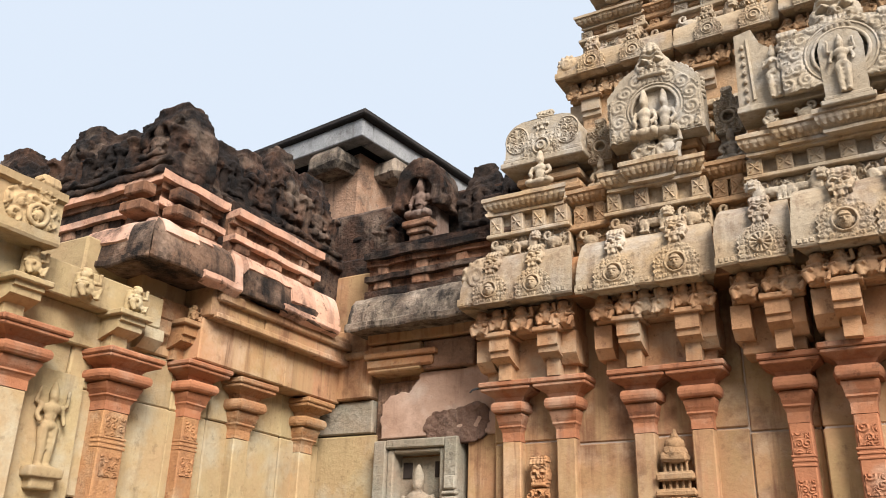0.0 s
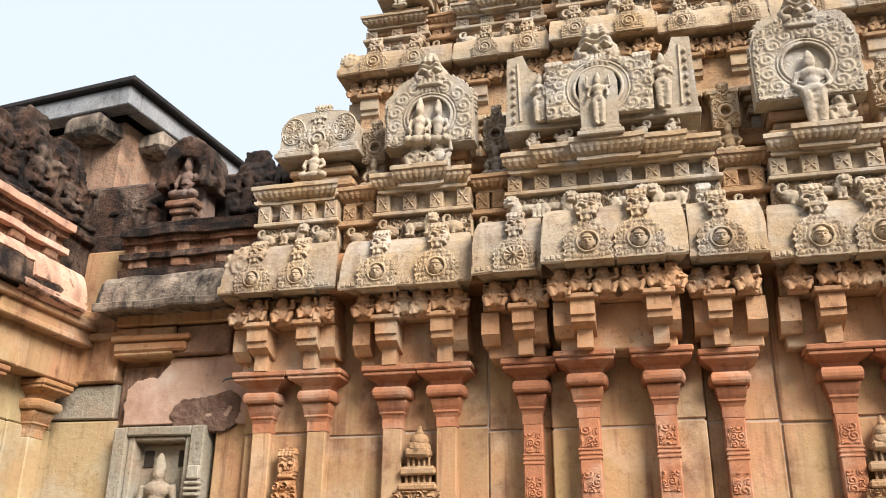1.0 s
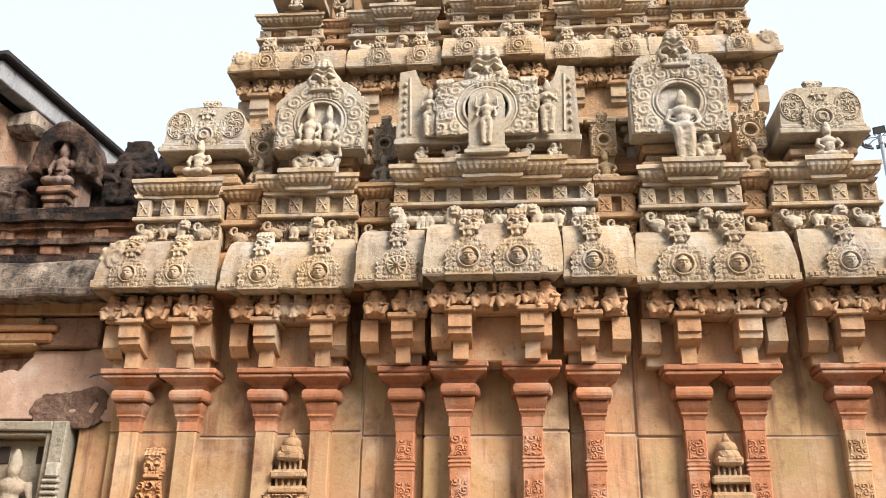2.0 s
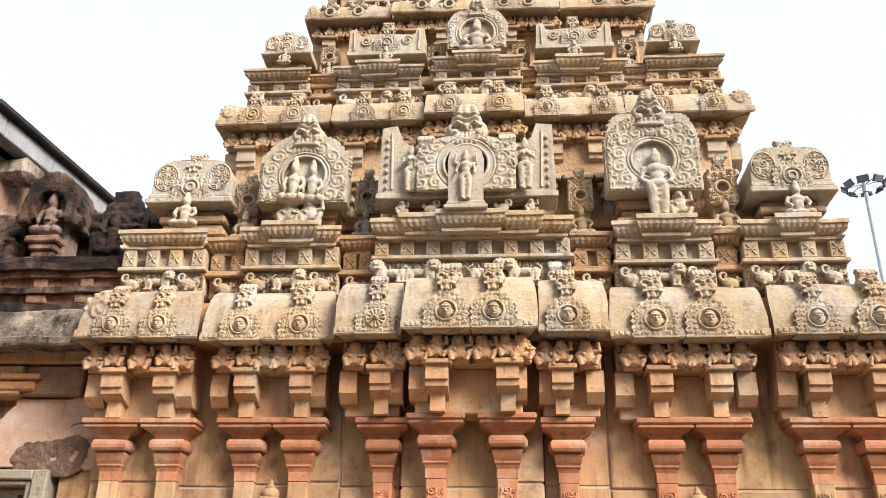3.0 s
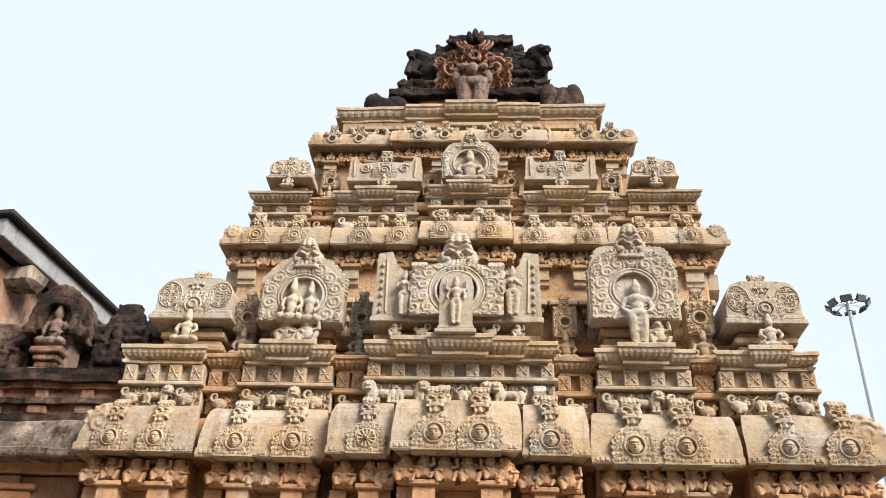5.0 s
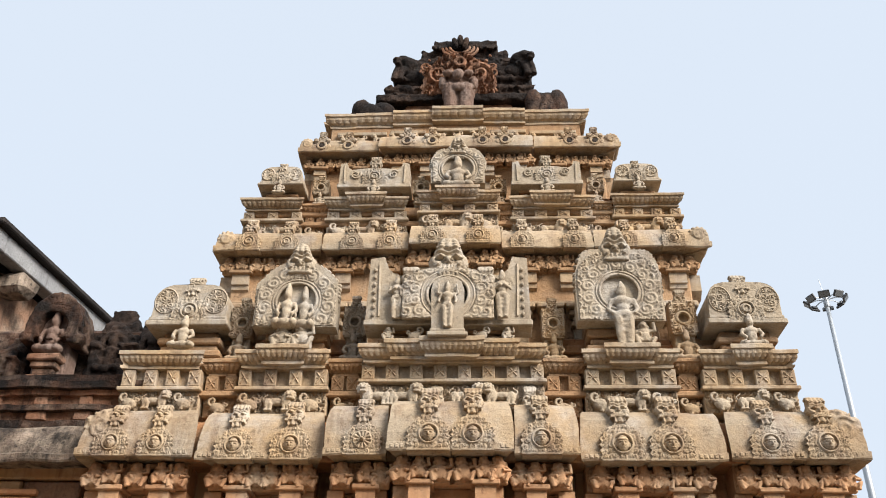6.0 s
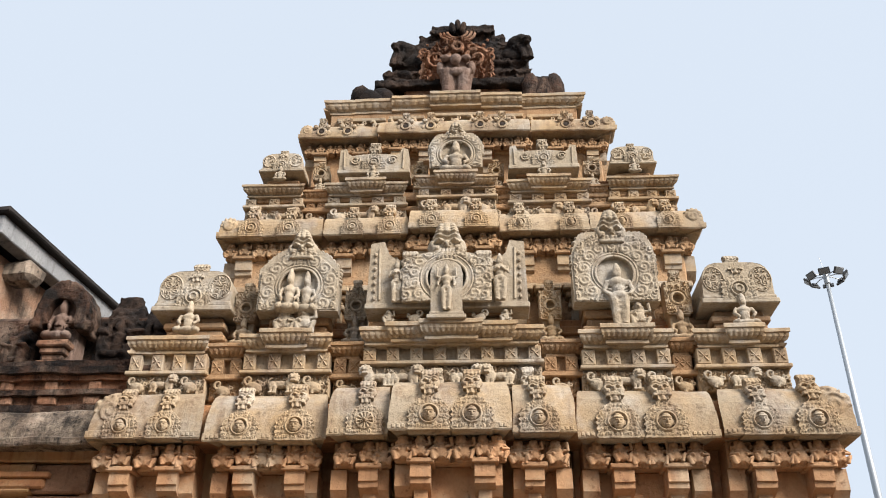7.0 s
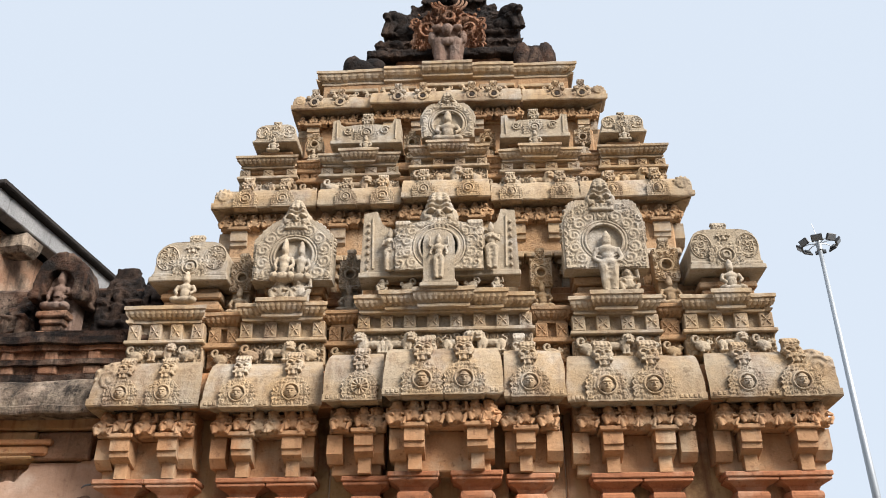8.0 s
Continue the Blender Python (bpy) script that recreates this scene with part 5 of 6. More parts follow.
# ---- brackets and second eave ----
piers = thing("storey_piers", (0, 8, 5.3), "cream granite piers and capitals of the tower storey", "moulding", kind="structure")
for a, b in ((-2.66, -1.6), (-1.5, -0.58), (-0.5, 0.5), (0.6, 1.55), (1.66, 2.72)):
    for f in (0.16, 0.5, 0.84):
        px = a + (b - a) * f
        bm = bmesh.new()
        cbox(bm, px - 0.07, px + 0.07, 7.9, 8.2, 5.3, 5.8, 0.01)
        for zz, q, dy in ((5.8, 0.1, 0.05), (5.87, 0.08, 0.02), (5.93, 0.12, 0.06), (6.0, 0.15, 0.12)):
            cbox(bm, px - q, px + q, 7.9 - dy, 8.2, zz, zz + 0.062, 0.012)
        part("pier", bm, M_EAVE, piers, rough=0.006)
    bm = bmesh.new()
    cbox(bm, a, b, 7.86, 8.2, 6.07, 6.12, 0.012)
    part("ledge", bm, M_EAVE, piers, rough=0.006)
B2 = "bracket friezes of the second eave"
L2 = "ochre corbels under small dwarf carvings beneath the second eave"
bracket_course(-2.74, -1.6, 7.9, 6.14, 6.75, (-2.5, -1.8), 0.2, M_EAVE, M_OCHRE, L2, B2, fh=0.2)
bracket_course(-1.52, -0.6, 7.88, 6.14, 6.75, (-1.3, -0.75), 0.18, M_EAVE, M_OCHRE, L2, B2, fh=0.2)
bracket_course(-0.5, 0.5, 7.8, 6.14, 6.78, (-0.36, 0.36), 0.16, M_EAVE, M_OCHRE, L2, B2, fh=0.2)
bracket_course(0.62, 1.56, 7.88, 6.14, 6.75, (0.85, 1.3), 0.18, M_EAVE, M_OCHRE, L2, B2, fh=0.2)
bracket_course(1.64, 2.8, 7.9, 6.14, 6.75, (1.9, 2.55), 0.2, M_EAVE, M_OCHRE, L2, B2, fh=0.2)
E2 = "second eave blocks"
EL2 = "cream granite second eave block with ringed medallions"
eave(-2.83, -1.56, 7.78, 6.74, 0.33, 0.24, ((-2.42, 0.30, "boss"), (-1.97, 0.28, "boss")), 0.8, 0.2, M_EAVE, EL2, E2, False)
eave(-1.55, -0.54, 7.76, 6.73, 0.33, 0.24, ((-1.2, 0.27, "boss"), (-0.76, 0.29, "boss")), 0.2, 0.2, M_EAVE, EL2, E2, False)
eave(-0.53, 0.53, 7.68, 6.76, 0.34, 0.24, ((-0.26, 0.28, "boss"), (0.27, 0.28, "boss")), 0.2, 0.2, M_EAVE, EL2, E2, False)
eave(0.54, 1.6, 7.76, 6.74, 0.33, 0.24, ((0.78, 0.28, "face"), (1.38, 0.28, "face")), 0.2, 0.2, M_EAVE, EL2, E2, False)
eave(1.61, 2.95, 7.78, 6.76, 0.33, 0.24, ((1.98, 0.26, "face"), (2.52, 0.28, "face")), 0.2, 0.8, M_EAVE, EL2, E2, False)

# ---- second course and shrines ----
C2 = "cornices of the second storey"
cornice_course(-2.64, -1.90, 8.1, 7.1, 7.34, 7.49, 7.63, 7.97, 0.13, M_EAVE, M_EAVE, CL, C2, "bird")
cornice_course(-1.60, -0.60, 8.1, 7.1, 7.34, 7.49, 7.63, 7.97, 0.15, M_EAVE, M_EAVE, CL, C2, "bird", ((-1.36, -0.84, 0.06),))
cornice_course(-0.45, 0.52, 8.0, 7.12, 7.38, 7.52, 7.66, 7.88, 0.13, M_EAVE, M_EAVE, CL, C2, "bird", ((-0.25, 0.3, 0.06),))
cornice_course(0.68, 1.68, 8.1, 7.1, 7.34, 7.49, 7.63, 7.97, 0.15, M_EAVE, M_EAVE, CL, C2, "bird", ((0.9, 1.45, 0.06),))
cornice_course(1.92, 2.75, 8.1, 7.1, 7.36, 7.51, 7.65, 7.97, 0.13, M_EAVE, M_EAVE, CL, C2, "bird")
for a, b in ((-1.88, -1.62), (0.54, 0.67), (1.7, 1.9)):
    cornice_course(a, b, 8.16, 7.08, 7.32, 7.46, 7.59, 8.05, 0.11, M_OCHRE, M_EAVE, "ochre granite cornice with carved posts recessed between bays", C2, "bird")
bm = bmesh.new()
cbox(bm, -2.5, 2.55, 8.12, 8.4, 7.44, 7.56, 0.012)
cbox(bm, -2.5, 2.55, 8.12, 8.4, 7.3, 7.36, 0.012)
block("recessed_cornice", bm, M_OCHRE, (0, 8.2, 7.3), "ochre granite cornice recessed between the bays", "cornice", kind="structure", rough=0.008, freq=6)
S2 = "shrines of the second storey"
barrel_shrine(-2.47, -1.93, 8.02, 7.64, 8.14, "cream granite corner shrine with rounded roof and seated carving", S2)
barrel_shrine(1.97, 2.52, 8.02, 7.66, 8.14, "cream granite corner shrine with rounded roof and seated carving", S2)
wagon_panel(-1.47, -0.58, 8.02, 7.64, 7.82, 8.16, "cream granite wagon-roofed shrine with small gable", S2)
wagon_panel(0.70, 1.56, 8.02, 7.64, 7.84, 8.16, "cream granite wagon-roofed shrine with small gable", S2)
arch_shrine(-0.31, 0.36, 7.94, 7.66, 7.80, 8.5, "cream granite shrine with round arch over a seated carving", S2, 2)
for xc, w, z1 in ((-1.72, 0.22, 8.1), (-0.45, 0.22, 8.08), (0.53, 0.22, 8.08), (1.75, 0.22, 8.1)):
    niche_stele(xc, w, 8.16, 7.6, z1, "ochre stele with a small niche and seated carving", "steles between the shrines", M_EAVE)
bm = bmesh.new()
mouldings(bm, -2.3, 2.35, 8.34, 7.6, 7.85, 3)
block("recessed_mouldings", bm, M_ORANGE, (0, 8.4, 7.6), "orange granite mouldings behind the shrines", "moulding", kind="structure", rough=0.006)
B3 = "bracket friezes of the third eave"
L3 = "ochre corbels under small dwarf carvings beneath the third eave"
bracket_course(-2.06, -1.1, 8.56, 8.2, 8.68, (-1.85, -1.3), 0.16, M_EAVE, M_OCHRE, L3, B3, fh=0.16)
bracket_course(-1.0, 1.0, 8.5, 8.2, 8.7, (-0.8, -0.42, 0.42, 0.85), 0.15, M_EAVE, M_OCHRE, L3, B3, fh=0.16)
bracket_course(1.08, 2.04, 8.56, 8.2, 8.7, (1.35, 1.85), 0.16, M_EAVE, M_OCHRE, L3, B3, fh=0.16)
E3 = "third eave blocks"
EL3 = "cream granite third eave block with small pierced medallions"


def pierced_eave(x0, x1, y, z, xs, m0, m1):
    t = eave(x0, x1, y, z, 0.28, 0.2, (), m0, m1, M_EAVE, EL3, E3, False)
    for x in xs:
        bm = bmesh.new()
        ring(bm, (x, y - 0.01, z + 0.11), 0.056, 0.02, 6, 16)
        for s in (-1, 1):
            ball(bm, (x + s * 0.095, y + 0.0, z + 0.09), (0.035, 0.02, 0.05), 1)
            ball(bm, (x + s * 0.08, y + 0.0, z + 0.2), (0.04, 0.03, 0.04), 1)
        mask(bm, x, y + 0.03, z + 0.2, 0.13, 0.16)
        r = part("medallion", bm, M_EAVE, t, rough=0.003, freq=9)
        # dark disc painted for the shade inside the ring; no hole is cut
        bm = bmesh.new()
        ball(bm, (x, y - 0.008, z + 0.11), (0.04, 0.012, 0.038), 2)
        part("hollow_shade", bm, M_SHADE, r)


pierced_eave(-2.15, -1.06, 8.45, 8.68, (-1.83, -1.47), 0.8, 0.1)
pierced_eave(-1.05, 1.02, 8.38, 8.69, (-0.67, -0.33, 0.34, 0.64), 0.2, 0.2)
pierced_eave(1.03, 2.18, 8.45, 8.72, (1.5, 1.84), 0.1, 0.8)

# ---- top course ----
T3 = thing("top_cornice", (0, 9, 9.0), "cream granite scalloped cornice over a low carved band", "cornice")
bm = bmesh.new()
cbox(bm, -1.8, 1.72, 8.84, 9.2, 8.95, 9.44, 0.01)
part("backing", bm, M_OCHRE, T3)
for a, b, dy, dz in ((-1.90, -1.45, 0.0, 0.0), (-1.45, -0.92, 0.0, 0.01), (-0.92, -0.36, -0.03, 0.03), (-0.36, 0.36, -0.08, 0.06), (0.36, 0.95, -0.03, 0.05), (0.95, 1.85, 0.0, 0.04)):
    bm = bmesh.new()
    scalloped(bm, a, b, 8.73 + dy, 9.38 + dz, 9.58 + dz, 0.16, 0.11, 0.0 if a > -1.8 else 0.8, 0.0 if b < 1.7 else 0.8)
    part("cornice", bm, M_EAVE, T3, rough=0.008, freq=6)
for a, b, y in ((-1.7, -1.0, 8.78), (-0.95, -0.45, 8.75), (-0.4, 0.4, 8.7), (0.45, 0.95, 8.75), (1.0, 1.65, 8.78)):
    bm = bmesh.new()
    cbox(bm, a, b, y, y + 0.25, 9.22, 9.28, 0.01)
    cbox(bm, a + 0.05, b - 0.05, y + 0.03, y + 0.25, 9.05, 9.1, 0.01)
    part("string_course", bm, M_EAVE, T3, rough=0.005)
    for i in range(3):
        fig(T3, "bird" if i % 2 else "lion", i, a + (b - a) * (i + 0.5) / 3, y + 0.02, 9.1, 0.13, M_EAVE)

# ---- dark crest ----
def crest_clumps(bm, x0, x1, y, z0, z1, n, R, size=0.04):
    """Worn knobs and leaf tips that break up a plaster course."""
    for i in range(n):
        r = R.uniform(0.5, 1.0) * size
        ball(bm, (R.uniform(x0, x1), y + R.uniform(-0.01, 0.03), R.uniform(z0, z1)), (r * R.uniform(0.8, 1.5), r * 1.1, r), 1)


bm = bmesh.new()
R = random.Random(21)
cbox(bm, -1.5, 1.5, 9.05, 12.1, 9.5, 9.72, 0.03)
cbox(bm, -1.02, 1.02, 9.42, 11.8, 9.7, 10.2, 0.03)
for z0, z1, xl, xr, yf in ((10.1, 10.24, -1.24, 1.28, 9.08), (10.24, 10.38, -1.1, 1.16, 9.2), (10.38, 10.47, -1.12, 1.14, 9.16), (10.47, 10.62, -1.0, 1.08, 9.28), (10.62, 10.7, -1.02, 1.08, 9.22), (10.7, 10.98, -0.98, 1.12, 9.27),
                           (10.98, 11.14, -0.84, 1.0, 9.3), (11.14, 11.32, -0.6, 0.76, 9.34), (11.32, 11.48, -0.4, 0.6, 9.26)):
    cbox(bm, xl, xr, yf, 2 * CY - yf, z0, z1, 0.02)
    if 10.2 < z0 < 11.29:
        crest_clumps(bm, xl, xr, yf, z0, z1, int((xr - xl) * (z1 - z0) * 230), R)
for i in range(12):
    ball(bm, (-0.4 + i * 0.083, 9.26, 11.32), (0.04, 0.04, 0.05), 1)
for s in (-1, 1):
    scroll(bm, (s * 0.66 + 0.04, 9.3, 10.86), 0.12, 0.035, s, 0.4, 1.5, 16)
bmesh.ops.translate(bm, verts=bm.verts, vec=-Vector((0, CY, 9.55)))
ob = new("tower_crest", sculpt("tower_crest", bm, M_SOOT, 0.018, 0.026, 9.0, 0))
ob.location = (0, CY, 9.55)
tagged(ob, "blackened plaster crest on top of the tower", "tower", kind="structure")
bm = bmesh.new()
cbox(bm, -1.1, 1.12, 9.36, 9.6, 9.64, 10.1, 0.03)
cbox(bm, -0.8, 0.8, 9.2, 9.5, 9.64, 10.12, 0.03)
block("crest_base", bm, M_RUST, (0, 9.4, 9.64), "rust-brown plaster base under the blackened crest", "tower", kind="structure", rough=0.02, freq=5)
crest = thing("crest_gable", (0, 9.2, 9.7), "reddish scrolled gable front of the blackened crest", "gable")
bm = bmesh.new()
ok = lambda a, b: 0.2 < math.hypot(a, (b - 10.5) * 0.9) < 0.58 - 0.1 * (b - 10.2)
foliage(bm, -0.62, 0.62, 10.2, 11.1, 9.12, 0.11, 8, inside=ok, lift=0.05)
for s in (-1, 1):
    scroll(bm, (s * 0.3, 9.08, 10.62), 0.2, 0.04, s, 0.4, 1.5, 16)
    for i in range(5):
        scroll(bm, (s * (0.5 + 0.03 * (i % 2)), 9.14, 10.3 + i * 0.13), 0.075, 0.022, s, i, 1.3, 12)
ring(bm, (0.02, 9.04, 10.82), 0.075, 0.03, 6, 14)
ring(bm, (0.24, 9.06, 10.80), 0.06, 0.025, 6, 14)
for R0 in (0.16, 0.22, 0.28):
    ring(bm, (0.02, 9.1, 11.2), R0, 0.022, 5, 14, 0.8, 190, 350)
cbox(bm, -0.42, 0.42, 9.18, 9.5, 10.15, 10.95, 0.1)
crest_clumps(bm, -0.45, 0.5, 9.14, 10.3, 11.05, 70, R, 0.035)
part("scrollwork", bm, M_RUST, crest, rough=0.02, freq=7)
bm = bmesh.new()
for s in (-1, 0, 1):
    ball(bm, (0.02 + s * 0.08, 9.2, 11.42 - abs(s) * 0.05), (0.05, 0.05, 0.11), 2, (0, s * 14, 0))
part("finial", bm, M_SOOT, crest, rough=0.01)
bm = bmesh.new()
tube(bm, [(0.0, 8.98, 9.62), (0, 8.98, 9.95), (0, 8.98, 10.2), (0, 8.98, 10.28), (0, 9.0, 10.38)], [0.22, 0.22, 0.25, 0.29, 0.2], 14)
ball(bm, (0, 8.98, 10.34), (0.24, 0.22, 0.1), 2)
for s in (-1, 1):
    tube(bm, [(s * 0.1, 8.79, 9.62), (s * 0.12, 8.76, 10.1)], [0.09, 0.1], 8)
    ball(bm, (s * 0.15, 8.70, 10.29), (0.08, 0.06, 0.06), 2)
    ball(bm, (s * 0.23, 8.78, 10.16), (0.06, 0.07, 0.11), 2)
ball(bm, (0, 8.65, 10.22), (0.09, 0.07, 0.1), 2)
ball(bm, (0, 8.69, 10.02), (0.1, 0.05, 0.07), 2)
bmesh.ops.translate(bm, verts=bm.verts, vec=-Vector((0, 8.98, 9.62)))
ob = new("seated_statue", sculpt("seated_statue", bm, M_STATUE, 0.014, 0.012, 8.0, 1))
ob.location = (0, 8.98, 9.62)
tagged(ob, "worn grey-pink stone statue before the dark crest", "statue")
for x, s, up in ((-0.84, -1, 0.02), (0.99, 1, 0.10)):
    bm = bmesh.new()
    ball(bm, (x - s * 0.14, 9.34, 10.72), (0.2, 0.16, 0.15), 2, (0, s * 28, 0))
    ball(bm, (x - s * 0.02, 9.28, 10.84), (0.13, 0.14, 0.15), 2)
    ball(bm, (x + s * 0.02, 9.2, 10.95), (0.12, 0.12, 0.11), 2)
    ball(bm, (x + s * 0.11, 9.12, 10.91), (0.07, 0.08, 0.05), 2)
    ball(bm, (x + s * 0.10, 9.12, 10.84), (0.055, 0.07, 0.03), 2)
    ball(bm, (x - s * 0.05, 9.26, 10.92), (0.16, 0.15, 0.15), 2)
    for k in (-1, 1):
        tube(bm, [(x + s * 0.06 + k * 0.05, 9.18, 10.8), (x + s * 0.09 + k * 0.05, 9.14, 10.66), (x + s * 0.1 + k * 0.05, 9.12, 10.52)], [0.055, 0.045, 0.05], 7)
    crest_clumps(bm, x - 0.14, x + 0.1, 9.17, 10.78, 10.98, 24, R, 0.035)
    bmesh.ops.translate(bm, verts=bm.verts, vec=-Vector((x, 9.3, 10.5)))
    ob = new("crouching_lion", sculpt("crouching_lion", bm, M_SOOT, 0.015, 0.008, 9, 1))
    ob.location = (x, 9.3, 10.5 + up)
    tagged(ob, "blackened crouching lion on the crest corner", "carving", "lions of the crest")
for x0, x1, zt in ((-1.62, -0.98, 10.02), (1.06, 1.6, 10.24)):
    s = -1 if x0 < 0 else 1
    bm = bmesh.new()
    xm = (x0 + x1) / 2
    ball(bm, (xm, 9.15, 9.75), ((x1 - x0) * 0.52, 0.25, zt - 9.75), 3)
    ball(bm, (xm + s * 0.12, 9.05, 9.85), (0.16, 0.15, zt - 9.83), 2)
    ball(bm, (xm - s * 0.2, 9.1, 9.9), (0.16, 0.16, zt - 9.84), 2)
    cbox(bm, x0 + 0.05, x1 - 0.05, 9.0, 9.4, 9.6, 9.75, 0.03)
    block("crouching_bull", bm, M_SOOT if s < 0 else M_DARK, (xm, 9.15, 9.6), "eroded dark bull resting on the top cornice", "carving", "bulls of the crest", rough=0.04, freq=4, smooth=True)


# ---- recessed wall between tower and wing ----
rec = thing("wall_recess", (-4.2, 7.8, 0), "patched pink granite wall with smeared lime plaster", "wall", kind="structure")
bm = bmesh.new()
cbox(bm, -5.9, -3.3, 7.72, 8.4, 0, 4.9, 0.02)
part("core", bm, M_PINK, rec)
for a, b, z0, z1, y, mt in ((-5.6, -4.85, 3.45, 4.2, 7.56, M_PINK), (-4.84, -4.2, 3.66, 3.95, 7.46, M_PINK), (-4.2, -3.62, 3.66, 3.95, 7.48, M_LIME), (-5.6, -4.85, 3.1, 3.445, 7.62, M_NICHE), (-5.6, -4.8, 2.0, 3.09, 7.63, M_YELLOW), (-4.84, -3.3, 3.02, 3.62, 7.66, M_LIME), (-3.75, -3.3, 1.9, 3.01, 7.6, M_PINK), (-4.85, -3.3, 3.96, 4.2, 7.44, M_PINK), (-5.6, -3.3, 0.4, 1.99, 7.63, M_PINK)):
    bm = bmesh.new()
    cbox(bm, a, b - 0.006, y, 7.8, z0, z1 - 0.006, 0.015)
    part("stone_block", bm, mt, rec, rough=0.012, freq=4)
bm = bmesh.new()
cbox(bm, -4.86, -4.02, 7.40, 7.7, 3.80, 3.86, 0.012)
cbox(bm, -4.84, -4.06, 7.43, 7.7, 3.70, 3.80, 0.02)
cbox(bm, -5.5, -4.86, 7.5, 7.7, 3.86, 3.93, 0.012)
part("string_course", bm, M_ORANGE, rec, rough=0.015, freq=5)
# smeared lime plaster with a crumbling dark scab over the niche
def smear(x, z):
    n1, n2 = noise.noise(Vector((x * 2.6, 3.0, z * 2.6))), noise.noise(Vector((x * 9, 7.0, z * 9)))
    if z > 3.42 + 0.62 * (x + 4.62) + 0.28 * n1 + 0.06 * n2 or z < 3.0 + 0.05 * n1 or x < -4.72 + 0.1 * n1 + 0.04 * n2 or z > 3.655 + 0.3 * max(0.0, x + 3.75):
        return None
    return 0.012 + 0.012 * n1 + 0.004 * n2


def scab(x, z):
    n1, n2 = noise.noise(Vector((x * 5, 1.0, z * 5))), noise.noise(Vector((x * 17, 5.0, z * 17)))
    m = 1 - ((x + 3.82) / 0.36) ** 2 - ((z - 3.1) / 0.19) ** 2 + 0.7 * n1 + 0.2 * n2
    return None if m < 0.0 else 0.016 + 0.012 * n1 + 0.012 * n2


bm = bmesh.new()
relief(bm, smear, -4.85, -3.3, 2.98, 3.92, 124, 75, 7.575, 0.09)
part("plaster_remains", bm, M_SMEAR, rec, "smeared pale pink lime plaster", smooth=True)
bm = bmesh.new()
relief(bm, scab, -4.3, -3.4, 2.9, 3.36, 150, 76, 7.57, 0.1)
part("plaster_remains", bm, M_SCAB, rec, "crumbling dark plaster remains", smooth=True)

niche = thing("wall_niche", (-4.25, 7.6, 1.6), "pale green granite niche frame holding a standing statue", "niche")
bm = bmesh.new()
for x0, x1, y, w in ((-4.74, -3.80, 7.5, 0.14), (-4.60, -3.94, 7.54, 0.07)):
    zt = 2.99 if w > 0.1 else 2.9
    for nm, a, b, z0 in (("jamb", x0, x0 + w, 1.7), ("jamb", x1 - w, x1, 1.7), ("lintel", x0 + w, x1 - w, zt - w * 0.62)):
        bm = bmesh.new()
        cbox(bm, a, b, y, 7.75, z0, zt, 0.012)
        part(nm, bm, M_NICHE, niche, rough=0.008, freq=5)
bm = bmesh.new()
cbox(bm, -4.8, -3.8, 7.42, 7.75, 1.55, 1.7, 0.02)
part("sill", bm, M_NICHE, niche, rough=0.006)
bm = bmesh.new()
cbox(bm, -4.53, -4.01, 7.70, 7.76, 1.7, 2.84, 0.004)
part("back_panel", bm, M_NICHE, niche)
bm = bmesh.new()
# dark plates on the back panel, painting the shade of two recesses
for x in (-4.45, -4.09):
    bm = bmesh.new()
    cbox(bm, x - 0.05, x + 0.05, 7.685, 7.7, 2.64, 2.79, 0.003)
    part("hollow_shade", bm, M_SHADE, niche)
bm = bmesh.new()
cbox(bm, -3.92, -3.80, 7.46, 7.52, 1.7, 2.3, 0.01)
for i in range(4):
    cbox(bm, -3.93, -3.79, 7.45, 7.53, 2.3 + i * 0.05, 2.33 + i * 0.05, 0.008)
cbox(bm, -3.92, -3.80, 7.46, 7.52, 2.5, 2.62, 0.01)
part("colonnette", bm, M_NICHE, niche)
bm = bmesh.new()
standing(bm, -4.27, 7.6, 1.72, 1.02, 0)
bmesh.ops.translate(bm, verts=bm.verts, vec=-Vector((-4.27, 7.62, 1.7)))
ob = new("niche_statue", sculpt("niche_statue", bm, M_NICHE, 0.014, 0.006, 9, 1))
ob.location = (-4.27, 7.62, 1.7)
tagged(ob, "pale granite standing statue in the wall niche", "statue")

bm = bmesh.new()
tube(bm, [(-3.36, 7.3, 3.36), (-3.45, 7.28, 3.36), (-3.52, 7.27, 3.345), (-3.55, 7.27, 3.32)], [0.012, 0.012, 0.009, 0.006], 6)
block("iron_hook", bm, M_LAMP, (-3.4, 7.3, 3.33), "black iron hook fixed beside the abacus", "hook")


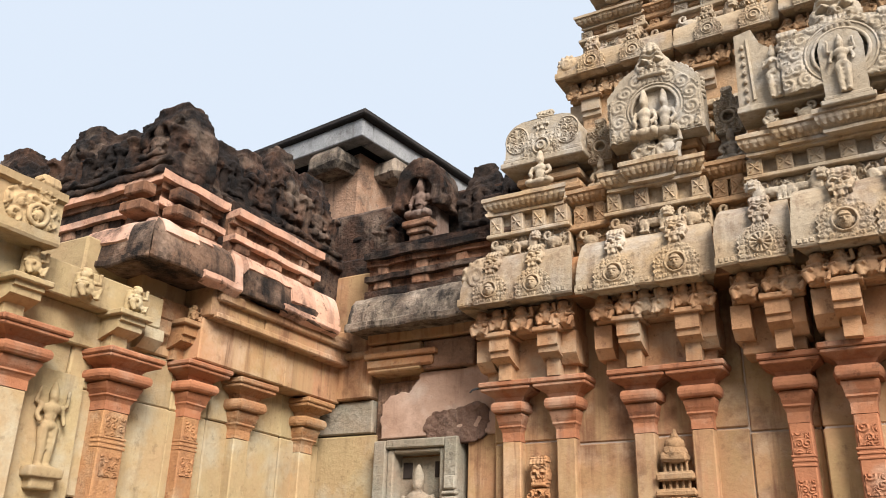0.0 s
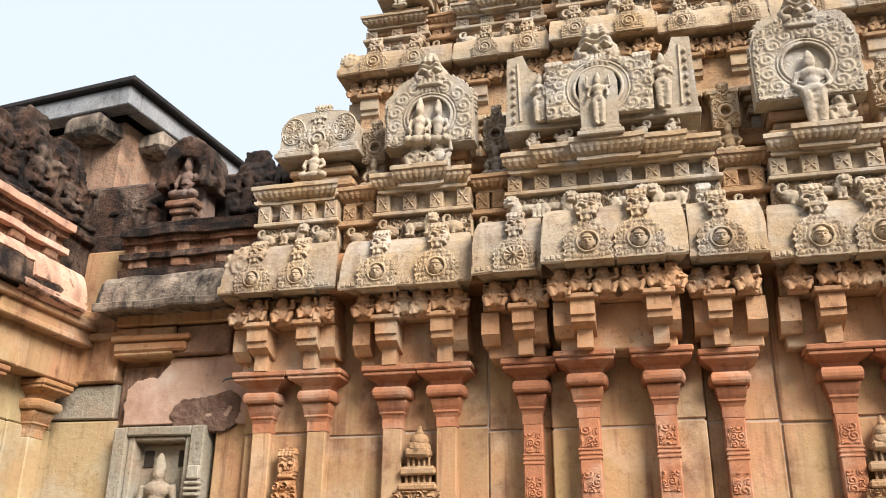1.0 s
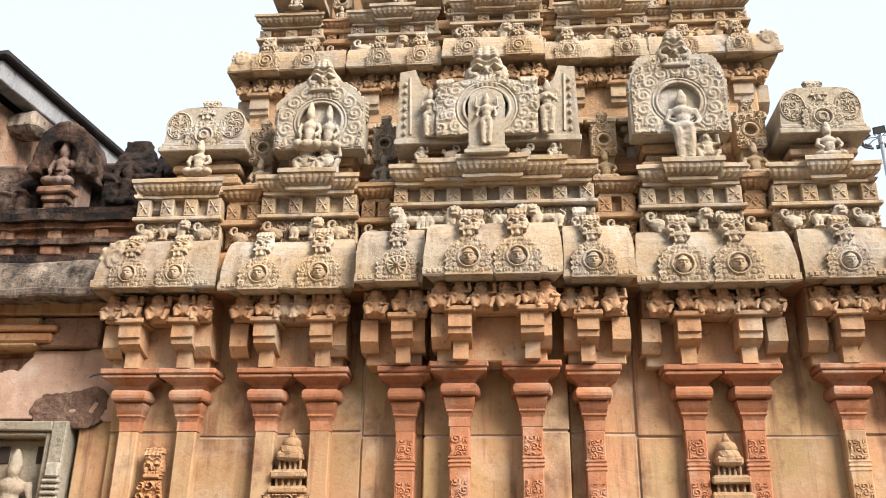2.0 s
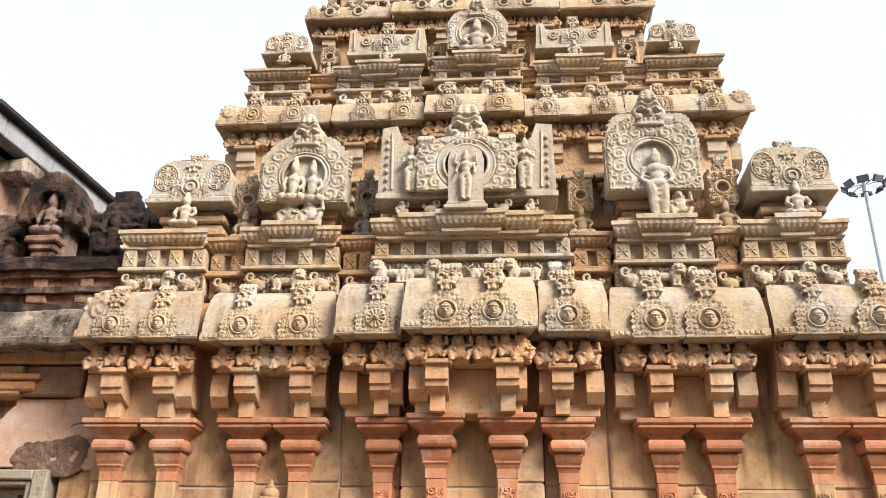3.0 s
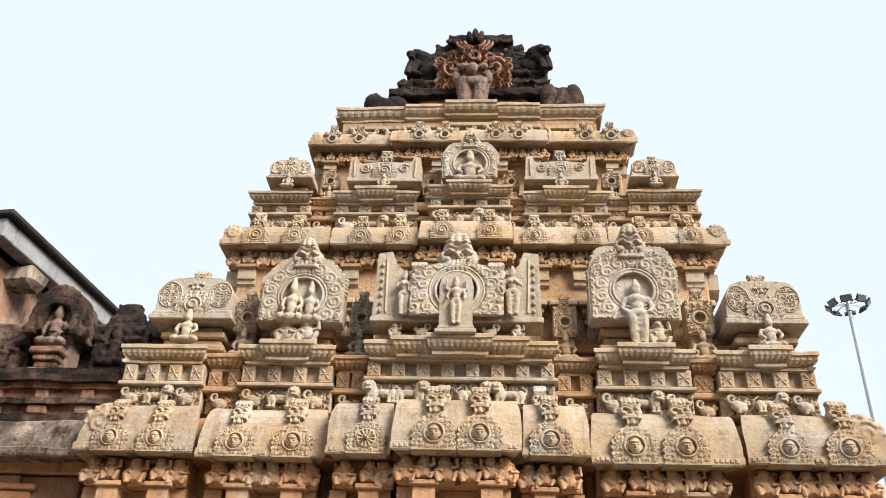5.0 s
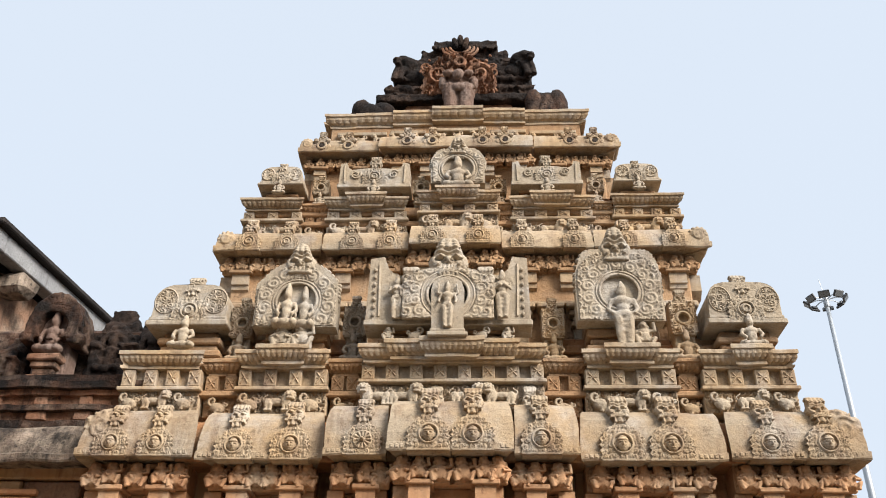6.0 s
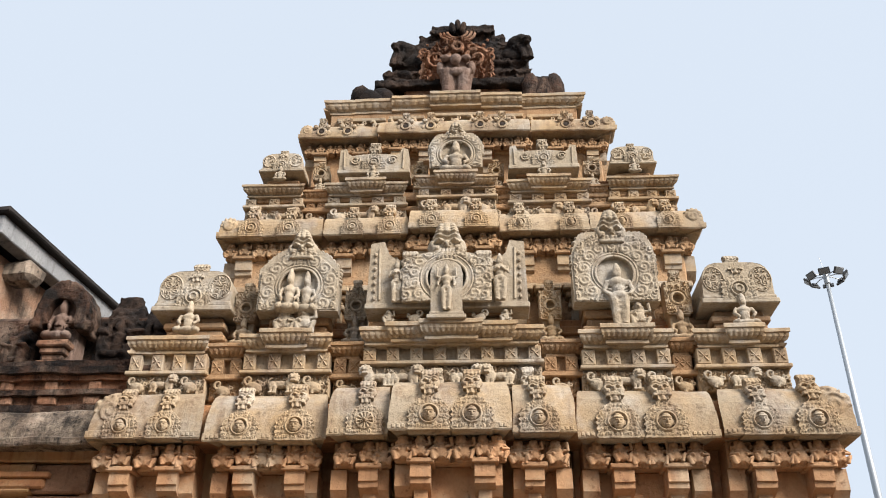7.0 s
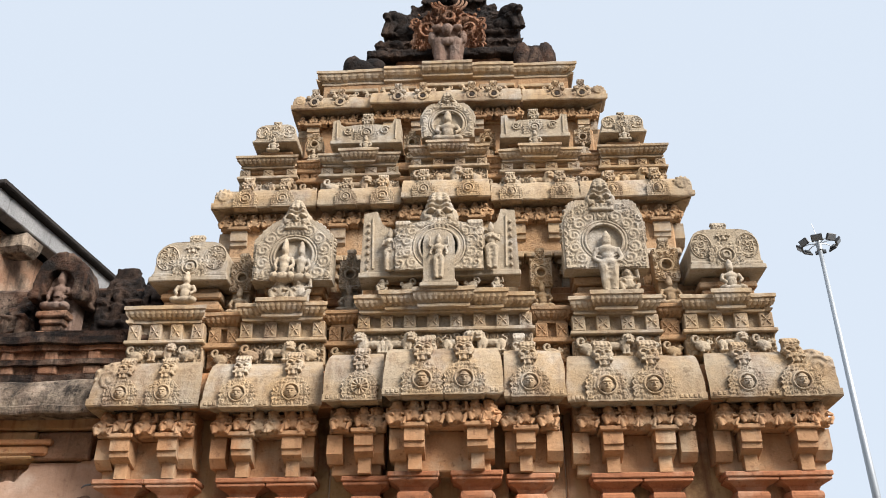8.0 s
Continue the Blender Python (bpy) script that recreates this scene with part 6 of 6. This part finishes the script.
def dark_course(x0, x1, y, z0, m0, m1, label, group, peach=False, light=False, repairs=()):
    """A wing's upper mouldings in stained plaster: eave, strings, posts and cornices."""
    ea, st = (M_CRUST if peach else M_DARK, M_DARK) if not light else (M_SOOTGREY, M_DARK)
    t = thing("eave_block", ((x0 + x1) / 2, y + 0.3, z0), label, "eave", group)
    bm = bmesh.new()
    prof = eave_profile(y, z0, 0.42, 0.26, 0.06, 0.5)
    if light:                                 # a nearly flat slab with a folded lip
        prof = [(y, z0), (y - 0.012, z0 + 0.02), (y - 0.012, z0 + 0.075), (y + 0.03, z0 + 0.095), (y + 0.05, z0 + 0.2), (y + 0.09, z0 + 0.3), (y + 0.16, z0 + 0.38), (y + 0.24, z0 + 0.42), (y + 0.76, z0 + 0.42), (y + 0.76, z0 + 0.02), (y + 0.07, z0 + 0.02)]
    prism(bm, prof, x0, x1, m0, m1, max(3, int((x1 - x0) / 0.07)))
    part("eave_slab", bm, ea, t, rough=0.028, freq=3.5)
    for fa, fb, i0, i1 in repairs:            # smooth peach repairs laid over the stained slab
        band = [(p - 0.014, q + 0.012) for p, q in prof[i0:i1]]
        bm = bmesh.new()
        prism(bm, band + [(p + 0.05, q - 0.03) for p, q in prof[i0:i1]][::-1], x0 + fa * (x1 - x0), x0 + fb * (x1 - x0), 0, 0, max(4, int((fb - fa) * (x1 - x0) / 0.045)))
        part("repair_patch", bm, M_PATCH, t, "smooth peach plaster repair", rough=0.013, freq=7)
    for zz, dy, hh, mt in ((0.42, 0.30, 0.09, M_PEACH if peach else st), (0.51, 0.36, 0.12, M_RUST), (0.62, 0.28, 0.06, M_PEACH if peach else st), (0.68, 0.38, 0.13, M_RUST), (0.80, 0.32, 0.06, M_RUST), (0.86, 0.25, 0.075, M_PEACH if peach else st), (0.935, 0.36, 0.1, M_DARK)):
        bm = bmesh.new()
        n = max(3, int((x1 - x0) / 0.12))
        prism(bm, [(y + dy, z0 + zz), (y + dy, z0 + zz + hh), (y + dy + 0.5, z0 + zz + hh), (y + dy + 0.5, z0 + zz)], x0 + dy * m0, x1 - dy * m1, m0, m1, n)
        part("moulding", bm, mt, t, rough=0.022 if mt is not M_PEACH else 0.012, freq=5)
    n = max(2, int((x1 - x0) / 0.42))
    for i in range(n):
        px = x0 + 0.2 + (x1 - x0 - 0.4) * i / max(1, n - 1)
        bm = bmesh.new()
        cbox(bm, px - 0.1, px + 0.1, y + 0.31, y + 0.6, z0 + 0.52, z0 + 0.62, 0.015)
        cbox(bm, px - 0.08, px + 0.06, y + 0.34, y + 0.6, z0 + 0.69, z0 + 0.8, 0.015)
        part("carved_post", bm, M_RUST, t, rough=0.01, freq=6)
    return t


def dark_gable(xc, y, z0, w, h, label, mat, statue=True):
    """A worn plaster gable with a statue in its arch."""
    t = thing("parapet_gable", (xc, y + 0.15, z0), label, "gable", "gables of the dark parapet")
    n = 22
    pts = []
    for i in range(n):
        a = 2 * math.pi * i / n - math.pi / 2
        c, s = math.cos(a), math.sin(a)
        if s < 0:
            k = 1 / max(abs(c), abs(s))
            pts.append((xc + w * 0.48 * c * k, z0 + 0.62 * h + 0.14 * h * s * k))
        else:
            pts.append((xc + w * 0.5 * c, z0 + 0.62 * h + 0.38 * h * s))
    bm = bmesh.new()
    annulus(bm, (xc, z0 + 0.62 * h), 0.29 * w, pts, y, y + 0.45)
    for i in range(13):                       # a worn rim of leaves melted into the hood
        a = math.pi * i / 12
        ball(bm, (xc + w * 0.46 * math.cos(a), y + 0.05, z0 + 0.62 * h + 0.35 * h * math.sin(a)), (0.07 * w, 0.07, 0.06 * w), 1)
    for e in (-1, 1):
        cbox(bm, xc + e * w * 0.42 - 0.11 * w, xc + e * w * 0.42 + 0.11 * w, y - 0.02, y + 0.4, z0 + 0.42 * h, z0 + 0.5 * h, 0.02)
        ball(bm, (xc + e * w * 0.5, y + 0.1, z0 + 0.5 * h), (0.1 * w, 0.12, 0.09 * w), 2)
    bmesh.ops.translate(bm, verts=bm.verts, vec=-Vector((xc, y + 0.15, z0)))
    ob = new("arch", sculpt("arch", bm, mat, 0.016, 0.018, 7.0, 1))
    ob.parent = t
    bm = bmesh.new()
    cbox(bm, xc - w * 0.31, xc + w * 0.31, y + 0.14, y + 0.4, z0 - 0.05, z0 + 0.9 * h, 0.02)
    part("back_panel", bm, M_STATUE, t, rough=0.012, freq=5)
    if statue:
        fig(t, "sitting", 0, xc, y + 0.08, z0 + 0.3 * h, 0.5 * h, M_STATUE, 0.8)
        bm = bmesh.new()
        for i, (q, dy) in enumerate(((0.3, 0.0), (0.22, 0.05), (0.26, 0.02), (0.33, -0.02))):
            cbox(bm, xc - w * q * 0.9, xc + w * q * 0.9, y + dy, y + 0.3, z0 + 0.075 * h * i, z0 + 0.075 * h * (i + 1) - 0.004, 0.015)
        part("pedestal", bm, M_RUST, t, rough=0.012, freq=7)
    return t


def lumps(x0, x1, y, z0, z1, seed, mat, label, depth=0.5, step=0.22):
    """Parapet carving: stepped domed gables with seated figures, worn and blackened."""
    R = random.Random(seed)
    bm, base = bmesh.new(), bmesh.new()
    xm, w, h = (x0 + x1) / 2, x1 - x0, z1 - z0
    for k, (a, b, dy) in enumerate(((0.0, 0.08, 0.02), (0.08, 0.14, 0.09), (0.14, 0.2, 0.04), (0.2, 0.3, 0.12))):
        cbox(base, x0 - 0.04, x1 + 0.04, y + dy, y + depth, z0 - 0.08 + a * h, z0 - 0.07 + b * h, 0.012)
    cbox(bm, x0 - 0.05, x1 + 0.05, y + 0.24, y + depth, z0, z0 + h * 0.62, 0.03)
    n = max(1, round(w / 0.55))
    for k in range(n):
        c = x0 + w * (k + 0.5) / n
        q = w / n
        top = h * R.uniform(0.95, 1.0)
        m = 9
        for i in range(m):
            u0, u1 = 0.3 + 0.7 * i / m, 0.3 + 0.7 * (i + 1) / m
            hw = q * 0.56 * math.sqrt(max(0.0, 1 - ((u0 - 0.3) / 0.72) ** 2.2))
            cbox(bm, c - hw, c + hw, y + 0.2 + 0.14 * (u0 - 0.3) + 0.015 * (i % 2), y + depth - 0.1 * (u0 - 0.3), z0 + top * u0, z0 + top * u1 + 0.01, 0.012)
        for r, dy in ((0.30, 0.19),):
            ring(bm, (c, y + dy, z0 + h * 0.5), q * r, 0.035, 6, 18, (top * 0.74 - h * 0.5) / (q * 0.36), -25, 205)
        for i in range(11):
            a = math.pi * i / 10
            ball(bm, (c + q * 0.36 * math.cos(a), y + 0.25, z0 + h * 0.46 + (top * 0.78 - h * 0.46) * math.sin(a)), R.uniform(0.035, 0.055), 1)
        for s in (-1, 1):
            cbox(bm, c + s * q * 0.4 - 0.035, c + s * q * 0.4 + 0.035, y + 0.1, y + 0.4, z0, z0 + h * R.uniform(0.45, 0.6), 0.01)
            cbox(bm, c + s * q * 0.4 - 0.06, c + s * q * 0.4 + 0.06, y + 0.07, y + 0.4, z0 + h * 0.46, z0 + h * 0.52, 0.01)
            scroll(bm, (c + s * q * 0.3, y + 0.2, z0 + h * 0.66), 0.07, 0.022, s, R.random() * 3, 1.3, 11)
        sitting(bm, c, y + 0.19, z0 + h * 0.18, h * 0.5, 0.8, 2)
        for _ in range(26):
            ball(bm, (c + R.uniform(-0.5, 0.5) * q, y + R.uniform(0.16, 0.2), z0 + R.uniform(0.1, 0.55) * h), (R.uniform(0.018, 0.04), 0.04, R.uniform(0.018, 0.04)), 1)
    t = thing("parapet_carving", (xm, y + 0.2, z0), label, "parapet", "carvings of the dark parapet")
    for nm, b in (("gable", bm), ("plinth", base)):
        bmesh.ops.translate(b, verts=b.verts, vec=-Vector((xm, y + 0.2, z0)))
        ob = new(nm, sculpt(nm, b, mat, 0.016, 0.024, 6.0 + R.random(), 1))
        ob.parent = t
    return t


# recess: eave, mouldings and parapet (faces the courtyard)
dark_course(-4.93, -3.1, 7.15, 4.04, 0.0, 0.0, "grey plaster eave and black-stained mouldings of the recess", "dark upper mouldings", light=True)
bm = bmesh.new()
cbox(bm, -6.2, -3.0, 7.75, 9.0, 4.5, 5.12, 0.03)
cbox(bm, -6.2, -2.9, 8.1, 9.0, 5.1, 5.9, 0.05)
block("recess_core", bm, M_DARK, (-4.5, 8.3, 4.5), "black-stained plaster core behind the parapet", "wall", kind="structure", rough=0.03)
dark_gable(-4.42, 7.62, 5.06, 0.6, 1.06, "black-stained gable framing a small seated carving", M_DARK)
lumps(-5.05, -4.82, 7.66, 5.05, 5.72, 5, M_DARK, "black-stained eroded carving on the parapet")
lumps(-4.1, -3.2, 7.85, 5.1, 6.15, 6, M_SOOT, "soot-black eroded parapet carving")
lumps(-5.6, -4.6, 8.02, 5.1, 5.95, 7, M_SOOT, "soot-black eroded parapet carving")

# ---- side wing: its wall faces the tower court ----
FM = pose(0, 0, 0, 0, 0, 90)                  # local x runs along world y, local depth along world -x
wing = thing("wall_wing", (6.0, 5.7, 0), "yellow and grey dressed granite wall of the side wing", "wall", kind="structure")
bm = bmesh.new()
cbox(bm, 1.5, 7.7, 5.78, 7.2, 0, 3.6, 0.02)
cbox(bm, 4.6, 7.7, 5.72, 7.2, 3.6, 4.3, 0.02)
part("core", bm, M_YELLOW, wing)
R = random.Random(9)
xs = [1.5, 2.4, 3.15, 3.9, 4.5, 5.05, 5.55, 6.0, 6.55, 7.0, 7.62]
for z0, z1, mt in ((0.5, 1.3, M_YELLOW), (1.3, 2.2, M_YELLOW), (2.2, 3.0, M_YELLOW), (3.0, 3.42, M_YELLOW), (3.42, 3.8, M_PINK), (3.8, 4.1, M_PINK)):
    row = xs if z0 < 3.4 else [5.05, 5.55, 6.7, 7.62] if z0 < 3.7 else [5.05, 5.55, 6.25, 7.62]
    for a, b in zip(row, row[1:]):
        if a < 5.0 and z0 > 3.3:
            continue
        y = (5.52 if z0 < 3.4 or a < 5.5 else 5.27 if z0 < 3.7 else 5.18) + R.uniform(-0.012, 0.012)
        bm = bmesh.new()
        cbox(bm, a + 0.003, b - 0.003, y, 5.8, z0, z1 - 0.006, 0.012)
        part("stone_block", bm, mt, wing, rough=0.012, freq=4)
bm = bmesh.new()
cbox(bm, 5.6, 7.62, 5.15, 5.6, 3.79, 3.85, 0.012)
cbox(bm, 5.6, 7.62, 5.12, 5.6, 3.95, 4.035, 0.012)
part("string_course", bm, M_PINK, wing, rough=0.012, freq=5)
WL = "weathered granite pilaster with cushion capital on the wing wall"
WG = "pilasters of the wing wall"
pilaster(3.93, 5.30, 0.22, 0.56, 3.28, M_YELLOW, M_RED, WL, WG, 0.86, False)
pilaster(4.86, 5.34, 0.24, 0.56, 3.29, M_ORANGE, M_RED, WL, WG, 0.86, True)
pilaster(5.72, 5.42, 0.19, 0.54, 3.40, M_ORANGE, M_RED, WL, WG, 0.86, True)
pilaster(6.36, 5.42, 0.2, 0.52, 3.39, M_YELLOW, M_ORANGE, WL, WG, 1.0, False)
pilaster(7.30, 5.42, 0.19, 0.44, 3.40, M_YELLOW, M_ORANGE, WL, WG, 1.0, False)
# carved slab with a standing statue
bm = bmesh.new()
plate(bm, [(4.02, 1.8), (4.02, 2.9), (4.12, 3.06), (4.6, 3.06), (4.62, 1.8)], 5.44, 5.56)
block("carved_slab", bm, M_YELLOW, (4.3, 5.5, 1.8), "pale granite slab behind the standing statue", "slab", rough=0.01)
bm = bmesh.new()
cbox(bm, 4.2, 4.48, 5.32, 5.46, 2.28, 2.36, 0.01)
cbox(bm, 4.24, 4.44, 5.35, 5.46, 2.2, 2.28, 0.01)
standing(bm, 4.34, 5.41, 2.36, 0.60, 2)
bmesh.ops.translate(bm, verts=bm.verts, vec=-Vector((4.34, 5.4, 2.08)))
ob = new("standing_statue", sculpt("standing_statue", bm, M_YELLOW, 0.011, 0.004, 9, 1))
ob.matrix_world = FM @ Matrix.Translation((4.34, 5.4, 2.08))
tagged(ob, "pale granite relief statue standing on a bracket", "statue")
# near frieze and broken eave block
bracket_course(3.2, 5.15, 5.2, 3.30, 3.84, (3.85, 4.78), 0.24, M_YELLOW, M_YELLOW, "yellow granite corbels with small carvings on the wing wall", "wing friezes", 0.24, True)
bracket_course(5.2, 5.62, 5.3, 3.41, 3.9, (5.5,), 0.2, M_ORANGE, M_PINK, "pink granite corbel with worn carving on the wing wall", "wing friezes", 0.16, True)
t = thing("eave_block", (3.2, 5.3, 3.82), "broken yellow granite eave block with leaf carving", "eave", "wing eaves")
bm = bmesh.new()
prism(bm, [(5.1, 3.82), (5.09, 3.84), (5.09, 3.9), (5.115, 3.91), (5.13, 4.16), (5.09, 4.175), (5.09, 4.235), (5.12, 4.25), (5.6, 4.25), (5.6, 3.82)], 2.4, 3.92, 0, 0.05, 24)
part("eave_slab", bm, M_YELLOW, t, rough=0.012, freq=5)
bm = bmesh.new()
foliage(bm, 3.42, 3.9, 3.9, 4.2, 5.125, 0.1, 12, inside=lambda a, b: math.hypot((a - 3.68) / 0.24, (b - 4.04) / 0.17) < 1 + 0.15 * math.sin(9 * a), lift=0.03)
ring(bm, (3.72, 5.1, 4.0), 0.075, 0.02, 6, 16)
ball(bm, (3.72, 5.11, 4.0), (0.05, 0.03, 0.05), 2)
mask(bm, 3.78, 5.12, 4.1, 0.2, 0.22)
foliage(bm, 2.5, 3.1, 3.92, 4.15, 5.125, 0.1, 15, inside=lambda a, b: math.hypot((a - 2.8) / 0.22, (b - 4.02) / 0.13) < 1, lift=0.03)
part("relief", bm, M_YELLOW, t, rough=0.004, freq=9, smooth=True)

# stained upper mouldings along the wing
DG = "dark upper mouldings"
DL = "black-stained plaster eave with peach repair strips"
dark_course(4.70, 5.78, 5.07, 4.04, 0.9, 0.05, DL, DG, True, repairs=((0.14, 0.5, 6, 12), (0.5, 0.66, 7, 12), (0.55, 0.98, 0, 4), (0.9, 1.0, 3, 9)))
dark_course(5.84, 7.2, 5.05, 4.04, 0.1, 0.0, DL, DG, True, repairs=((0.0, 0.45, 6, 12), (0.45, 0.72, 4, 12), (0.72, 1.0, 3, 12), (0.36, 1.0, 0, 4)))
bm = bmesh.new()
cbox(bm, 5.3, 8.4, 5.5, 7.6, 4.15, 5.15, 0.04)
block("wing_core", bm, M_DARK, (6.5, 6.5, 4.1), "black-stained plaster core of the wing parapet", "wall", kind="structure", rough=0.03)
for a, b, zt, sd, mt in ((5.28, 5.8, 5.86, 1, M_DARK), (5.8, 6.2, 5.82, 2, M_SOOT), (6.2, 6.62, 5.95, 3, M_DARK), (6.62, 7.12, 6.2, 4, M_DARK), (7.1, 7.7, 6.1, 8, M_DARK)):
    lumps(a, b, 5.42, 5.04, zt, sd, mt, "black-stained eroded plaster carving on the wing parapet", 0.7)
FM = Matrix.Identity(4)
# the wing's end face
dark_course(-9.5, -5.1, 4.72, 4.04, 0.0, 0.9, "black-stained plaster mouldings on the wing end", DG, True, repairs=((0.80, 0.93, 5, 12), (0.3, 0.5, 6, 12)))
bm = bmesh.new()
cbox(bm, -9.5, -5.9, 5.05, 7.0, 3.9, 5.15, 0.04)
block("wing_end_core", bm, M_DARK, (-7.5, 6.0, 3.9), "black-stained plaster core of the wing end", "wall", kind="structure", rough=0.03)
for a, b, zt, sd, mt in ((-6.02, -5.36, 5.87, 11, M_DARK), (-6.6, -6.05, 5.74, 12, M_SOOT), (-7.15, -6.6, 5.92, 15, M_DARK), (-7.75, -7.15, 5.66, 13, M_SOOT), (-8.4, -7.75, 6.0, 14, M_DARK), (-9.3, -8.4, 5.9, 16, M_DARK)):
    lumps(a, b, 4.93, 5.04, zt, sd, mt, "black-stained eroded plaster carving on the wing end", 0.6)

# ---- pavilion roof behind ----
pav = thing("roof_pavilion", (-9.0, 11.5, 5.5), "whitewashed pavilion roof with dark slab and granite bracket ends", "roof")
bm = bmesh.new()
cbox(bm, -13.0, -6.44, 9.46, 15.0, 8.30, 8.39, 0.02)
part("roof_slab", bm, M_SLATE, pav, rough=0.02)
bm = bmesh.new()
cbox(bm, -13.0, -6.55, 9.54, 9.8, 8.0, 8.30, 0.015)
part("front_beam", bm, M_BEAM, pav, rough=0.008)
bm = bmesh.new()
cbox(bm, -6.8, -6.55, 9.81, 15.0, 8.0, 8.30, 0.015)
part("side_beam", bm, M_BEAM, pav, rough=0.008)
bm = bmesh.new()
cbox(bm, -13.0, -6.9, 9.92, 15.0, 0.0, 8.0, 0.04)
part("plastered_wall", bm, M_LIME, pav, rough=0.02)
for x, y, sx, sy in ((-7.3, 9.66, 0.36, 0.6), (-9.6, 9.66, 0.4, 0.6), (-6.85, 10.35, 0.4, 0.36), (-6.85, 12.4, 0.4, 0.36)):
    bm = bmesh.new()
    cbox(bm, x - sx, x + sx, y - sy * 0.3, y + sy, 7.62, 7.96, 0.09)
    part("bracket_end", bm, M_SOOTGREY, pav, rough=0.05, freq=3)

turn = Matrix.Translation((-6.56, 9.46, 8.34)) @ Matrix.Rotation(radians(-6.8), 4, "Z") @ Matrix.Translation((6.44, -9.46, -8.39))
pav.matrix_world = turn @ pav.matrix_world      # the pavilion stands slightly askew

# ---- floodlight mast ----
MX, MY = 13.96, 30.0
mast = thing("floodlight_mast", (MX, MY, 0), "tall grey steel mast carrying a ring of floodlights", "lamp")
bm = bmesh.new()
tube(bm, [(MX, MY, 0), (MX, MY, 9), (MX, MY, 17.88)], [0.17, 0.13, 0.07], 16)
part("pole", bm, M_STEEL, mast, smooth=True)
bm = bmesh.new()
tube(bm, [(MX, MY, 17.3), (MX, MY, 17.84)], 0.11, 12)
tube(bm, [(MX, MY, 17.8), (MX - 0.1, MY, 18.5)], 0.012, 5)
part("hub", bm, M_STEEL, mast)
for i in range(8):
    a = radians(20 + 45 * i)
    c, s = math.cos(a), math.sin(a)
    bm = bmesh.new()
    tube(bm, [(MX, MY, 17.58), (MX + 0.35 * c, MY + 0.35 * s, 17.64), (MX + 0.63 * c, MY + 0.63 * s, 17.58)], 0.022, 6)
    part("arm", bm, M_STEEL, mast)
    m = Matrix.Translation((MX + 0.7 * c, MY + 0.7 * s, 17.54)) @ Matrix.Rotation(a + math.pi / 2, 4, "Z") @ Matrix.Rotation(radians((34, 42, 38, 50, 30, 44, 36, 40)[i]), 4, "X")
    bm = bmesh.new()
    cbox(bm, -0.21, 0.21, -0.05, 0.03, -0.14, 0.14, 0.02)
    cbox(bm, -0.12, 0.12, 0.03, 0.09, -0.08, 0.08, 0.02)
    bmesh.ops.transform(bm, matrix=m, verts=bm.verts)
    lampy = part("floodlight", bm, M_LAMP, mast)
    bm = bmesh.new()
    cbox(bm, -0.175, 0.175, -0.058, -0.052, -0.105, 0.105, 0.002)
    bmesh.ops.transform(bm, matrix=m, verts=bm.verts)
    part("lens", bm, M_GLASS, lampy)
